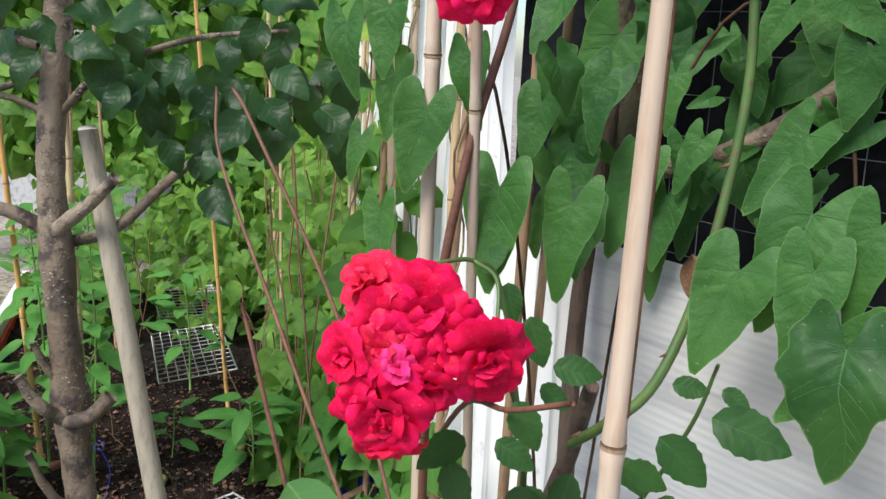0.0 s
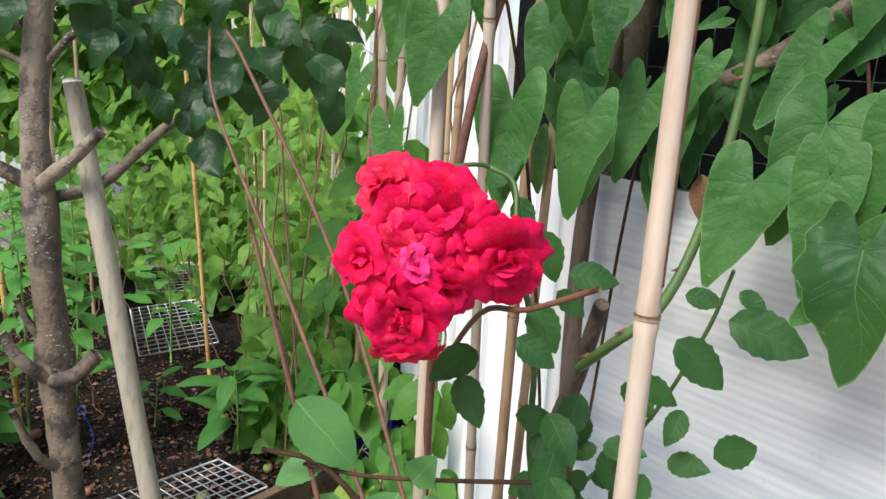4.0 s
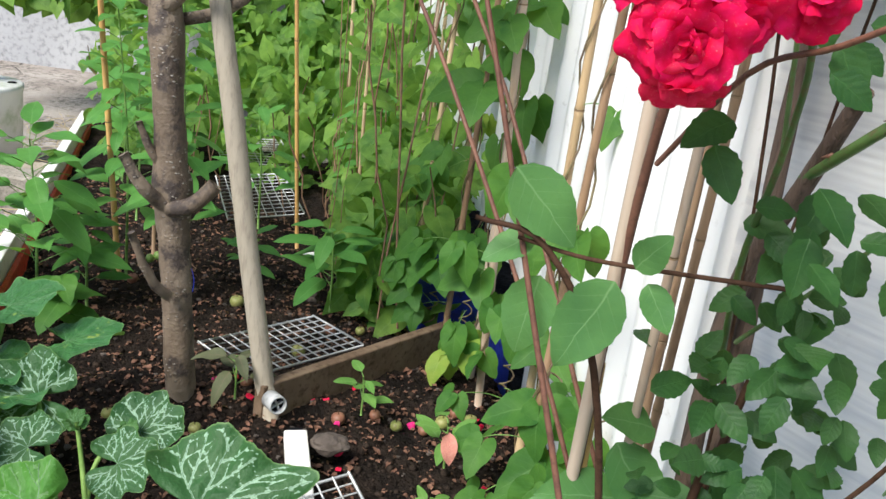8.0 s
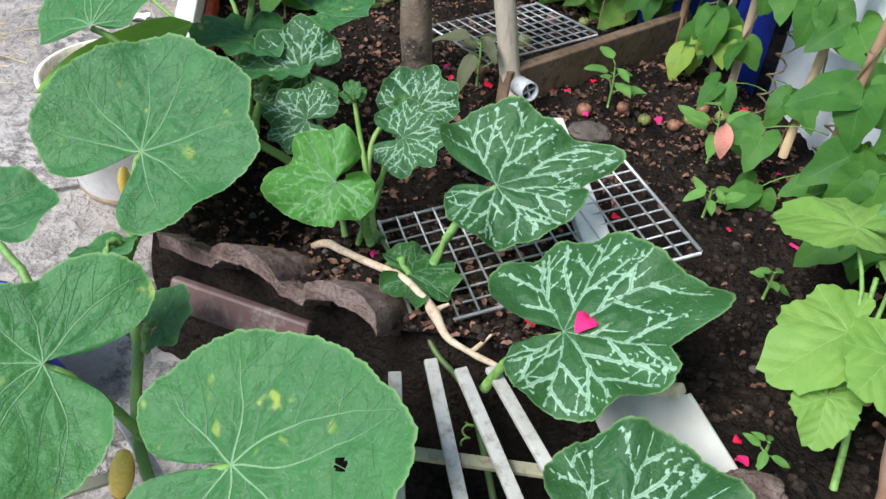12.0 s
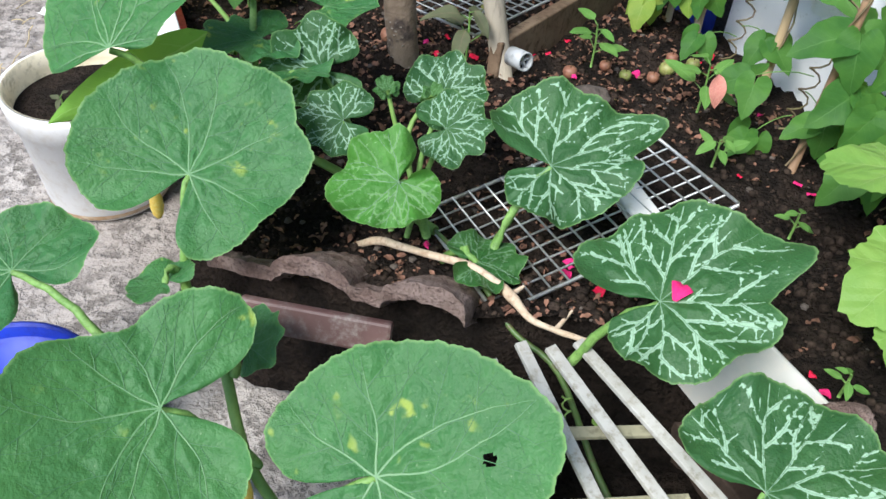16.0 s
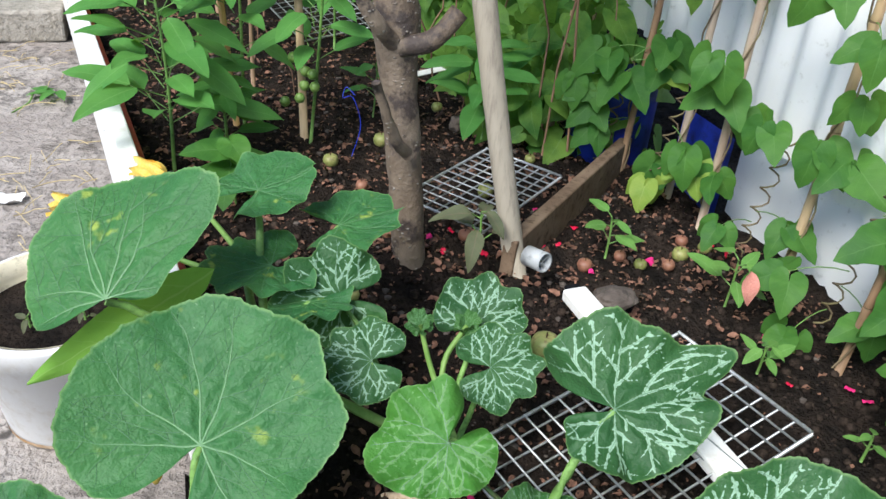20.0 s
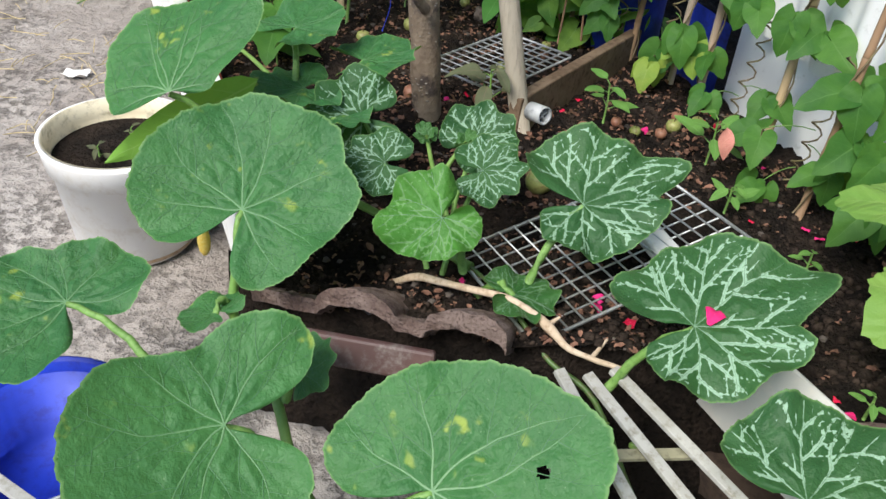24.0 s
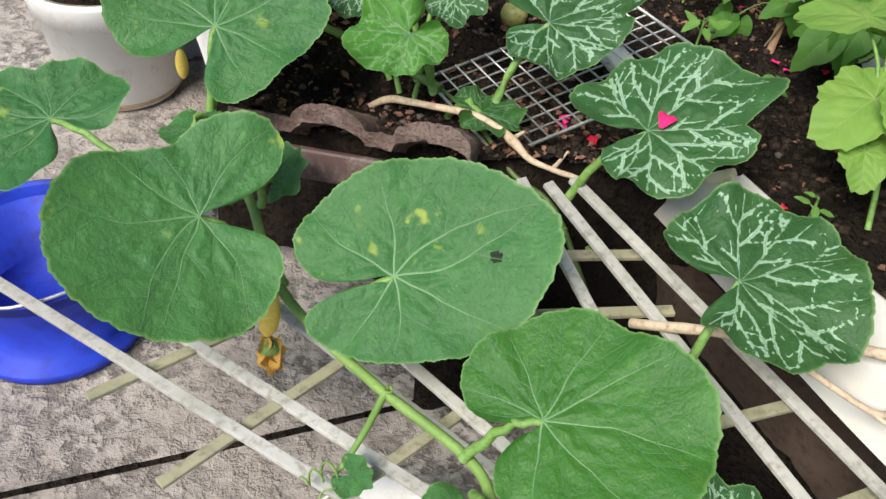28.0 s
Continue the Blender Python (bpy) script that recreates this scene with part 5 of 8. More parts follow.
split = cane((0.548, -0.205, 0.30), (0.580, -0.122, 1.60), 0.0058, "thick pale bamboo cane with a long split", mat=M_CANE_P, node=0.21)
part("split", Geo().tube([(0.5707, -0.1586, 1.06), (0.5830, -0.1272, 1.59)], 0.0013, 6).mesh("split", M_BROWN), split, "dark split along the cane")
cane((0.466, 0.170, 0.30), (0.462, 0.065, 1.60), 0.0062, "pale bamboo cane behind the roses", mat=M_CANE_P, node=0.24)
cane((0.480, 0.168, 0.30), (0.470, 0.150, 0.72), 0.0064, "orange-stained bamboo cane end", mat=M_CANE_O)
for _b, _t, _r, _m in (((0.523, 0.227, 0.28), (0.487, 0.020, 1.45), 0.0052, M_CANE_P), ((0.538, 0.241, 0.28), (0.556, 0.300, 1.60), 0.0068, M_CANE_D), ((0.550, 0.262, 0.28), (0.590, 0.330, 1.60), 0.0060, M_CANE_D),
                       ((0.390, 0.893, 0.24), (0.345, 0.800, 1.60), 0.0085, M_CANE_P), ((0.466, 0.720, 0.25), (0.470, 0.72, 1.60), 0.0085, M_CANE), ((0.455, 0.500, 0.26), (0.500, 0.520, 1.60), 0.0070, M_CANE_D),
                       ((0.200, 1.340, 0.22), (0.260, 1.38, 1.60), 0.0070, M_CANE), ((0.300, 1.120, 0.22), (0.340, 1.10, 1.65), 0.0075, M_CANE_D), ((0.280, 1.480, 0.2), (0.30, 1.48, 1.65), 0.0075, M_CANE), ((0.370, 1.02, 0.22), (0.385, 1.02, 1.65), 0.0080, M_CANE_P),
                       ((-0.454, 1.193, 0.26), (-0.500, 1.18, 1.30), 0.0075, M_CANE_O), ((-0.317, 1.138, 0.26), (-0.330, 1.15, 1.10), 0.0090, M_CANE), ((-0.446, 1.362, 0.25), (-0.43, 1.38, 1.15), 0.0055, M_CANE_D),
                       ((-0.155, 1.640, 0.22), (-0.230, 1.62, 1.55), 0.0065, M_CANE_O), ((0.02, 1.55, 0.22), (0.00, 1.60, 1.5), 0.0055, M_CANE), ((-0.12, 2.10, 0.2), (-0.16, 2.1, 1.6), 0.007, M_CANE), ((0.12, 1.95, 0.2), (0.15, 1.95, 1.7), 0.007, M_CANE_P), ((-0.65, 2.05, 0.2), (-0.70, 2.1, 1.4), 0.007, M_CANE_D), ((0.20, 1.75, 0.2), (0.23, 1.75, 1.7), 0.007, M_CANE_P), ((0.13, 2.2, 0.2), (0.15, 2.2, 1.8), 0.007, M_CANE)):
    cane(_b, _t, _r * 0.85, "bamboo cane for climbing beans" if _b[0] > 0.2 else "slim bamboo cane standing in the soil", mat=_m)


# ---- the roses ----
def mat_petal(name, a, b, worn_colour, wear):
    m = Nodes(name)
    uv = m.node("ShaderNodeUVMap").outputs[0]
    tone = m.ramp(m.noise(3.0, 3, 0.6, uv), 0.3, 0.7)
    colour = m.mix(tone, a, b)
    colour = m.mix(m.math("MULTIPLY", m.random(), 0.5), colour, (0.56, 0.003, 0.022))
    worn = m.ramp(m.noise(9.0, 5, 0.75, m.coords("Generated")), 0.60, 0.72)
    colour = m.mix(m.math("MULTIPLY", worn, wear), colour, worn_colour)
    speck = m.math("MULTIPLY", m.ramp(m.noise(26.0, 2, 0.6, uv), 0.64, 0.70), m.ramp(m.noise(5.0, 2, 0.5, m.coords("Generated")), 0.46, 0.60))
    colour = m.mix(m.math("MULTIPLY", speck, wear), colour, (0.86, 0.52, 0.48))
    m.bump(m.noise(7, 2, 0.5, uv), 0.12, 0.004)
    m.finish(colour, 0.55)
    m.bsdf.inputs["Specular IOR Level"].default_value = 0.12
    back = m.node("ShaderNodeBsdfTranslucent")
    back.inputs["Color"].default_value = (0.90, 0.008, 0.10, 1)
    both = m.node("ShaderNodeMixShader")
    both.inputs[0].default_value = 0.22
    m.link(m.bsdf.outputs[0], both.inputs[1])
    m.link(back.outputs[0], both.inputs[2])
    m.link(both.outputs[0], m.out.inputs["Surface"])
    return m.mat


M_PETAL = mat_petal("rose_petal", (0.60, 0.002, 0.045), (0.78, 0.008, 0.125), (0.80, 0.28, 0.30), 0.50)
M_PETAL_P = mat_petal("pink_petal", (0.80, 0.03, 0.22), (0.85, 0.06, 0.30), (0.85, 0.45, 0.5), 0.2)
M_PETAL_W = mat_petal("weathered_petal", (0.62, 0.010, 0.055), (0.74, 0.03, 0.10), (0.76, 0.40, 0.34), 0.8)


def petal_mesh(seed, mat):
    """A broad petal: cupped, with a notched and rolled-back ruffled rim."""
    r = random.Random(seed)
    verts, faces, uvs = [], [], []
    nu, nv, ph, ph2, roll, point = 12, 9, r.uniform(0, 6), r.uniform(0, 6), r.uniform(0.0, 0.65), r.choice((0.0, 0.10, 0.18))
    for j in range(nv + 1):
        t = j / nv
        for i in range(nu + 1):
            s = -1 + 2 * i / nu
            half = 0.10 + 0.50 * math.sin(math.pi * 0.5 * min(1, t * 1.15)) ** 0.9
            x = half * s * (1 - 0.10 * max(0, t - 0.8) / 0.2)
            y = t * (1 - 0.22 * s * s * t) - 0.05 * t * math.exp(-(s / 0.22) ** 2) + 0.04 * math.sin(4 * s + ph) * t + point * t ** 4 * max(0.0, 1 - abs(s - 0.1) * 2.2) + 0.025 * math.sin(11 * s + ph2) * t ** 5
            z = 0.30 * s * s * t * (1 - 0.75 * t) + 0.22 * math.sin(t * 2.6) - roll * max(0, t - 0.72) ** 1.2 - 0.12 * s ** 4 * t * t
            z += 0.045 * math.sin(6 * s + ph) * t * t + 0.02 * math.sin(9 * t + ph2 + 3 * s) * t
            verts.append(Vector((x, y, z)))
            uvs.append((x, y))
    for j in range(nv):
        for i in range(nu):
            a = j * (nu + 1) + i
            faces.append((a, a + 1, a + nu + 2, a + nu + 1))
    return Geo().add(verts, faces, uvs).mesh("petal", mat)


PETALS = [petal_mesh(s, M_PETAL) for s in range(5)]
PETALS_P = [petal_mesh(s, M_PETAL_P) for s in range(2)]
PETALS_W = [petal_mesh(s, M_PETAL_W) for s in range(3)]


FULL = ((3, 84, 0.50), (4, 70, 0.66), (5, 50, 0.84), (5, 26, 0.98), (5, -2, 1.02))


def rose(at, facing, size, label, rings=FULL, seed=0, kinds=None):
    """A double rose: petals in rings, steep in the middle and spread outside."""
    r = random.Random(seed)
    t = thing("rose", at, label, "rose", "cluster of red roses")
    z = Vector(facing).normalized()
    base = leaf_pose(at, z.orthogonal(), z)
    kinds = kinds or PETALS
    for k, (count, up, length) in enumerate(rings):
        for i in range(count):
            az = 360 * (i + 0.5 * (k % 2) + r.uniform(-0.22, 0.22)) / count
            u = up + r.uniform(-24, 22)
            d = heading(az, u)
            n = heading(az + 180, 90 - u) + Vector((r.uniform(-0.14, 0.14), r.uniform(-0.14, 0.14), 0))
            foot = heading(az) * size * (0.02 + 0.05 * k) - Vector((0, 0, size * 0.07 * k))
            m = base @ leaf_pose(foot, d, n, size * length * r.uniform(0.88, 1.12), r.uniform(0.9, 1.15))
            part("petal", kinds[r.randrange(len(kinds))], t, m=m)
    part("calyx", Geo().lathe([(0.0, -0.014), (0.0045, -0.012), (0.005, -0.006), (0.003, -0.003)], 10).mesh("calyx", M_ROSE_STEM), t, "green calyx", base)
    return t


WILD = ((3, 72, 0.60), (3, 50, 0.90), (4, 22, 1.10), (3, -16, 1.14))
for _i, (_at, _f, _s, _k, _r) in enumerate((
        ((0.512, -0.030, 1.040), (0.35, -0.9, -0.25), 0.029, PETALS, None), ((0.468, -0.018, 1.066), (0.15, -0.9, 0.35), 0.029, PETALS, WILD),
        ((0.450, -0.020, 1.058), (-0.1, -0.9, 0.30), 0.027, PETALS, WILD), ((0.433, -0.012, 1.080), (-0.5, -0.7, 0.5), 0.022, PETALS_W, WILD),
        ((0.425, -0.028, 1.036), (-0.7, -0.7, 0.05), 0.025, PETALS, WILD), ((0.449, -0.042, 1.005), (-0.15, -0.9, -0.25), 0.031, PETALS, None),
        ((0.450, -0.036, 0.985), (-0.05, -0.8, -0.7), 0.023, PETALS_W, WILD), ((0.474, -0.030, 1.022), (0.2, -0.9, -0.4), 0.025, PETALS, WILD),
        ((0.444, -0.034, 1.044), (-0.2, -0.95, 0.2), 0.017, PETALS_W, WILD), ((0.457, -0.042, 1.036), (0.0, -1.0, 0.1), 0.0145, PETALS_P, ((3, 60, 0.8), (4, 25, 1.0))),
        ((0.460, -0.022, 1.048), (0.1, -0.95, 0.0), 0.027, PETALS, WILD), ((0.488, -0.026, 1.050), (0.3, -0.9, 0.1), 0.024, PETALS, WILD), ((0.438, -0.030, 1.018), (-0.4, -0.9, 0.0), 0.025, PETALS, WILD),
        ((0.490, 0.030, 1.262), (-0.1, -0.8, -0.5), 0.026, PETALS, WILD))):
    rose(Vector(_at) + (Vector(_at) - Vector((0.465, -0.03, 1.03))) * (-0.06 if _i < 13 else 0) - Vector((0, 0, 0.004)), _f, _s * 0.88, "weathered crimson rose with browned petal edges" if _k is PETALS_W else "full crimson-red double rose in an arching cluster" if _k is PETALS else "small pink half-open rose in the cluster", _r or FULL, _i, _k)

# ---- leaf kinds ----
BEAN = [polar_leaf("bean_blade", M_BEAN, heart_outline(0.62, 1.0), 5, 28, 0.0, 0.035, 0, 0.25, 0, s, 0.10) for s in range(4)]
BEANY = [polar_leaf("yellow_bean_blade", M_BEANY, heart_outline(0.66, 0.9), 5, 28, 0.0, 0.04, 0, 0.25, 0, s, 0.10) for s in range(2)]
BEANJ = [polar_leaf("bean_blade_far", M_BEANJ, heart_outline(0.62, 1.0), 2, 14, 0.0, 0.03, 0, 0.25, 0, s, 0.10) for s in range(3)]
def both_sides(half, seed, uneven=0.06):
    """A blade's lobes from those of one side, angle and reach, made a little uneven."""
    r = random.Random(seed)
    out = [(-a, q * r.uniform(1 - uneven, 1 + uneven)) for a, q in reversed(half) if a] + [(a, q * (1.0 if a < 1 else r.uniform(1 - uneven, 1 + uneven))) for a, q in half]
    return out


M_BIND_N = squash_material("bindweed_blade", (0.021, 0.084, 0.019), (0.062, 0.168, 0.034), (0.3, 0.45, 0.2), 0.0, glow=0.30, gloss=0.44, relief=0.24)
M_BIND_L = squash_material("lobed_blade", (0.015, 0.062, 0.016), (0.034, 0.104, 0.023), (0.3, 0.45, 0.2), 0.0, glow=0.3, gloss=0.42, relief=0.16)
HEART = ((0, 100), (7, 84), (17, 63), (33, 47), (58, 38), (90, 36), (118, 37), (140, 38), (158, 32))
SPEAR = ((0, 100), (6, 84), (14, 62), (28, 43), (55, 31), (90, 27), (125, 32), (146, 37), (162, 31))
RAGGED = ((0, 100), (8, 86), (19, 67), (30, 59), (44, 51), (60, 48), (80, 42), (100, 43), (124, 40), (146, 41), (162, 33))
ARROW = [SquashLeaf("bindweed_blade", M_BIND_N, both_sides(h, k), 0.4, 0.007, 60 + k, fold=f, droop=dr, rib=M_RIB_D, blister=0.0013, gap=8, dense=0.75, feather=True) for k, (h, f, dr) in enumerate(((HEART, 0.12, 2.0), (SPEAR, 0.22, 1.2), (HEART, 0.25, 3.2), (SPEAR, 0.06, 2.6)))]
LOBED = [SquashLeaf("lobed_blade", M_BIND_L, both_sides(RAGGED, k + 9, 0.10), 0.2, 0.011, 70 + k, fold=0.20, droop=3.6, rib=M_RIB_D, blister=0.0018, gap=8, dense=0.85, feather=True) for k in range(3)]
ROSE_L = [long_leaf("rose_leaflet", M_ROSE_LEAF, 0.64, 12, 0.16, 0.18, 0.02, 0.4, s, 0.05) for s in range(3)]
OVAL_L = [long_leaf("oval_leaf", M_PALE, 0.66, 14, 0.14, 0.10, 0.025, 0.3, s, 0.025) for s in range(3)]
APPLE_L = [long_leaf("apple_leaf", M_APPLE_LEAF, 0.74, 18, 0.16 + 0.16 * s, 0.34 - 0.10 * s, 0.07, 0.2, s, 0.022) for s in range(4)]
M_PEPPER = mat_leaf("pepper_leaf", (0.062, 0.195, 0.042), (0.115, 0.290, 0.062), (0.20, 0.38, 0.12), 0.35, gloss=0.4, glow=0.35, width=0.009, spacing=0.2)
PEPPER_L = [long_leaf("pepper_leaf", M_PEPPER, 0.48, 9, 0.25, 0.14, 0.02, 0.7, s) for s in range(2)]


OVAL_S = [long_leaf("seedling_leaf", M_SEED, 0.5, 9, 0.18, 0.14, 0.02, 0.6, s) for s in range(2)]
WILT = [long_leaf("wilting_leaf", M_WILT, 0.5, 9, 0.5, 0.3, 0.04, 0.6, s) for s in range(2)]


def leafy(owner, meshes, at, d, up, size, wide=1.0, label="", name="leaf"):
    mesh = meshes[rng.randrange(len(meshes))]
    if not isinstance(mesh, SquashLeaf):
        return part(name, mesh, owner, label, leaf_pose(at, d, up, size, wide))
    m = leaf_pose(at, d, up, size / 0.1, wide)
    blade = part(name, mesh.blade, owner, label, m)
    part("ribs", mesh.ribs, blade, "", m)
    return blade


def stalk(owner, points, r0, r1, mat=None, name="stem", sides=7, label=""):
    pts = smooth_path(points, 5)
    n = len(pts)
    return part(name, Geo().tube(pts, [r0 + (r1 - r0) * i / (n - 1) for i in range(n)], sides).mesh(name, mat or M_STEM), owner, label)


# ---- the rose bush ----
bush = thing("rose_bush", (0.60, 0.12, 0.30), "rose bush with thorny green and brown stems and dark leaves", "rose bush")
M_SHAG = mat_mottled("shaggy_bark", (0.080, 0.050, 0.035), (0.170, 0.115, 0.085), 10, 0.9, 120, 1.0, 0.006, (0.035, 0.022, 0.016), (1, 1, 0.12))
stalk(bush, [(0.607, 0.062, 0.28), (0.592, 0.110, 0.42), (0.572, 0.170, 0.60), (0.578, 0.190, 0.78), (0.590, 0.130, 0.90), (0.594, 0.080, 0.978)], 0.0130, 0.0060, M_SHAG, "old_stem", 12, "shaggy brown old stem")
stalk(bush, [(0.570, 0.074, 0.28), (0.578, 0.130, 0.46), (0.590, 0.165, 0.58), (0.600, 0.200, 0.72), (0.602, 0.240, 1.0), (0.640, 0.30, 1.30)], 0.0115, 0.0075, M_SHAG, "old_stem", 12)
stalk(bush, [(0.587, 0.128, 0.905), (0.602, 0.070, 0.950), (0.630, 0.055, 0.985), (0.655, 0.065, 1.040), (0.672, 0.075, 1.11), (0.683, 0.083, 1.20), (0.680, 0.085, 1.27)], 0.0044, 0.0036, M_ROSE_STEM)
stalk(bush, [(0.473, 0.100, 0.907), (0.500, 0.020, 0.985), (0.525, -0.045, 1.010), (0.554, -0.104, 1.042)], 0.0022, 0.0017, M_RUST)
stalk(bush, [(0.583, 0.19, 0.70), (0.555, 0.120, 0.83), (0.545, 0.060, 0.93), (0.530, 0.010, 1.00), (0.505, -0.01, 1.045)], 0.0030, 0.0020, M_ROSE_STEM)
stalk(bush, [(0.545, 0.060, 0.93), (0.520, 0.035, 1.06), (0.500, 0.020, 1.085), (0.470, 0.0, 1.085), (0.440, 0.002, 1.075)], 0.0018, 0.0014, M_ROSE_STEM)
stalk(bush, [(0.500, 0.020, 1.085), (0.515, 0.0, 1.078), (0.516, -0.022, 1.050)], 0.0016, 0.0014, M_ROSE_STEM)
stalk(bush, [(0.470, 0.170, 0.32), (0.468, 0.130, 0.80), (0.472, 0.080, 1.00), (0.490, 0.070, 1.14), (0.515, 0.080, 1.24), (0.530, 0.10, 1.33)], 0.0042, 0.0030, M_RUST)
stalk(bush, [(0.590, 0.190, 0.74), (0.640, 0.110, 0.86), (0.655, 0.030, 0.97), (0.660, 0.0, 1.03)], 0.0022, 0.0013, M_ROSE_STEM)
stalk(bush, [(0.585, 0.150, 0.52), (0.640, 0.060, 0.66), (0.665, -0.010, 0.80)], 0.0026, 0.0015, M_BROWN)
stalk(bush, [(0.627, 0.080, 0.30), (0.480, 0.22, 0.62), (0.360, 0.385, 0.90), (0.230, 0.49, 1.12), (0.195, 0.52, 1.165)], 0.0028, 0.0021, M_RUST)
stalk(bush, [(0.590, 0.000, 0.30), (0.440, 0.18, 0.66), (0.300, 0.33, 0.92), (0.195, 0.47, 1.08), (0.175, 0.522, 1.165)], 0.0026, 0.0019, M_RUST)
stalk(bush, [(0.541, -0.097, 0.30), (0.460, -0.030, 0.60), (0.400, 0.025, 0.80), (0.355, 0.055, 0.95), (0.330, 0.075, 1.03)], 0.0028, 0.0016, M_RUST)
for _p in ((0.610, 0.062, 0.965), (0.645, 0.060, 1.015), (0.668, 0.073, 1.09), (0.676, 0.079, 1.15), (0.592, 0.10, 0.93), (0.586, 0.14, 0.88)):
    part("thorn", Geo().tube([Vector(_p), Vector(_p) + Vector((-0.009, -0.004, -0.002))], [0.0022, 0.0003], 6).mesh("thorn", M_RUST), bush)

for _at, _size, _d in (((0.555, 0.003, 1.021), 0.033, (0.031, -0.005, -0.002)), ((0.641, 0.033, 1.002), 0.026, (0.018, -0.005, -0.001)), ((0.621, -0.026, 0.990), 0.042, (0.018, -0.008, -0.016)), ((0.652, -0.025, 1.004), 0.050, (0.042, -0.021, -0.010)),
                       ((0.658, -0.020, 1.021), 0.020, (0.013, -0.007, -0.007)), ((0.526, 0.070, 1.058), 0.030, (0.005, -0.008, -0.027)), ((0.505, 0.073, 1.065), 0.028, (0.018, -0.006, 0.021)), ((0.543, 0.062, 1.036), 0.038, (0.010, -0.012, -0.034)), ((0.518, -0.059, 0.997), 0.028, (0.021, -0.008, -0.013)),
                       ((0.548, -0.001, 1.010), 0.024, (0.015, -0.006, -0.012)), ((0.50, 0.03, 0.955), 0.040, (-0.6, -0.4, -0.25)), ((0.49, 0.02, 0.94), 0.038, (0.3, -0.5, -0.7)), ((0.53, -0.03, 1.01), 0.034, (0.4, -0.3, -0.8))):
    leafy(bush, ROSE_L, _at, _d, (-0.3, -0.85, 0.55), _size)
_r = random.Random(11)
for _k in range(150):
    # leaves thicken along the lower stems
    s = _r.random()
    x, y, z = 0.565 + 0.02 * s + _r.gauss(0, 0.035), 0.14 - 0.10 * s + _r.gauss(0, 0.035), 0.46 + 0.46 * s + _r.gauss(0, 0.02)
    leafy(bush, ROSE_L, (x, y, z), (_r.uniform(-1, 1), _r.uniform(-1, 0.3), _r.uniform(-0.9, 0.3)), (_r.uniform(-0.5, 0.3), -0.8, 0.75), _r.uniform(0.022, 0.040))
for _k in range(18):
    s = 0.8 * _r.random()
    x, y, z = 0.60 + 0.065 * s + _r.gauss(0, 0.012), 0.14 - 0.15 * s + _r.gauss(0, 0.012), 0.55 + 0.36 * s + _r.gauss(0, 0.03)
    leafy(bush, ROSE_L, (x, y, z), (_r.uniform(-1, 1), _r.uniform(-1, 0.1), _r.uniform(-0.9, 0.2)), (_r.uniform(-0.5, 0.3), -0.8, 0.7), _r.uniform(0.022, 0.034))

stalk(bush, [(0.635, 0.310, 0.30), (0.628, 0.300, 0.90), (0.634, 0.285, 1.12), (0.655, 0.262, 1.36), (0.70, 0.235, 1.70)], 0.019, 0.014, M_BARK, "old_stem", 12, "gnarled dark old stem")
stalk(bush, [(0.634, 0.285, 1.12), (0.675, 0.225, 1.13), (0.73, 0.15, 1.17), (0.79, 0.07, 1.25)], 0.011, 0.007, M_BARK, "old_stem", 10)
stalk(bush, [(0.640, 0.280, 1.20), (0.600, 0.24, 1.33), (0.555, 0.20, 1.50)], 0.009, 0.006, M_BARK, "old_stem", 10)

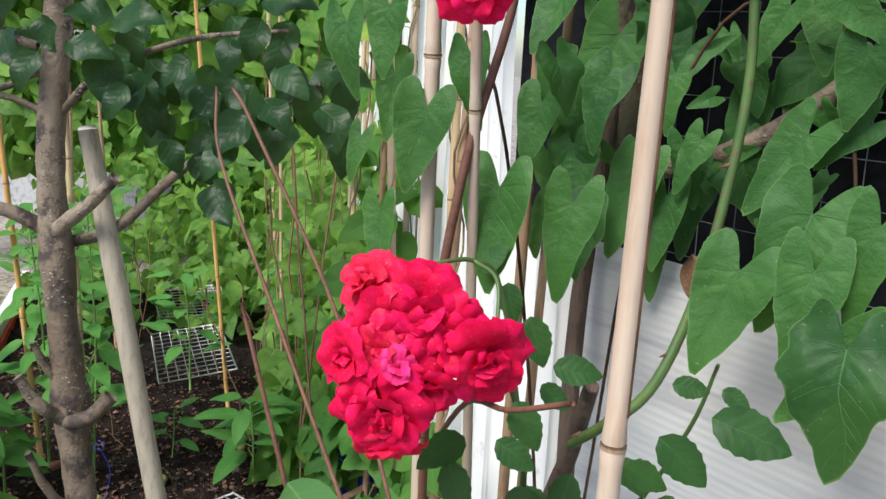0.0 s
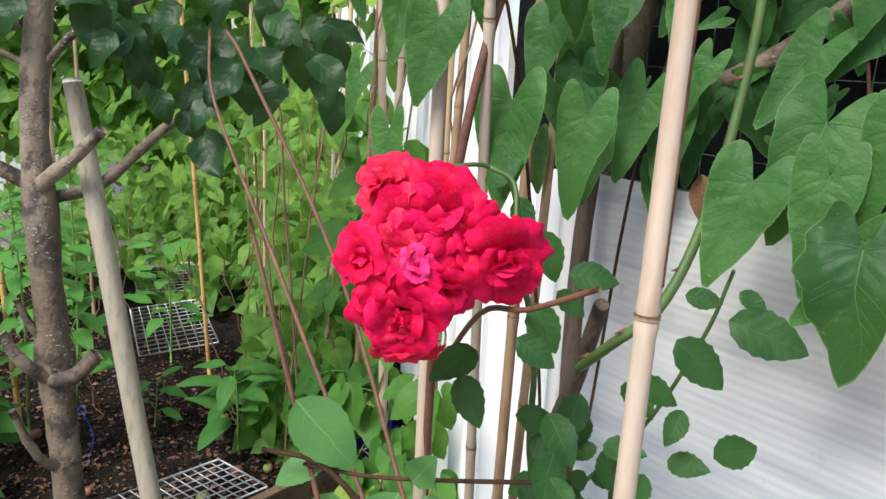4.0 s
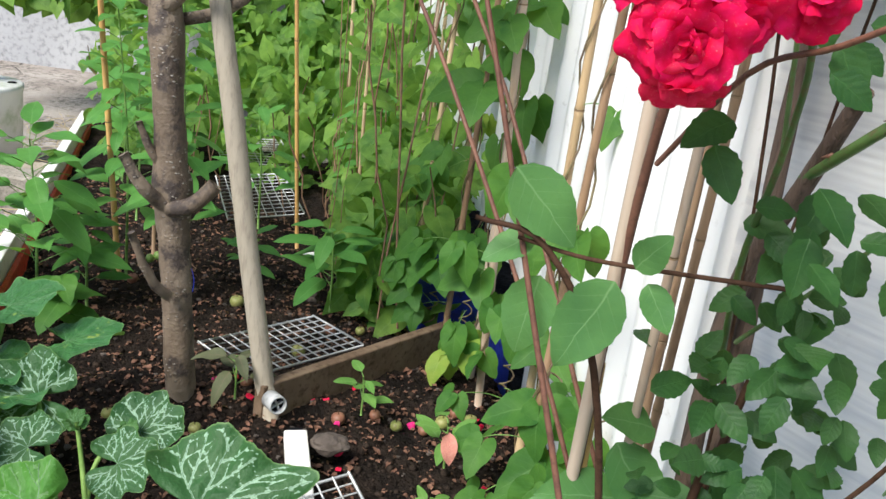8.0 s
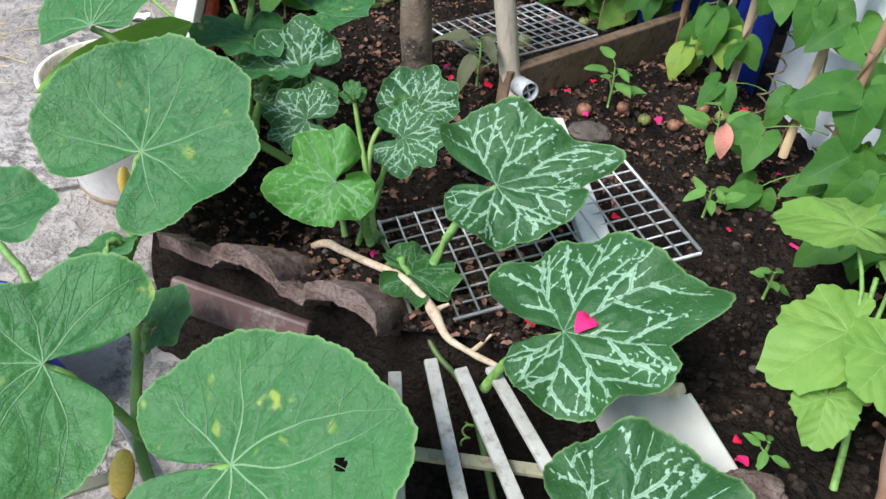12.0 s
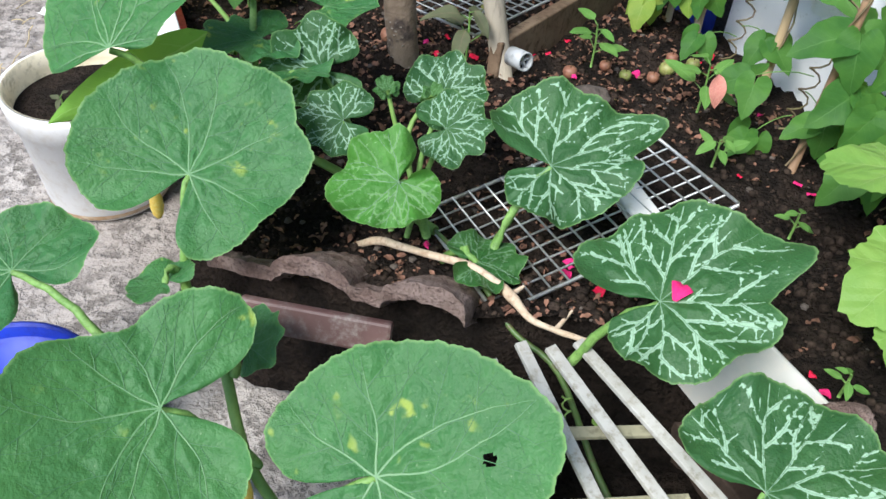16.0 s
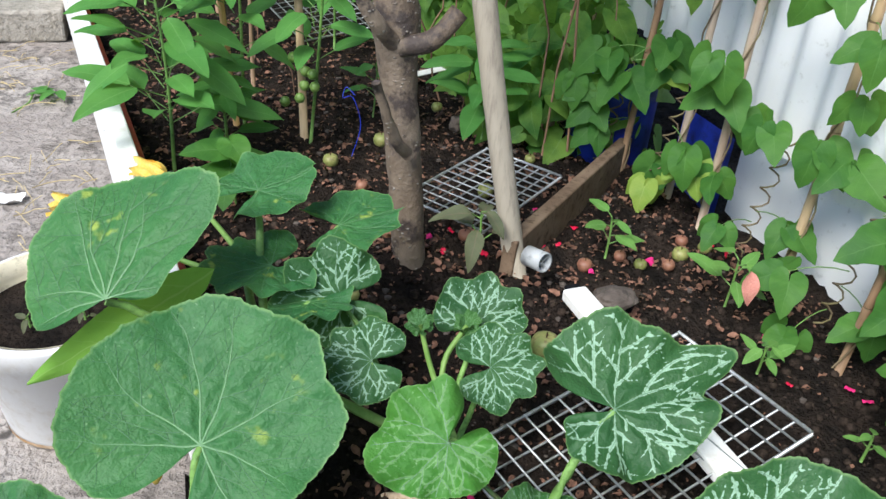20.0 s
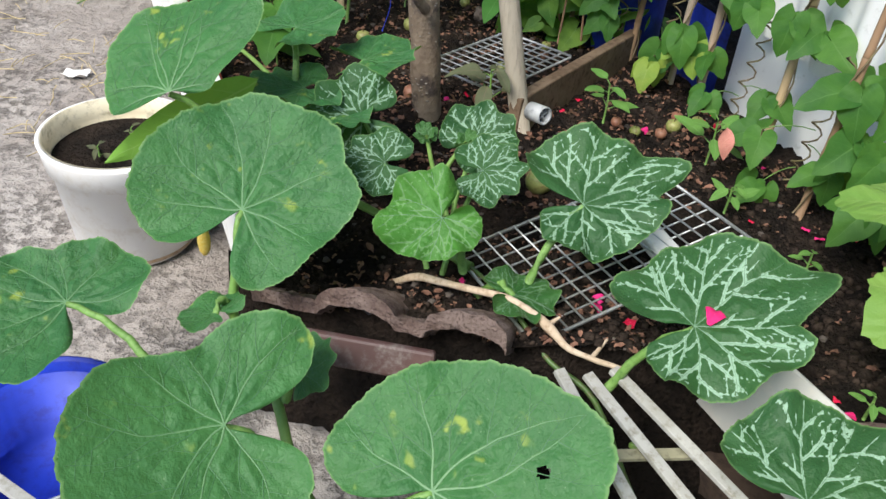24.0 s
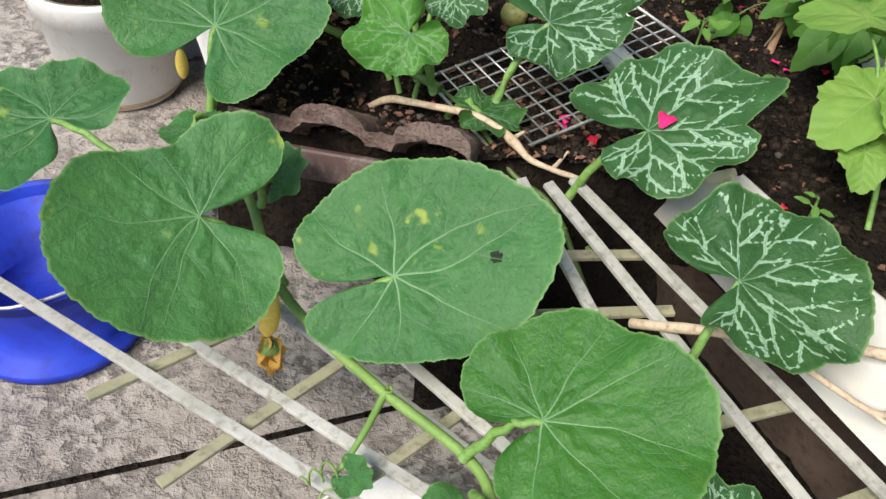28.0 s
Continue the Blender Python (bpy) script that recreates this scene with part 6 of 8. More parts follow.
# a shrub with big pale oval leaves in front of the canes
shrub = thing("leafy_shrub", (0.50, 0.10, 0.30), "young shrub with large smooth pale green oval leaves", "shrub")
stalk(shrub, [(0.50, 0.10, 0.30), (0.49, 0.09, 0.55), (0.45, 0.05, 0.76), (0.400, 0.030, 0.855), (0.35, 0.03, 0.87)], 0.0040, 0.0018, M_BROWN)
stalk(shrub, [(0.58, 0.06, 0.84), (0.50, 0.045, 0.845), (0.43, 0.035, 0.85), (0.38, 0.03, 0.86)], 0.0020, 0.0014, M_BROWN)
for _at, _d, _u, _s in (((0.372, 0.040, 0.905), (0.75, -0.25, -0.70), (-0.2, -0.8, 0.75), 0.066), ((0.450, 0.040, 0.835), (-0.45, -0.30, -0.85), (0.1, -0.85, 0.5), 0.072), ((0.392, 0.045, 0.858), (-0.75, -0.2, -0.35), (0, -0.6, 0.9), 0.040),
                        ((0.460, 0.030, 0.850), (0.25, -0.4, 0.55), (-0.3, -0.9, 0.2), 0.038), ((0.47, 0.03, 0.84), (0.4, -0.5, -0.6), (0, -0.8, 0.6), 0.036), ((0.40, 0.045, 0.83), (-0.2, -0.2, -1.0), (-0.2, -0.9, 0.1), 0.060),
                        ((0.50, 0.16, 0.64), (0.45, -0.5, -0.5), (0, -0.7, 0.75), 0.080), ((0.49, 0.14, 0.60), (-0.55, -0.45, -0.45), (0, -0.6, 0.8), 0.082), ((0.56, 0.13, 0.58), (0.3, -0.6, -0.6), (0, -0.75, 0.7), 0.080), ((0.53, 0.16, 0.66), (-0.5, -0.3, 0.25), (-0.1, -0.6, 0.8), 0.060),
                        ((0.55, 0.10, 0.52), (-0.3, -0.6, -0.6), (0, -0.6, 0.8), 0.085), ((0.60, 0.08, 0.56), (0.4, -0.6, -0.5), (0, -0.7, 0.7), 0.070), ((0.47, 0.17, 0.55), (-0.75, -0.2, -0.2), (0, -0.5, 0.9), 0.070),
                        ((0.66, 0.02, 0.72), (-0.2, -0.5, 0.5), (0, -0.8, 0.5), 0.035), ((0.67, 0.0, 0.70), (0.5, -0.5, -0.2), (0, -0.6, 0.8), 0.040), ((0.62, 0.03, 0.66), (-0.3, -0.6, -0.4), (0, -0.7, 0.7), 0.055), ((0.66, 0.0, 0.68), (0.2, -0.6, -0.6), (0, -0.7, 0.7), 0.060)):
    leafy(shrub, OVAL_L, _at, _d, _u, _s)
_r = random.Random(77)
for _k in range(22):
    s = _r.random()
    leafy(shrub, OVAL_L, (0.49 + 0.19 * s + _r.gauss(0, 0.02), 0.15 - 0.12 * s + _r.gauss(0, 0.025), 0.44 + 0.20 * _r.random()), (_r.uniform(-0.9, 0.9), _r.uniform(-0.8, -0.1), _r.uniform(-0.7, 0.3)), (_r.uniform(-0.4, 0.3), -0.65, 0.75), _r.uniform(0.050, 0.080))
stalk(shrub, [(0.52, 0.12, 0.30), (0.54, 0.11, 0.45), (0.60, 0.06, 0.58), (0.66, 0.02, 0.66)], 0.0030, 0.0016, M_STEM)

# ---- bindweed over the dark wall ----
bind = thing("bindweed", (0.66, 0.20, 0.35), "bindweed with arrow-shaped green leaves climbing the canes and wall", "bindweed")
for _a in ([(0.60, 0.20, 0.32), (0.57, 0.15, 0.8), (0.52, 0.12, 1.15), (0.47, 0.11, 1.27), (0.42, 0.15, 1.29)], [(0.62, 0.22, 0.8), (0.64, 0.2, 1.1), (0.68, 0.15, 1.25), (0.74, 0.09, 1.27)], [(0.74, 0.09, 1.27), (0.75, 0.05, 1.15), (0.74, 0.01, 1.08)]):
    stalk(bind, _a, 0.0016, 0.0012, M_BROWN)
for _at, _s in (((0.388, 0.183, 1.238), 0.054), ((0.427, 0.137, 1.25), 0.048), ((0.46, 0.09, 1.179), 0.056), ((0.428, 0.188, 1.199), 0.050), ((0.491, 0.092, 1.216), 0.046), ((0.516, 0.085, 1.125), 0.070), ((0.569, 0.079, 1.117), 0.066), ((0.615, 0.232, 1.24), 0.090),
                ((0.653, 0.174, 1.21), 0.044), ((0.667, 0.168, 1.153), 0.046), ((0.426, 0.127, 1.096), 0.048), ((0.375, 0.38, 1.128), 0.046), ((0.631, 0.173, 1.132), 0.068), ((0.55, 0.189, 1.182), 0.050), ((0.586, 0.181, 1.133), 0.044)):
    leafy(bind, ARROW, _at, (rng.uniform(-0.35, 0.2), -0.15, -1), (-0.35 + rng.uniform(-0.4, 0.4), -0.9, 0.25 + rng.uniform(-0.3, 0.3)), _s * 1.15)
M = [((0.722, 0.04, 1.124), 0.085, (-0.028, -0.006, -0.07)), ((0.722, 0.067, 1.174), 0.066, (-0.032, 0.006, -0.05)), ((0.727, -0.025, 1.053), 0.098, (-0.014, -0.025, -0.075)), ((0.756, 0.053, 1.184), 0.044, (-0.02, 0.008, -0.02)), ((0.781, 0.185, 1.233), 0.078, (-0.051, 0.018, -0.048)), ((0.681, 0.046, 1.082), 0.076, (-0.026, -0.01, -0.064)), ((0.75, 0.005, 1.125), 0.066, (-0.015, -0.006, -0.057)),
     ((0.741, 0.039, 1.23), 0.050, (-0.005, 0.002, -0.037)), ((0.711, 0.103, 1.26), 0.048, (-0.015, 0.007, -0.033)), ((0.725, 0.044, 1.261), 0.046, (0.021, -0.008, -0.02)), ((0.717, 0.013, 1.092), 0.078, (-0.014, -0.016, -0.071)), ((0.743, -0.021, 1.053), 0.07, (-0.041, 0.003, -0.041)), ((0.672, 0.146, 1.16), 0.045, (-0.018, 0.001, -0.037))]
for _i, (_at, _s, _d) in enumerate(M):
    leafy(bind, LOBED if _i in (2, 4) else ARROW, _at, _d, (-0.45, -0.8, 0.35), _s * (0.85 if _i in (2, 4) else 1.05))
_r = random.Random(5)
for _k in range(66):
    s = 0.75 * _r.random()
    x, y = 0.64 + 0.50 * s, 0.31 - 0.60 * s
    off = _r.uniform(-0.03, 0.08)
    z = _r.uniform(1.12, 1.55)
    leafy(bind, ARROW if _r.random() < 0.7 else LOBED, (x - 0.6 * off, y - 0.5 * off + 0.03, z), (_r.uniform(-0.6, 0.6), -0.2, -1), (_r.uniform(-1.0, 0.2), -0.8, _r.uniform(-0.1, 0.7)), _r.uniform(0.040, 0.074))
for _k in range(30):
    leafy(bind, ARROW if _k % 3 else LOBED, (_r.uniform(0.55, 0.68), _r.uniform(0.14, 0.30), _r.uniform(1.06, 1.5)), (_r.uniform(-0.6, 0.6), -0.2, -1), (_r.uniform(-0.9, 0.4), -0.8, _r.uniform(-0.1, 0.7)), _r.uniform(0.04, 0.07))
for _k in range(70):
    s = 0.6 * _r.random()
    leafy(bind, ARROW, (0.62 + 0.45 * s + _r.uniform(-0.03, 0.01), 0.27 - 0.55 * s + _r.uniform(-0.04, 0.02), _r.uniform(1.08, 1.5)), (_r.uniform(-0.9, 0.9), -0.2, _r.uniform(-1, 0.4)), (_r.uniform(-0.9, 0.3), -0.8, _r.uniform(-0.2, 0.7)), _r.uniform(0.016, 0.032))
part("dead_leaf", ROSE_L[0], bind, "curled dead brown leaf", leaf_pose((0.668, 0.120, 1.075), (0.25, -0.1, -1), (-0.2, -1, 0.2), 0.045)).data = long_leaf("dead_leaf", M_DEAD, 0.55, 9, 0.2, 0.5, 0.08, 0.4, 3)

# wire netting on the dark wall
net = thing("wire_netting", (0.70, 0.20, 1.1), "square galvanised wire netting in front of the dark wall", "wire netting")
_d0, _d1 = Vector((0.665, 0.325, 0)), Vector((1.25, -0.42, 0))
for _i in range(26):
    _p = _d0.lerp(_d1, _i / 25)
    part("wire", Geo().tube(bend((_p.x, _p.y, 1.0), (_p.x + rng.uniform(-0.01, 0.01), _p.y, 1.75), 0, 5, 0.003), 0.0005, 4).mesh("wire", M_NET), net)
for _i in range(20):
    part("wire", Geo().tube(bend((_d0.x, _d0.y, 1.0 + 0.038 * _i), (_d1.x, _d1.y, 1.0 + 0.038 * _i), 0.004, 8, 0.003), 0.0005, 4).mesh("wire", M_NET), net)

# ---- crown of the apple tree ----
for _p, _r0, _r1 in (([(-0.195, 0.79, 0.89), (-0.150, 0.760, 0.925), (-0.095, 0.735, 0.965), (-0.045, 0.725, 1.012)], 0.015, 0.009), ([(-0.20, 0.80, 0.91), (-0.26, 0.77, 0.945), (-0.35, 0.74, 0.95)], 0.013, 0.009),
                     ([(-0.19, 0.81, 0.88), (-0.082, 0.800, 0.915), (0.004, 0.840, 1.002), (0.115, 0.885, 1.087), (0.24, 0.88, 1.16)], 0.011, 0.005), ([(-0.215, 0.835, 1.16), (-0.29, 0.82, 1.13), (-0.40, 0.80, 1.17)], 0.007, 0.004),
                     ([(-0.212, 0.83, 1.10), (-0.28, 0.82, 1.12), (-0.42, 0.80, 1.10)], 0.006, 0.004), ([(-0.215, 0.83, 1.05), (-0.10, 0.80, 1.16), (0.05, 0.78, 1.22), (0.22, 0.72, 1.24)], 0.008, 0.003), ([(-0.215, 0.84, 1.2), (-0.34, 0.83, 1.24)], 0.008, 0.006),
                     ([(-0.150, 0.735, 0.60), (-0.175, 0.705, 0.635), (-0.205, 0.694, 0.690)], 0.012, 0.009), ([(-0.145, 0.730, 0.60), (-0.105, 0.720, 0.615), (-0.072, 0.730, 0.650)], 0.014, 0.0125),
                     ([(-0.130, 0.700, 0.46), (-0.150, 0.670, 0.50), (-0.175, 0.655, 0.58)], 0.009, 0.006), ([(-0.165, 0.75, 0.66), (-0.185, 0.735, 0.70), (-0.195, 0.73, 0.735)], 0.009, 0.005)):
    _q = smooth_path(_p, 5)
    part("branch", bark_tube(_q, [_r0 + (_r1 - _r0) * i / (len(_q) - 1) for i in range(len(_q))], 10, 0.05).mesh("branch", M_BARK), tree)
_r = random.Random(3)
for _k in range(92):
    x, y, z = _r.uniform(-0.12, 0.30) if _k < 70 else _r.uniform(-0.5, -0.2), _r.uniform(0.62, 0.98), 1.0 + abs(_r.gauss(0, 0.17)) + (0.15 if _k >= 70 else 0)
    if x > 0.12 and z < 1.08:
        z += 0.12
    if x < 0.02 and z < 1.14:
        z += 0.12
    leafy(tree, APPLE_L, (x, y, z), (_r.uniform(-0.8, 0.8), -0.35, _r.uniform(-1.2, 0.1)), (_r.uniform(-0.4, 0.4), -0.75, 0.6), _r.uniform(0.050, 0.082))


# ---- climbing beans ----
def climbing_bean(base, top, count, seed, size=(0.045, 0.07), low=0.0, spread=0.05, yellow=0.1, group="climbing beans", face=(-0.45, -0.8, 0.45)):
    """A bean vine that winds up its cane, with leaves in threes."""
    r = random.Random(seed)
    base, top = Vector(base), Vector(top)
    t = thing("bean_plant", base, "climbing bean with heart-shaped green leaves on a cane", "bean plant", group)
    pts = []
    for i in range(41):
        s = i / 40
        w = 2 * math.pi * 6 * s + seed
        pts.append(base.lerp(top, s) + Vector((0.011 * math.cos(w), 0.011 * math.sin(w), 0)))
    part("vine", Geo().tube(pts, 0.0016, 5).mesh("vine", M_VINE), t)
    for _ in range(count):
        s = low + (1 - low) * r.random()
        p = base.lerp(top, s)
        az = r.uniform(150, 350)
        q = p + heading(az, r.uniform(-10, 45)) * spread * r.uniform(0.5, 1.6)
        part("leaf_stalk", Geo().tube(bend(p, q, -0.008, 4), 0.0009, 4).mesh("leaf_stalk", M_STEM), t)
        kind = BEANY if r.random() < yellow * (2.2 if s < 0.3 else 0.6) else BEAN
        sz = r.uniform(*size)
        for turn in (-75, 0, 75):
            d = heading(az + turn, r.uniform(-75, -15))
            up = Vector(face) + Vector((r.uniform(-0.5, 0.5), r.uniform(-0.3, 0.3), r.uniform(-0.2, 0.5)))
            part("leaf", kind[r.randrange(len(kind))], t, m=leaf_pose(q + heading(az + 1.3 * turn, -20) * sz * 0.30, d, up, sz * r.uniform(0.75, 1.05)))
    return t


for _i, (_b, _t, _n) in enumerate((((0.390, 0.893, 0.26), (0.347, 0.805, 1.5), 8), ((0.466, 0.720, 0.26), (0.470, 0.720, 1.5), 6), ((0.455, 0.500, 0.27), (0.497, 0.518, 1.5), 5), ((0.200, 1.340, 0.24), (0.257, 1.38, 1.5), 11),
                                   ((0.300, 1.120, 0.24), (0.337, 1.10, 1.5), 10), ((0.280, 1.480, 0.22), (0.297, 1.48, 1.6), 13), ((0.370, 1.02, 0.24), (0.384, 1.02, 1.6), 9))):
    climbing_bean(_b, _t, _n, _i + 20, yellow=0.12 if _i > 2 else 0.0)
# low bean leaves by the fence foot
for _i, (_b, _n, _s) in enumerate((((0.47, 0.60, 0.27), 5, (0.045, 0.065)), ((0.55, 0.42, 0.27), 6, (0.045, 0.07)), ((0.42, 0.80, 0.25), 3, (0.035, 0.05)), ((0.52, 0.50, 0.27), 4, (0.045, 0.06)), ((0.33, 1.02, 0.24), 4, (0.04, 0.055)), ((0.26, 1.14, 0.24), 5, (0.04, 0.055)), ((0.20, 1.26, 0.23), 6, (0.04, 0.055)), ((0.30, 1.24, 0.23), 4, (0.04, 0.055)))):
    climbing_bean(_b, Vector(_b) + Vector((0.02, -0.02, 0.22)), _n, _i + 60, _s, 0.0, 0.07, 0.1, "low bean plants", (-0.3, -0.6, 0.9))

# the dense growth at the back, too far to count
_r = random.Random(21)
far_leaves = []
for _k in range(3300):
    y = 1.12 + 2.2 * _r.random() ** 0.85
    if _r.random() < 0.55:
        # along the fence, thinner towards the top
        x = fence_x(y) - 0.03 - 0.30 * _r.random() ** 1.2
        top = 1.35 * _r.random() ** 0.7
    else:
        x = _r.uniform(board_x(y) + 0.05, fence_x(y) - 0.05)
        top = 0.16 + 0.45 * max(0, y - 2.0)
        if y < 2.25 and x < fence_x(y) - 0.34:
            continue
    z = soil_z(x, y) + 0.02 + top * _r.random()
    if z > 0.62 and x > fence_x(y) - 0.34 and _r.random() < 0.62:
        continue
    far_leaves.append((_r.randrange(3), leaf_pose((x, y, z), (_r.uniform(-1, 0.8), _r.uniform(-1, 0.4), _r.uniform(-1.2, 0.3)), (_r.uniform(-1.1, 0.7), _r.uniform(-1.0, -0.1), _r.uniform(0.2, 1.0)), _r.uniform(0.030, 0.078))))
dry_stems = Geo()
for _k in range(64):
    y = 1.15 + 2.0 * _r.random()
    x = fence_x(y) - 0.03 - 0.34 * _r.random() if _k % 3 else _r.uniform(board_x(y) + 0.1, fence_x(y) - 0.1)
    z = soil_z(x, y)
    h = _r.uniform(0.25, 1.2) if _k % 3 else _r.uniform(0.15, 0.5)
    dry_stems.tube(bend((x, y, z), (x + _r.uniform(-0.12, 0.12), y + _r.uniform(-0.1, 0.1), z + h), 0, 6, 0.012, r=_r), _r.uniform(0.0010, 0.0026), 5)
ob = new("dry_stems", dry_stems.mesh("dry_stems", M_DRYB))
tagged(ob, "thin brown stems and dry stalks among the beans", "stems", kind="stuff")
back_growth = new("bean_foliage", joined(BEANJ, far_leaves, M_BEANJ, "bean_foliage"))
tagged(back_growth, "dense tangle of bean and squash leaves at the back", "foliage", kind="stuff")
hedge_leaves = []
for _k in range(5200):
    x, y = _r.uniform(-2.5, 0.4), _r.uniform(3.5, 4.5)
    z = _r.uniform(0.1 if x > -1.2 else 0.55, 2.5)
    hedge_leaves.append((_r.randrange(3), leaf_pose((x, y, z), (_r.uniform(-1, 1), _r.uniform(-1, 0.4), _r.uniform(-1.2, 0.1)), (_r.uniform(-0.9, 0.7), _r.uniform(-1.0, -0.2), _r.uniform(0.2, 1.0)), _r.uniform(0.06, 0.13))))
hedge = new("far_foliage", joined(BEANJ, hedge_leaves, M_BEANJ, "far_foliage"))
tagged(hedge, "tall leafy green plants beyond the bed", "foliage", kind="stuff")


# ---- roof tiles that hold the front of the bed ----
def roof_tile(a, b, z1, depth, rolls, wave, label, thick=0.016, fall=0.02, rough=0.0020, mat=None, drop=0.0):
    """A tile lying with its broken end towards the yard; the rolls rise over hollows and it falls towards the back."""
    a, b = Vector(a), Vector(b)
    d = (b - a).normalized()
    back = Vector((-d.y, d.x, 0))
    t = thing("roof_tile", (a + b) / 2 + Vector((0, 0, z1 - thick)), label, "roof tile", "old roof tiles edging the bed")
    nu, nv, nw = 96, 7, 3
    verts, faces = [], []

    def put(s, side, far):
        out = 0.0
        for c, half in rolls:
            u = abs(s - c) / half
            out = max(out, math.sqrt(max(0.0, 1 - u ** 2.2)) if u < 1 else 0.0)
        p = a.lerp(b, s) + back * (depth * far)
        p = Vector((p.x, p.y, z1 - drop * s + wave * out - fall * far - thick * side * (1 + 0.25 * out)))
        q = p * 75
        return p + Vector((noise.noise(q), noise.noise(q + Vector((3, 0, 0))), 1.3 * noise.noise(q * 1.5))) * rough

    loop = [(0.0, k / nv) for k in range(nv, -1, -1)] + [(k / nw, 0.0) for k in range(1, nw)] + [(1.0, k / nv) for k in range(nv + 1)]
    for i in range(nu + 1):
        for side, far in loop:
            verts.append(put(i / nu, side, far))
    w = len(loop)
    for i in range(nu):
        for k in range(w):
            q, q2 = i * w + k, i * w + (k + 1) % w
            faces.append((q, q2, q2 + w, q + w))
    faces.append(tuple(range(w)))
    faces.append(tuple(nu * w + k for k in range(w - 1, -1, -1)))
    part("clay", Geo().add(verts, faces).mesh("clay", mat or M_TILE, False), t)
    return t


M_TILE_S = mat_mottled("smooth_tile", (0.070, 0.034, 0.030), (0.115, 0.062, 0.055), 9, 0.6, 60, 0.25, 0.002, (0.17, 0.145, 0.13))
roof_tile((-0.320, 0.232, 0), (-0.012, 0.122, 0), 0.277, 0.10, ((0.430, 0.150), (0.850, 0.150)), 0.028, "rough brown-red rolled roof tile lying over hollows", 0.023, 0.075, 0.0024, drop=-0.040)
smooth = thing("roof_tile", (-0.17, 0.145, 0.23), "smooth dark red roof tile leaning on another", "roof tile", "old roof tiles edging the bed")
part("clay", beam((-0.262, 0.154, 0.263), (-0.090, 0.128, 0.262), 0.015, 0.038, M_TILE_S, "clay", 0.004, (0.1, 0.45, 1)), smooth)

# ---- twigs ----
twig = thing("dry_twig", (0.0, 0.19, 0.33), "pale dry forked twig lying on the leaves", "twig")
_q = smooth_path([(-0.150, 0.300, 0.240), (-0.118, 0.268, 0.280), (-0.070, 0.232, 0.300), (-0.015, 0.205, 0.310), (0.022, 0.180, 0.309), (0.038, 0.163, 0.304), (0.060, 0.140, 0.296), (0.088, 0.130, 0.289), (0.122, 0.125, 0.283)], 5)
part("stem", bark_tube(_q, [0.0052 + 0.0022 * math.exp(-((i - 25) / 2.5) ** 2) - 0.00005 * i for i in range(len(_q))], 9, 0.04).mesh("stem", M_DRY), twig)
part("fork", Geo().tube([(0.086, 0.131, 0.289), (0.096, 0.140, 0.298), (0.104, 0.147, 0.306)], [0.0032, 0.0024, 0.0015], 7).mesh("fork", M_DRY), twig)
part("knot", Geo().tube([(0.036, 0.166, 0.302), (0.052, 0.176, 0.309)], [0.0045, 0.0016], 7).mesh("knot", M_DRY), twig)
branch = thing("dry_branch", (0.30, -0.1, 0.33), "long pale dry branch lying across the white trough", "branch")
part("stem", bark_tube(smooth_path([(0.165, -0.055, 0.235), (0.255, -0.095, 0.272), (0.37, -0.122, 0.292), (0.50, -0.205, 0.326), (0.62, -0.28, 0.33)], 5), [0.0060, 0.0062] * 10 + [0.006], 9, 0.04).mesh("stem", M_DRY), branch)
part("fork", Geo().tube(smooth_path([(0.235, -0.100, 0.300), (0.300, -0.140, 0.290), (0.366, -0.182, 0.274), (0.392, -0.180, 0.272)], 4), 0.0035, 7).mesh("fork", M_DRY), branch)
part("twig_end", Geo().tube([(0.366, -0.182, 0.274), (0.385, -0.196, 0.268)], [0.003, 0.002], 6).mesh("twig_end", M_DRY), branch)

# ---- pumpkin vines, tendrils, flowers, fruit ----
stalk(pumpkin, [(-0.30, 0.40, 0.31), (-0.335, 0.300, 0.285), (-0.335, 0.20, 0.275), (-0.300, 0.130, 0.268), (-0.262, 0.075, 0.255), (-0.238, 0.02, 0.232), (-0.215, -0.02, 0.215), (-0.165, -0.075, 0.206), (-0.116, -0.120, 0.204), (-0.085, -0.148, 0.204), (-0.004, -0.214, 0.202), (0.018, -0.262, 0.2), (0.03, -0.36, 0.2)], 0.0062, 0.0055, M_VINE_G, "vine", 10)
stalk(pumpkin, [(-0.05, 0.27, 0.30), (-0.020, 0.235, 0.296), (0.010, 0.195, 0.285), (0.045, 0.150, 0.262), (0.095, 0.105, 0.248), (0.145, 0.03, 0.170), (0.195, -0.075, 0.145), (0.227, -0.165, 0.145), (0.300, -0.245, 0.154), (0.355, -0.312, 0.156), (0.375, -0.37, 0.156)], 0.0026, 0.0050, M_ROSE_STEM, "vine", 10)
stalk(pumpkin, [(-0.05, 0.27, 0.30), (-0.12, 0.33, 0.30), (-0.20, 0.37, 0.315), (-0.28, 0.41, 0.325), (-0.31, 0.47, 0.36), (-0.33, 0.53, 0.42)], 0.0062, 0.005, M_VINE_G, "vine", 10)
stalk(pumpkin, [(-0.060, 0.275, 0.30), (-0.085, 0.33, 0.335), (-0.090, 0.37, 0.375), (-0.065, 0.40, 0.405)], 0.0042, 0.0028, M_VINE_G, "vine", 9)
stalk(pumpkin, [(-0.085, 0.33, 0.335), (-0.105, 0.36, 0.38), (-0.118, 0.375, 0.425)], 0.0036, 0.0026, M_VINE_G, "vine", 9)
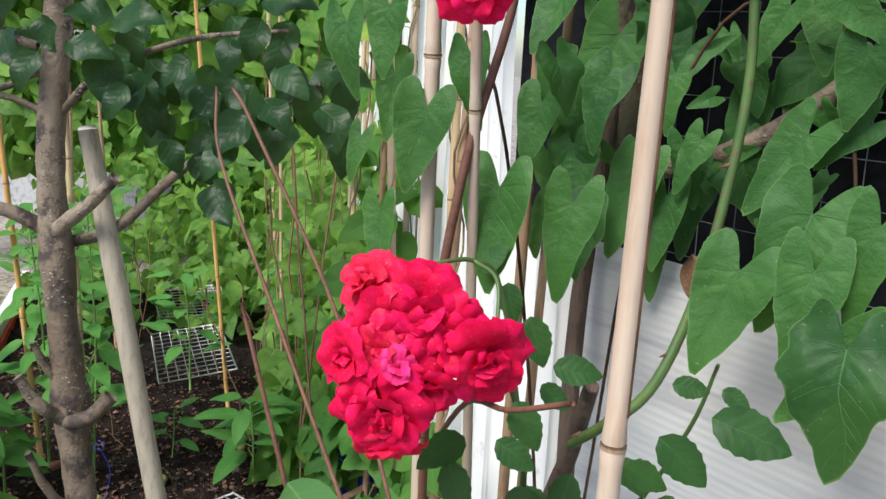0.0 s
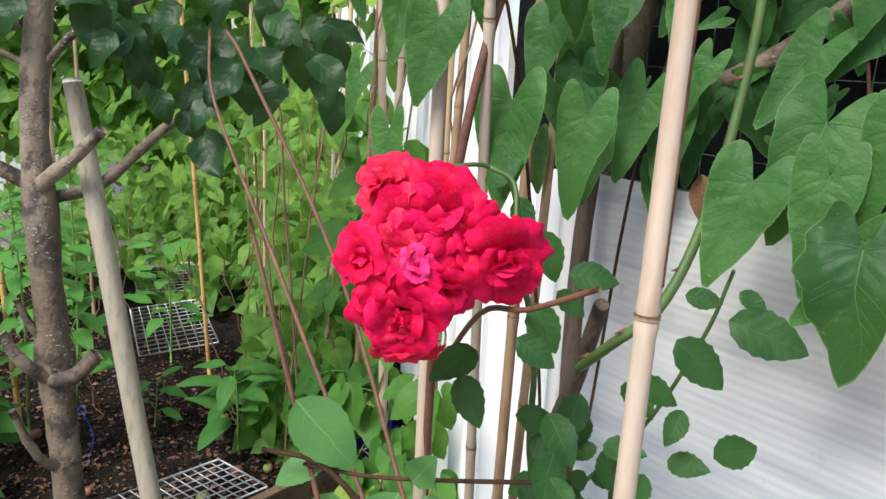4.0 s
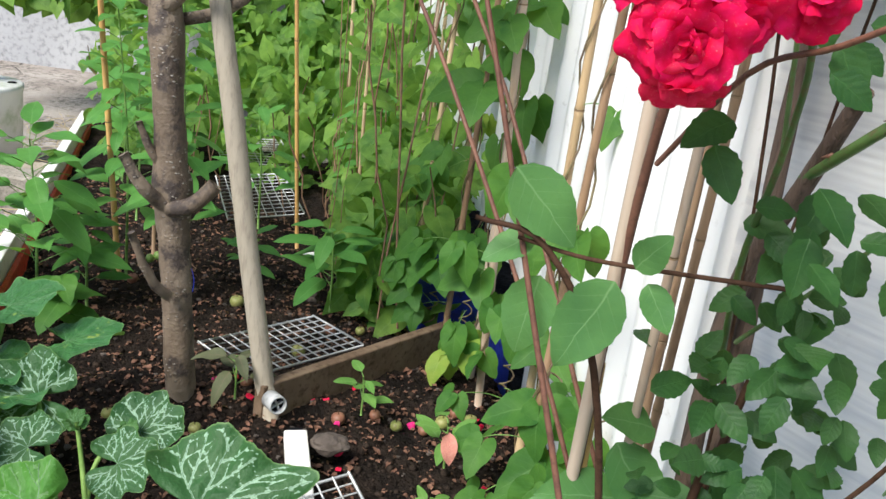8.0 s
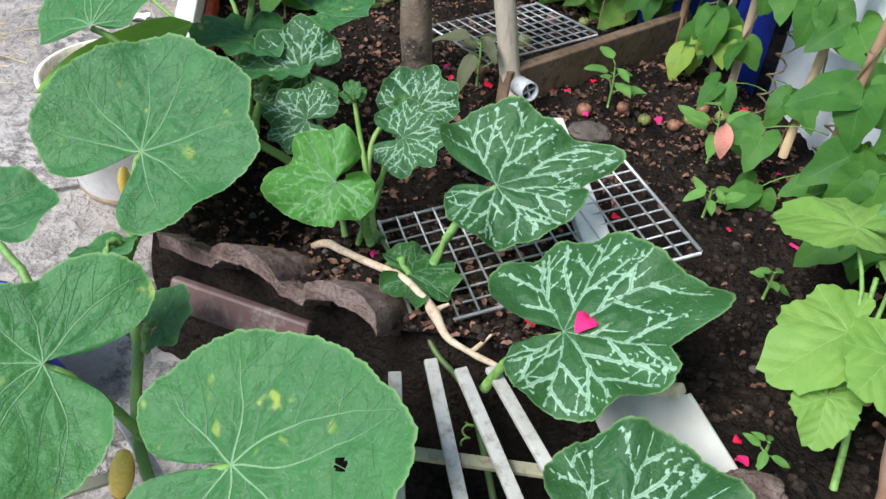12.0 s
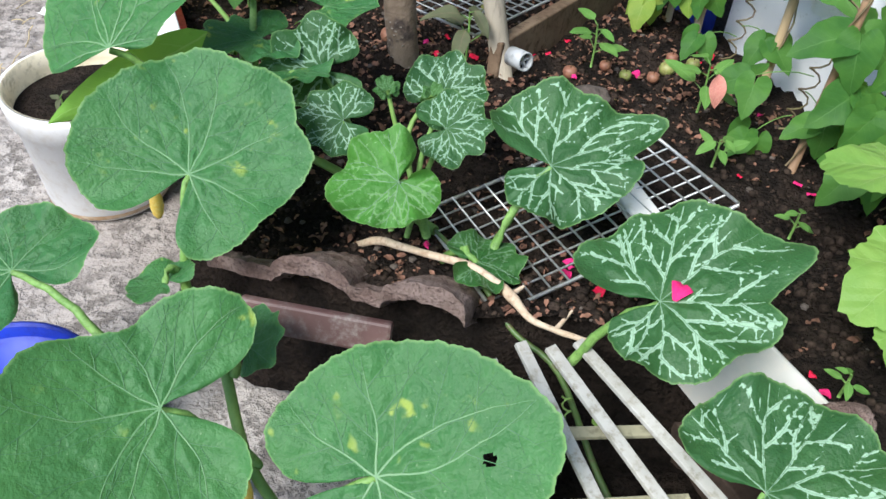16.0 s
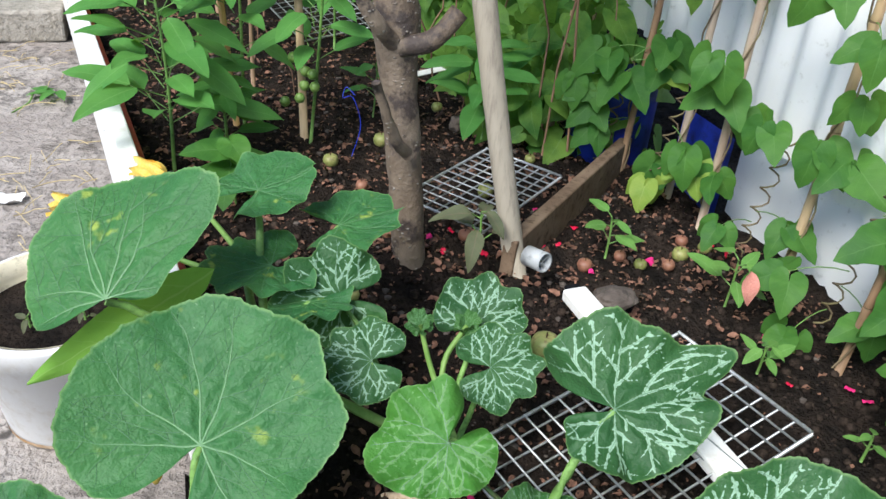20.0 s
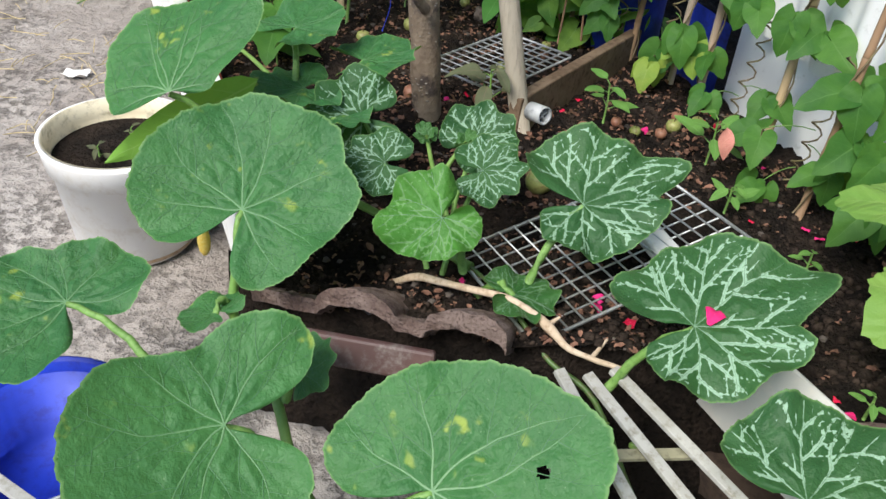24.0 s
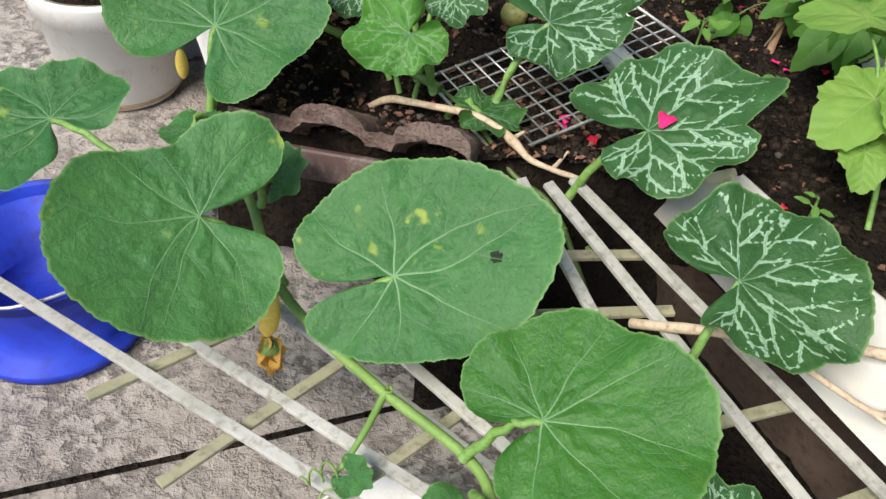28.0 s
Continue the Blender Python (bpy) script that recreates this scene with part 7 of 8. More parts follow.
for _at, _az, _s in (((-0.065, 0.400, 0.405), 40, 0.034), ((-0.063, 0.402, 0.403), 160, 0.026), ((-0.067, 0.398, 0.402), 280, 0.028), ((-0.118, 0.375, 0.425), 120, 0.034), ((-0.120, 0.373, 0.422), 230, 0.026), ((-0.116, 0.376, 0.423), 350, 0.022)):
    part("young_leaf", MARB2[0].blade, pumpkin, "small unfolding leaf", leaf_pose(_at, heading(_az, 40), (0, -0.3, 1), _s / 0.14))
stalk(pumpkin, [(-0.090, -0.146, 0.206), (-0.105, -0.185, 0.200), (-0.122, -0.215, 0.188), (-0.130, -0.225, 0.184)], 0.0040, 0.0028, M_VINE_G, "side_shoot", 8)


def tendril(owner, at, d, r, turns, length, thick=0.0011):
    at, d = Vector(at), Vector(d).normalized()
    a = d.orthogonal().normalized()
    b = d.cross(a)
    n = int(turns * 14)
    pts = [at + d * length * i / n + (a * math.cos(6.283 * turns * i / n) + b * math.sin(6.283 * turns * i / n)) * r * (1 - 0.5 * i / n) for i in range(n + 1)]
    part("tendril", Geo().tube(pts, thick, 5).mesh("tendril", M_VINE_G), owner)


tendril(pumpkin, (-0.132, -0.222, 0.186), (-0.6, -0.4, 0.1), 0.010, 2.5, 0.035, 0.0013)
tendril(pumpkin, (-0.128, -0.228, 0.184), (-0.35, -0.7, -0.2), 0.006, 1.6, 0.045, 0.0012)
tendril(pumpkin, (-0.086, -0.150, 0.215), (0.1, 0.1, 1), 0.005, 1.3, 0.006, 0.0012)
tendril(pumpkin, (0.10, 0.075, 0.252), (0.0, -1, -0.1), 0.006, 2.0, 0.03)
tendril(pumpkin, (0.232, -0.166, 0.205), (-0.6, -0.3, 0.1), 0.006, 2.2, 0.03)
part("shoot_leaf", PUMP[1].blade, pumpkin, m=leaf_pose((-0.118, -0.228, 0.186), (0.7, -0.3, -0.1), (0, -0.5, 1), 0.26))


def yellow_flower(owner, at, d, size, name="flower", mat=None, open_=0.35):
    """A closed squash flower: five long petals folded round each other."""
    at, d = Vector(at), Vector(d).normalized()
    base = leaf_pose(at, d.orthogonal(), d)
    fl = part(name, Geo().lathe([(0.002, 0.0), (0.010, 0.012), (0.012, 0.02)], 10).mesh(name, M_STEM), owner, "withered yellow squash flower" if mat else "yellow squash flower", base)
    for k in range(5):
        az = 72 * k
        part("petal", FLOWER_P[k % 2] if mat is None else FLOWER_W[k % 2], fl, m=base @ leaf_pose(heading(az) * size * 0.10, heading(az, 90 - 60 * open_), heading(az + 180, 15), size, 0.9))
    return fl


FLOWER_P = [long_leaf("squash_petal", M_YELLOW, 0.62, 9, -0.2, 0.25, 0.05, 0.5, s) for s in (1, 2)]
FLOWER_W = [long_leaf("withered_petal", M_WITHER, 0.56, 12, -0.16, 0.6, 0.16, 0.5, s) for s in (1, 2)]
yellow_flower(pumpkin, (-0.535, 0.640, 0.385), (-0.8, -0.2, 0.35), 0.060)
yellow_flower(pumpkin, (-0.475, 0.770, 0.370), (-0.75, 0.1, 0.25), 0.055)
stalk(pumpkin, [(-0.33, 0.50, 0.39), (-0.42, 0.56, 0.375), (-0.535, 0.640, 0.385)], 0.004, 0.003, M_VINE_G, "flower_stalk")
stalk(pumpkin, [(-0.33, 0.53, 0.40), (-0.40, 0.66, 0.38), (-0.475, 0.770, 0.370)], 0.004, 0.003, M_VINE_G, "flower_stalk")
yellow_flower(pumpkin, (-0.228, -0.052, 0.172), (0.15, -0.25, -1), 0.050, "withered_flower", M_WITHER, -0.10)


def young_fruit(owner, at, d, size, mat):
    at, d = Vector(at), Vector(d).normalized()
    prof = [(0.001, 0.0), (0.30, 0.08), (0.46, 0.32), (0.50, 0.55), (0.40, 0.82), (0.15, 0.98), (0.001, 1.0)]
    part("young_fruit", Geo().lathe([(r * (0.42 if mat is M_YELLOW else 0.62), z) for r, z in prof], 14).mesh("young_fruit", mat), owner, "small unripe yellow squash" if mat is M_YELLOW else "small round green squash", leaf_pose(at, d.orthogonal(), d, size))


young_fruit(pumpkin, (-0.222, -0.034, 0.226), (-0.1, -0.3, -1), 0.060, M_YELLOW)
young_fruit(pumpkin, (-0.389, 0.292, 0.318), (0.05, -0.25, -1), 0.040, M_YELLOW)
young_fruit(pumpkin, (0.128, 0.055, 0.238), (0.8, -0.4, -0.1), 0.018, M_GREENF)
young_fruit(pumpkin, (-0.300, 0.45, 0.375), (0.2, -0.4, -0.4), 0.034, M_GREENF)
# a torn hole's dark rim and a petal lying on the leaves
fallen = thing("fallen_petal", (0.180, 0.099, 0.390), "bright pink rose petal lying on a pumpkin leaf", "petal")
part("blade", PETALS_P[0], fallen, m=leaf_pose((0.183, 0.085, 0.391), (0.6, 1, 0.05), (0.0, -0.2, 1), 0.026, 0.75))

# ---- white strip under the mesh, plant label, stump, string ----
strip = thing("white_strip", (0.15, 0.42, 0.29), "long white plastic strip lying under the wire mesh", "plastic strip")
part("profile", beam((0.108, 0.612, 0.300), (0.215, 0.262, 0.318), 0.036, 0.018, M_WHITE, "profile", 0.003), strip)
part("end_slot", beam((0.106, 0.6215, 0.302), (0.108, 0.6135, 0.302), 0.022, 0.010, M_DARK, "end_slot", 0.001), strip, "dark open end")
tag = thing("plant_label", (-0.06, 1.55, 0.25), "blank white plastic plant label lying on the soil", "plant label")
part("blade", beam((-0.105, 1.515, 0.252), (-0.030, 1.585, 0.246), 0.026, 0.002, M_WHITE, "blade", 0.0008), tag)
stump = thing("pruned_stump", (0.415, -0.09, 0.33), "short dry pruned stump with snags", "stump")
part("snag", bark_tube(smooth_path([(0.420, -0.095, 0.32), (0.412, -0.070, 0.40), (0.400, -0.040, 0.495)], 5), [0.0085, 0.0082, 0.008, 0.0078, 0.0076, 0.0074, 0.0072, 0.007, 0.007, 0.0072, 0.0078], 12, 0.06).mesh("snag", M_DRYB), stump)
part("snag", bark_tube([(0.425, -0.10, 0.325), (0.455, -0.115, 0.345), (0.475, -0.10, 0.365)], [0.006, 0.005, 0.004], 10, 0.05).mesh("snag", M_DRYB), stump)
part("snag", bark_tube([(0.415, -0.10, 0.325), (0.395, -0.115, 0.35), (0.392, -0.112, 0.360)], [0.006, 0.005, 0.004], 10, 0.05).mesh("snag", M_DRYB), stump)
twine = thing("blue_string", (-0.23, 1.02, 0.3), "frayed blue string hanging by the tree", "string")
part("strand", Geo().tube(smooth_path([(-0.215, 1.00, 0.415), (-0.230, 1.01, 0.425), (-0.235, 1.0, 0.41), (-0.218, 0.99, 0.415), (-0.205, 1.0, 0.36), (-0.220, 1.0, 0.30)], 6), 0.0007, 5).mesh("strand", M_BLUE), twine)

# ---- buckets under the trellis and the blue drum by the fence ----
tub2 = thing("white_bucket", (-0.075, -0.27, 0.0), "white plastic bucket standing under the trellis", "bucket")
part("bucket", Geo().lathe([(0.0, 0.004), (0.075, 0.0), (0.080, 0.006), (0.094, 0.080), (0.099, 0.082), (0.100, 0.092), (0.095, 0.093), (0.090, 0.07), (0.075, 0.02), (0.0, 0.018)], 40, (-0.075, -0.27, 0.002)).mesh("bucket", M_WHITE), tub2)
drum = thing("blue_drum", (0.295, 1.23, 0.21), "blue plastic drum behind the bean leaves", "drum")
part("body", Geo().lathe([(0.0, 0.0), (0.080, 0.0), (0.085, 0.02), (0.085, 0.14), (0.089, 0.15), (0.085, 0.16), (0.075, 0.22), (0.0, 0.225)], 32, (0.295, 1.23, 0.21)).mesh("body", M_BLUE_D), drum)
part("sheet", corrugated((0.395, 1.10, 0), (0.442, 0.965, 0), 0.22, 0.38, 0.5, 0.006).mesh("sheet", M_BLUE_D), drum, "sagging blue plastic sheet")

# ---- small plants ----
def upright_plant(name, base, height, count, size, meshes, seed, label, category, group="", mat=None, spread=0.35, droop=(-25, 35)):
    r = random.Random(seed)
    base = Vector(base)
    t = thing(name, base, label, category, group)
    top = base + Vector((r.uniform(-0.06, 0.06) * height, r.uniform(-0.06, 0.06) * height, height))
    stalk(t, [base - Vector((0, 0, 0.01)), base.lerp(top, 0.5) + Vector((0.02 * height, 0, 0)), top], 0.0035 if height > 0.15 else 0.0020, 0.0014, mat)
    for k in range(count):
        s = 0.25 + 0.75 * k / max(1, count - 1)
        p = base.lerp(top, s)
        az = 137.5 * k + r.uniform(-25, 25)
        q = p + heading(az, 30) * size * spread * (1.2 - 0.6 * s)
        part("leaf_stalk", Geo().tube([p, q], 0.0010, 4).mesh("leaf_stalk", M_STEM), t)
        part("leaf", meshes[r.randrange(len(meshes))], t, m=leaf_pose(q, heading(az, r.uniform(*droop)), (0, -0.25, 1), size * r.uniform(0.75, 1.1) * (1.1 - 0.3 * s)))
    return t


upright_plant("pepper_plant", (0.032, 1.21, 0.25), 0.18, 18, 0.110, PEPPER_L, 1, "young pepper plant with glossy broad leaves", "pepper plant", "young plants")
upright_plant("pepper_plant", (-0.19, 1.30, 0.25), 0.11, 9, 0.07, PEPPER_L, 2, "small pepper plant with green leaves", "pepper plant", "young plants")
upright_plant("seedling", (0.189, 0.754, 0.275), 0.065, 7, 0.050, OVAL_S, 3, "small leafy green seedling", "seedling", "seedlings in the soil")
upright_plant("seedling", (0.345, 0.640, 0.272), 0.075, 7, 0.058, OVAL_S, 4, "small leafy green seedling", "seedling", "seedlings in the soil")
upright_plant("seedling", (0.334, 0.484, 0.280), 0.035, 6, 0.038, OVAL_S, 5, "small leafy green seedling", "seedling", "seedlings in the soil")
upright_plant("seedling", (0.40, 0.33, 0.285), 0.03, 5, 0.028, OVAL_S, 6, "tiny green weed seedling", "seedling", "seedlings in the soil")
upright_plant("seedling", (0.46, 0.00, 0.30), 0.03, 5, 0.022, OVAL_S, 7, "tiny green weed seedling", "seedling", "seedlings in the soil")
upright_plant("seedling", (0.50, -0.06, 0.30), 0.03, 6, 0.020, OVAL_S, 8, "tiny green weed seedling", "seedling", "seedlings in the soil")
upright_plant("seedling", (0.37, 0.06, 0.305), 0.025, 5, 0.020, OVAL_S, 9, "tiny green weed seedling", "seedling", "seedlings in the soil")
upright_plant("seedling", (0.52, 0.05, 0.30), 0.03, 6, 0.024, OVAL_S, 10, "tiny green weed seedling", "seedling", "seedlings in the soil")
upright_plant("wilting_seedling", (-0.02, 0.705, 0.30), 0.07, 6, 0.065, WILT, 11, "wilting purplish leafy seedling by the stake", "seedling")
upright_plant("balsam_plant", (-0.525, 0.98, 0.27), 0.34, 36, 0.115, PEPPER_L, 12, "tall leafy plant with a thick pale stem by the edge board", "leafy plant", spread=0.6)
upright_plant("leafy_weed", (-0.44, 1.02, 0.27), 0.18, 18, 0.070, PEPPER_L, 13, "branching green weed in the bed", "weed")
upright_plant("leafy_weed", (-0.40, 0.86, 0.28), 0.10, 6, 0.07, BEAN, 14, "grey-green seedling with round leaves", "weed")
upright_plant("tomato_plant", (-0.305, 1.13, 0.26), 0.65, 44, 0.085, PEPPER_L, 15, "tomato plant tied to a cane with green fruit", "tomato plant", spread=0.5)
upright_plant("tomato_plant", (-0.440, 1.20, 0.26), 0.60, 40, 0.080, PEPPER_L, 16, "slim tomato plant on a cane", "tomato plant", spread=0.5)
upright_plant("leafy_plant", (-0.62, 1.65, 0.24), 0.45, 24, 0.10, PEPPER_L, 17, "tall green leafy plant at the back", "leafy plant", spread=0.6)
upright_plant("leafy_plant", (-0.30, 1.75, 0.23), 0.35, 20, 0.09, PEPPER_L, 18, "tall green leafy plant at the back", "leafy plant", spread=0.6)
upright_plant("leafy_plant", (-0.02, 1.85, 0.22), 0.40, 22, 0.09, PEPPER_L, 19, "tall green leafy plant at the back", "leafy plant", spread=0.6)
upright_plant("leafy_plant", (-0.85, 2.05, 0.22), 0.40, 22, 0.11, PEPPER_L, 20, "tall green leafy plant at the back", "leafy plant", spread=0.6)
_t = thing("tomato_truss", (-0.318, 1.11, 0.36), "cluster of small green tomatoes by a cane", "tomatoes")
for _k in range(8):
    part("tomato", Geo().lathe([(0.001, -0.010), (0.007, -0.007), (0.010, 0.0), (0.007, 0.007), (0.001, 0.010)], 12, (-0.320 + rng.uniform(-0.03, 0.03), 1.10 + rng.uniform(-0.02, 0.02), 0.40 + rng.uniform(-0.06, 0.06))).mesh("tomato", M_GREENF), _t)
pink = thing("pink_leaf", (0.35, 0.60, 0.30), "faded pink dying leaf hanging from a seedling", "leaf")
part("blade", long_leaf("pink_blade", M_PINK, 0.50, 9, 0.1, 0.2, 0.03, 0.5, 4), pink, m=leaf_pose((0.346, 0.602, 0.352), (0.15, -0.25, -1), (0.1, -0.9, 0.3), 0.055))

for _x, _y, _h in ((-0.66, 0.64, 0.022), (-0.625, 0.70, 0.028), (-0.59, 0.66, 0.02)):
    upright_plant("seedling", (_x, _y, 0.188), _h, 4, 0.022, WILT, int(_x * -100), "tiny withered seedling in the white bucket", "seedling", "seedlings in the bucket")

# cucumber in the corner
cuke = thing("cucumber_plant", (0.434, 0.049, 0.31), "young cucumber plant with light yellow-green lobed leaves", "cucumber plant")
stalk(cuke, [(0.434, 0.049, 0.30), (0.430, 0.075, 0.36), (0.425, 0.12, 0.41), (0.435, 0.17, 0.45)], 0.0036, 0.0024)
for _at, _az, _up, _s in (((0.412, 0.118, 0.425), 215, -15, 0.080), ((0.440, 0.085, 0.437), -75, -25, 0.068), ((0.458, 0.190, 0.455), 15, -10, 0.066), ((0.418, 0.215, 0.470), 150, -10, 0.078), ((0.470, 0.140, 0.450), -40, -15, 0.055), ((0.40, 0.07, 0.39), -100, -30, 0.045)):
    pumpkin_leaf(cuke, CUKE[rng.randrange(2)], _at, _az, _up, 0, _s, (0.428, 0.11, 0.40), 1.05, 0.01, 0.0022)
for _a, _b, _r0 in (((0.46, 0.02, 0.30), (0.60, 0.16, 0.72), 0.0050), ((0.52, 0.06, 0.30), (0.42, 0.02, 0.42), 0.0040), ((0.49, 0.08, 0.30), (0.56, 0.10, 0.66), 0.0055)):
    stalk(bush, [_a, Vector(_a).lerp(Vector(_b), 0.5) + Vector((0.01, 0, 0)), _b], _r0, _r0 * 0.7, M_BROWN)

# ---- litter on the soil ----
def on_soil(x, y, up=0.0):
    return Vector((x, y, soil_height(x, y) + up))


M_APPLES = [M_WINDFALL_G, M_WINDFALL_R]
_r = random.Random(31)
_fruit = [(0.056, 0.515), (0.213, 0.757), (0.251, 0.763), (0.153, 0.735), (0.330, 0.805), (0.30, 0.77), (-0.06, 0.63), (-0.03, 0.80), (0.02, 0.98), (-0.20, 0.95), (-0.26, 1.04), (0.06, 1.09), (0.12, 1.12), (-0.42, 1.19), (-0.05, 1.40), (0.02, 1.43), (-0.17, 1.17), (0.18, 1.20), (-0.20, 0.62), (-0.15, 0.80), (0.38, 0.83), (0.35, 0.86)]
for _i, (_x, _y) in enumerate(_fruit):
    _s = 0.021 if _i == 0 else _r.uniform(0.010, 0.016)
    _t = thing("windfall_apple", on_soil(_x, _y), "green windfall apple on the soil" if _i % 2 == 0 else "small brownish red windfall apple on the soil", "apple", "windfall apples")
    part("flesh", Geo().lathe([(0.0005, -0.80 * _s), (0.5 * _s, -0.86 * _s), (0.9 * _s, -0.4 * _s), (_s, 0.08 * _s), (0.85 * _s, 0.58 * _s), (0.4 * _s, 0.84 * _s), (0.0005, 0.70 * _s)], 16, on_soil(_x, _y, 0.75 * _s)).mesh("flesh", M_APPLES[_i % 2]), _t)
    part("stalk", Geo().tube([on_soil(_x, _y, 1.42 * _s), on_soil(_x, _y, 1.9 * _s)], 0.0008, 5).mesh("stalk", M_BROWN), _t)
for _k in range(44):
    while True:
        x, y = _r.uniform(-0.15, 0.62), _r.uniform(-0.15, 0.95)
        if in_bed(x, y) and y > front_y(x) + 0.03 and x < fence_x(y) - 0.03:
            break
    _t = thing("fallen_petal", on_soil(x, y), "crimson rose petal fallen on the soil", "petal", "fallen rose petals")
    part("blade", (PETALS_P if _k % 3 == 0 else PETALS_W)[_k % 2], _t, m=leaf_pose(on_soil(x, y, 0.005), (_r.uniform(-1, 1), _r.uniform(-1, 1), _r.uniform(-0.2, 0.3)), (_r.uniform(-0.3, 0.3), _r.uniform(-0.3, 0.3), 1), _r.uniform(0.009, 0.016)))
DEADL = [long_leaf("dead_litter", M_DEADJ, 0.6, 5, 0.3, 0.4, 0.1, 0.3, s) for s in range(3)]
litter, stones = [], Geo()
for _k in range(12000):
    y = 0.1 + 1.9 * _r.random() ** 1.3 if _r.random() < 0.85 else _r.uniform(-0.5, 0.3)
    x = _r.uniform(board_x(max(y, 0.3)), fence_x(max(y, 0.0)))
    if not in_bed(x, y) or (y < 0.45 and _k % 2) or (x > 0.22 and y < 0.62 and _k % 5):
        continue
    if _k % 7:
        litter.append((_k, leaf_pose(on_soil(x, y, 0.004), (_r.uniform(-1, 1), _r.uniform(-1, 1), _r.uniform(-0.2, 0.3)), (_r.uniform(-0.5, 0.5), _r.uniform(-0.5, 0.5), 1), 0.004 + 0.014 * _r.random() ** 2)))
    else:
        s = 0.0015 + 0.005 * _r.random() ** 2
        c = on_soil(x, y, 0.3 * s)
        v = [c + Vector((math.cos(w) * s * _r.uniform(0.7, 1.2), math.sin(w) * s * _r.uniform(0.6, 1.1), h * s)) for h in (-0.3, 0.35) for w in (0.2, 1.4, 2.5, 3.6, 4.9)]
        v.append(c + Vector((0, 0, 0.6 * s)))
        stones.add(v, [(i, (i + 1) % 5, 5 + (i + 1) % 5, 5 + i) for i in range(5)] + [(5 + i, 5 + (i + 1) % 5, 10) for i in range(5)])
ob = new("leaf_litter", joined(DEADL, litter, M_DEADJ, "leaf_litter"))
tagged(ob, "brown dead leaf litter scattered over the soil", "leaf litter", kind="stuff")
clods = Geo()
for _k in range(11000):
    y = 0.12 + 1.5 * _r.random() ** 1.7 if _r.random() < 0.8 else _r.uniform(-0.45, 0.3)
    x = _r.uniform(board_x(max(y, 0.3)), fence_x(max(y, 0.0)))
    if not in_bed(x, y):
        continue
    s = 0.0016 + 0.007 * _r.random() ** 4
    c = on_soil(x, y, 0.25 * s)
    v = [c + Vector((math.cos(w) * s * _r.uniform(0.7, 1.2), math.sin(w) * s * _r.uniform(0.6, 1.1), h * s)) for h in (-0.4, 0.35) for w in (0.2, 1.4, 2.5, 3.6, 4.9)]
    v.append(c + Vector((0, 0, 0.75 * s)))
    clods.add(v, [(i, (i + 1) % 5, 5 + (i + 1) % 5, 5 + i) for i in range(5)] + [(5 + i, 5 + (i + 1) % 5, 10) for i in range(5)])
ob = new("soil_clods", clods.mesh("soil_clods", M_CLOD))
tagged(ob, "dark brown crumbs and clods of loose soil", "soil", kind="stuff")
ob = new("pebbles", stones.mesh("pebbles", M_PEBBLE, False))
tagged(ob, "small grey and brown pebbles and clods in the soil", "pebbles", kind="stuff")
for _at, _s, _lab in (((0.165, 0.600, 0.30), (0.05, 0.035, 0.025), "rough grey-brown piece of old wood on the soil"), ((-0.015, 1.24, 0.26), (0.03, 0.03, 0.03), "rough grey lump of stone on the soil"), ((0.36, 0.02, 0.31), (0.045, 0.035, 0.02), "flat dark slate stone on the soil")):
    _t = thing("rock", _at, _lab, "stone")
    bm = bmesh.new()
    bmesh.ops.create_icosphere(bm, subdivisions=3, radius=1.0)
    for v in bm.verts:
        q = v.co.copy()
        v.co = Vector((q.x * _s[0], q.y * _s[1], q.z * _s[2])) * 0.6 * (1 + 0.35 * noise.noise(q * 1.7 + Vector(_at) * 9)) + Vector(_at)
    bm.verts.index_update()
    part("stone", Geo().add([v.co.copy() for v in bm.verts], [[v.index for v in f.verts] for f in bm.faces]).mesh("stone", M_PEBBLE if _at[1] > 0.1 else M_TILE, False), _t)
    bm.free()

# ---- the yard ----
tank = thing("upturned_tub", (-1.72, 2.60, 0.0), "dirty white upturned tub with green algae stains", "tub")
part("body", Geo().lathe([(0.165, 0.03), (0.172, 0.032), (0.185, 0.33), (0.190, 0.335), (0.190, 0.350), (0.180, 0.356), (0.0, 0.358)], 40, (-1.72, 2.60, 0.0)).mesh("body", M_ALGAE), tank)
part("skirt", Geo().lathe([(0.160, 0.0), (0.168, 0.002), (0.166, 0.032), (0.150, 0.034)], 40, (-1.72, 2.60, 0.002)).mesh("skirt", M_DARK), tank, "dark base ring")
part("slot", Geo().lathe([(0.0, 0.0), (0.018, 0.0), (0.018, 0.001), (0.0, 0.0015)], 16, (-1.585, 2.66, 0.3585)).mesh("slot", M_DARK), tank, "dark hole in the top")
brk = thing("metal_bracket", (-1.74, 2.61, 0.358), "grey metal box standing on the tub", "metal box")
part("box", Geo().box((0.085, 0.04, 0.30), pose(-1.745, 2.61, 0.512), 0.004).mesh("box", M_PIPE, False), brk)
part("bolt", Geo().lathe([(0.0, 0.0), (0.008, 0.0), (0.008, 0.006), (0.0, 0.006)], 10).mesh("bolt", M_DARK), brk, "dark bolt", pose(-1.74, 2.589, 0.43, 90))
post = thing("wooden_post", (-1.57, 2.107, 0.0), "square raw wooden post in the yard", "post")
part("timber", Geo().box((0.024, 0.024, 1.10), pose(-1.571, 2.107, 0.55, 0.5, -1.5, 20), 0.002).mesh("timber", M_TIMBER, False), post)
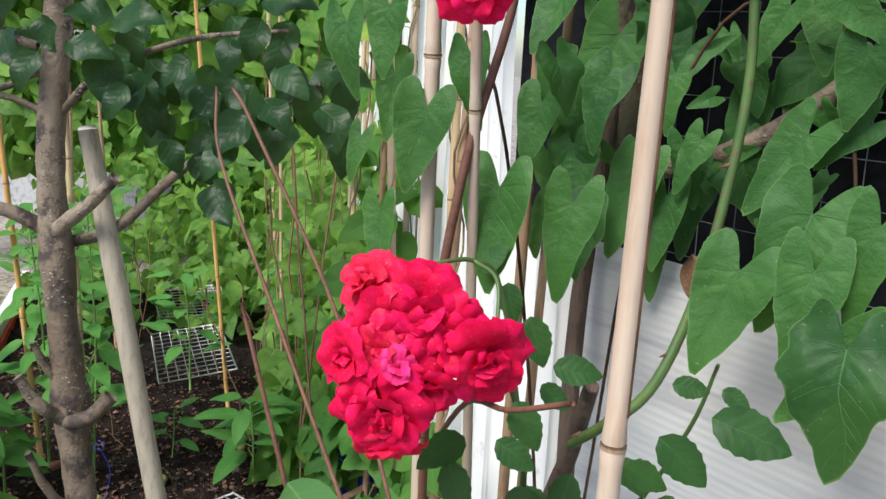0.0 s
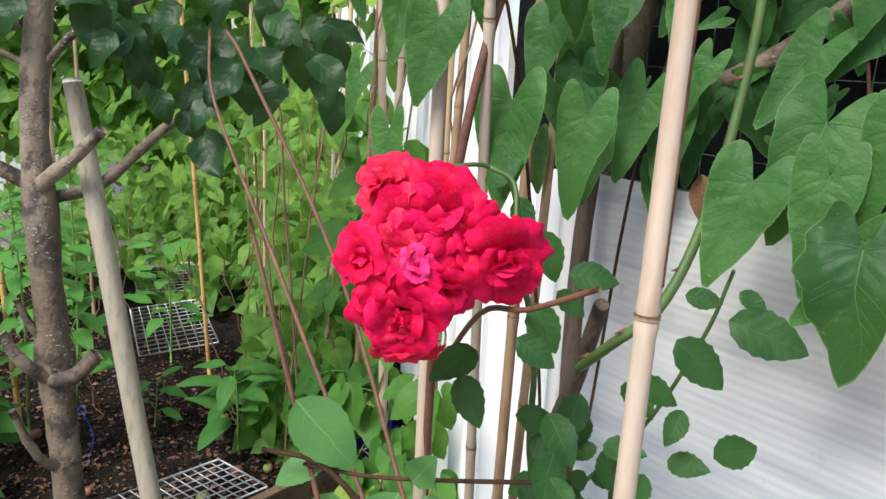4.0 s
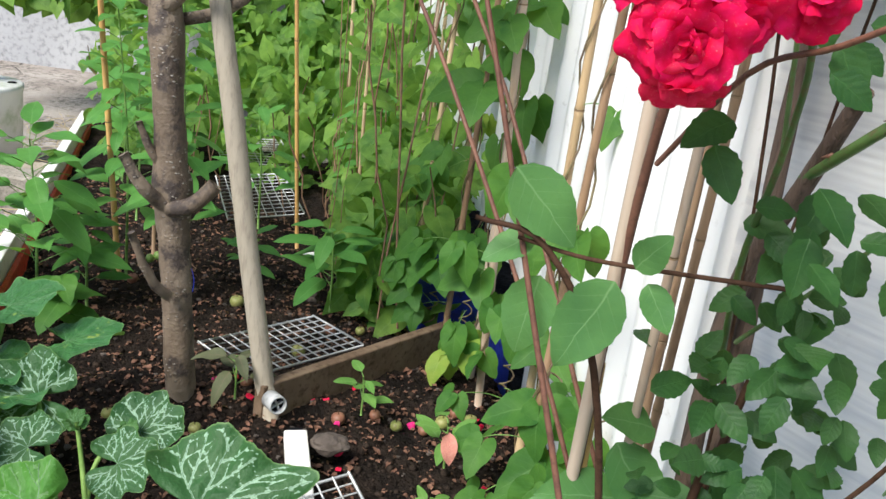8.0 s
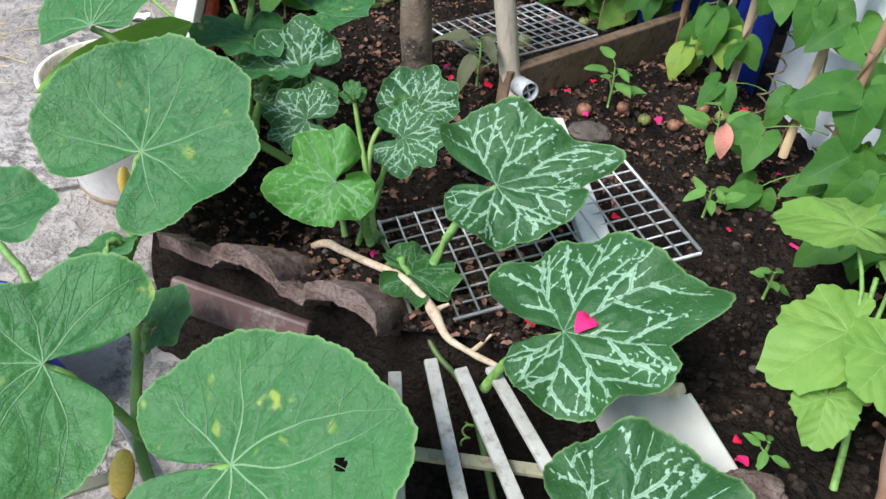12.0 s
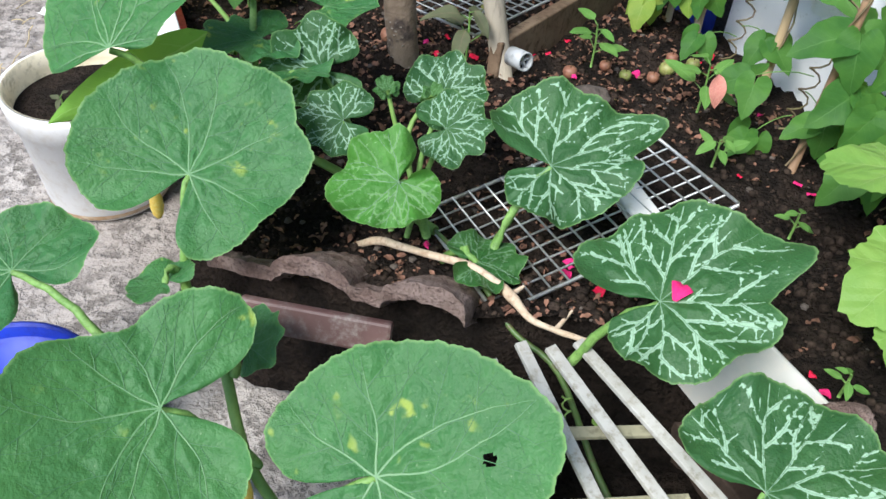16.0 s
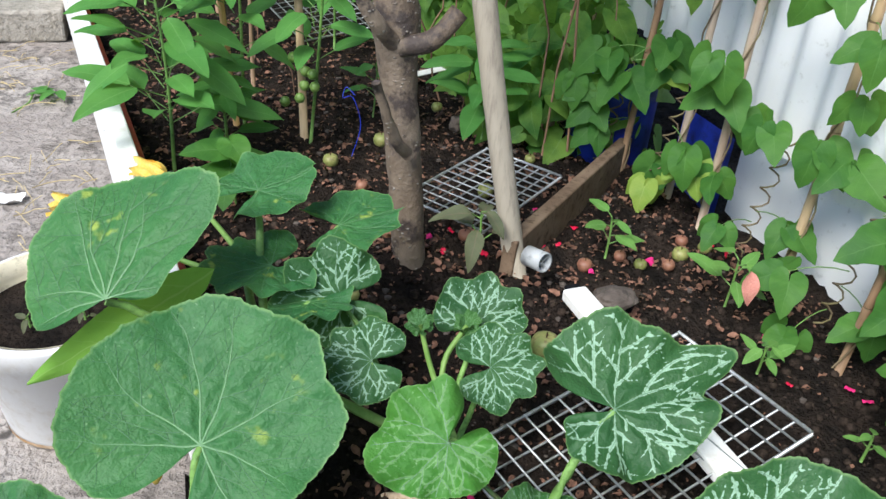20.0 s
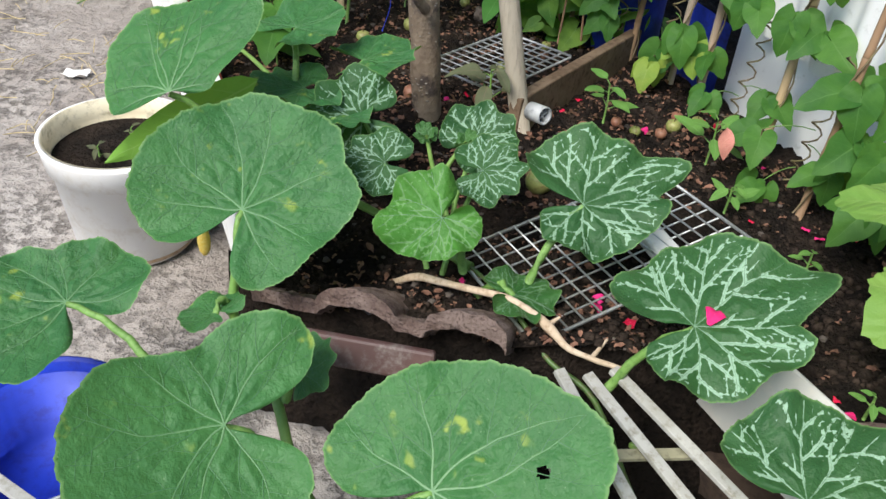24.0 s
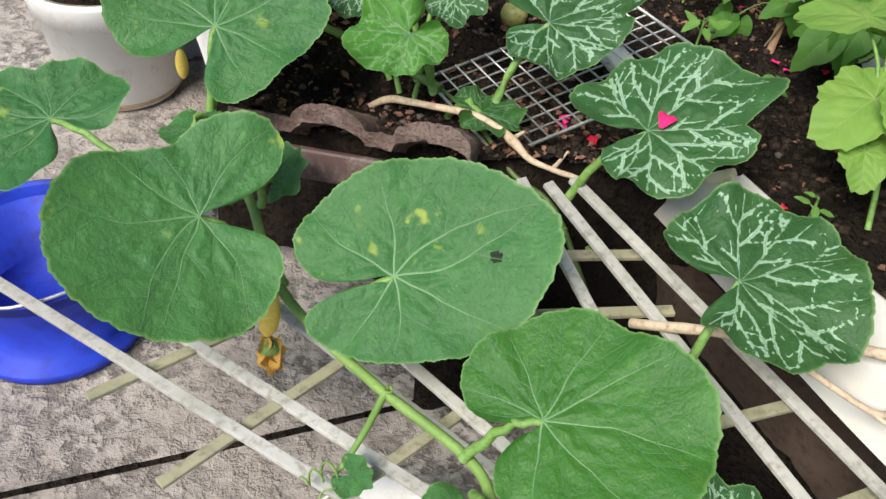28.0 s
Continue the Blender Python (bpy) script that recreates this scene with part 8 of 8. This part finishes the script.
cart = thing("garden_cart", (-1.60, 1.95, 0.0), "green plastic garden cart with black wheels", "garden cart")
whl = part("wheel", Geo().lathe([(0.045, -0.018), (0.075, -0.022), (0.088, -0.012), (0.088, 0.012), (0.075, 0.022), (0.045, 0.018)], 28).mesh("wheel", M_DARK), cart, "black plastic wheel", pose(-1.515, 1.80, 0.088, 90, 0, 12))
part("hub", Geo().lathe([(0.0, -0.020), (0.040, -0.020), (0.047, -0.010), (0.047, 0.010), (0.040, 0.020), (0.0, 0.020)], 24).mesh("hub", M_YELLOWP), whl, "yellow wheel hub", pose(-1.515, 1.80, 0.088, 90, 0, 12))
part("tray", Geo().box((0.40, 0.26, 0.10), pose(-1.74, 1.96, 0.20, 0, 0, 12), 0.015).mesh("tray", M_GREENP, False), cart)
part("chassis", Geo().box((0.40, 0.24, 0.035), pose(-1.74, 1.96, 0.115, 0, 0, 12), 0.006).mesh("chassis", M_DARK, False), cart)
sack = thing("blue_sack", (-1.86, 2.28, 0.0), "crumpled blue bag behind the post", "bag")
part("cloth", Geo().lathe([(0.0, 0.0), (0.11, 0.0), (0.13, 0.05), (0.11, 0.16), (0.05, 0.24), (0.0, 0.25)], 18, (-1.93, 2.36, 0.0), 0.08).mesh("cloth", M_BLUE), sack)
wall = new("wall_back", Geo().box((4.6, 0.15, 1.6), pose(-3.4, 5.2, 0.75)).mesh("wall_back", M_RENDER, False))
tagged(wall, "pale rendered wall at the end of the yard", "wall", kind="structure")
kerb = new("kerb", Geo().box((0.62, 0.14, 0.10), pose(-1.50, 2.30, 0.05, 0, 0, 12), 0.008).mesh("kerb", M_PAVE2, False))
tagged(kerb, "rough stone kerb beside the bed", "kerb", kind="structure")
kb = thing("grey_plank", (-1.45, 2.42, 0.1), "grey weathered plank lying on the kerb", "plank")
part("board", Geo().box((0.55, 0.10, 0.06), pose(-1.46, 2.42, 0.07, 0, 0, 12), 0.004).mesh("board", M_STAKE, False), kb)

_r = random.Random(41)
straw = Geo()
for _k in range(520):
    if _k < 300:
        x, y = -1.42 + _r.gauss(0, 0.16), 2.85 + _r.gauss(0, 0.16)
        z = 0.05 + 0.16 * max(0, 1 - ((x + 1.42) ** 2 + (y - 2.85) ** 2) / 0.10) * _r.random()
        up = _r.uniform(-0.3, 0.4)
    else:
        x, y = _r.uniform(-1.6, -0.85), _r.uniform(0.9, 2.2)
        if x > board_x(y) - 0.04:
            continue
        z, up = 0.008, 0.02
    a = _r.uniform(0, 360)
    n = _r.uniform(0.03, 0.10)
    p = Vector((x, y, z))
    straw.tube(bend(p, p + Vector((math.cos(a) * n, math.sin(a) * n, up * n)), -0.004, 3, 0.003, r=_r), 0.0011, 4)
ob = new("straw", straw.mesh("straw", M_STRAW))
tagged(ob, "dry yellow straw heaped and strewn over the yard", "straw", kind="stuff")
weed = thing("pulled_weed", (-1.13, 1.86, 0.01), "wilted pulled green weed lying on the concrete", "weed")
for _k in range(7):
    part("leaf", PEPPER_L[_k % 2], weed, m=leaf_pose((-1.13 + 0.012 * _k, 1.86, 0.012 + 0.002 * _k), heading(50 * _k, 8), (0, 0, 1), 0.06))
stalk(weed, [(-1.13, 1.86, 0.01), (-1.12, 1.80, 0.01), (-1.14, 1.74, 0.008)], 0.003, 0.002)
paper = thing("crumpled_paper", (-0.98, 1.30, 0.005), "small crumpled scrap of pale paper", "paper")
part("scrap", grid_mesh("scrap", M_WHITE, -1.01, -0.95, 1.28, 1.32, 0.01, lambda x, y: 0.012 + 0.012 * noise.noise(Vector((x * 60, y * 60, 2)))), paper)

# the joint where two slabs of the yard meet
_j = Geo()
for _k in range(24):
    _p = Vector((-0.62, -0.205, 0)).lerp(Vector((-0.05, -0.005, 0)), _k / 24)
    _q = Vector((-0.62, -0.205, 0)).lerp(Vector((-0.05, -0.005, 0)), (_k + 1) / 24)
    _w = 0.004 + 0.005 * abs(noise.noise(_p * 30))
    _j.tube([(_p.x, _p.y, pave_height(_p.x, _p.y)), (_q.x, _q.y, pave_height(_q.x, _q.y))], _w, 6)
joint = new("trim", _j.mesh("trim", M_SOIL))
tagged(joint, "dirt-filled joint between two concrete slabs", "joint", kind="structure")
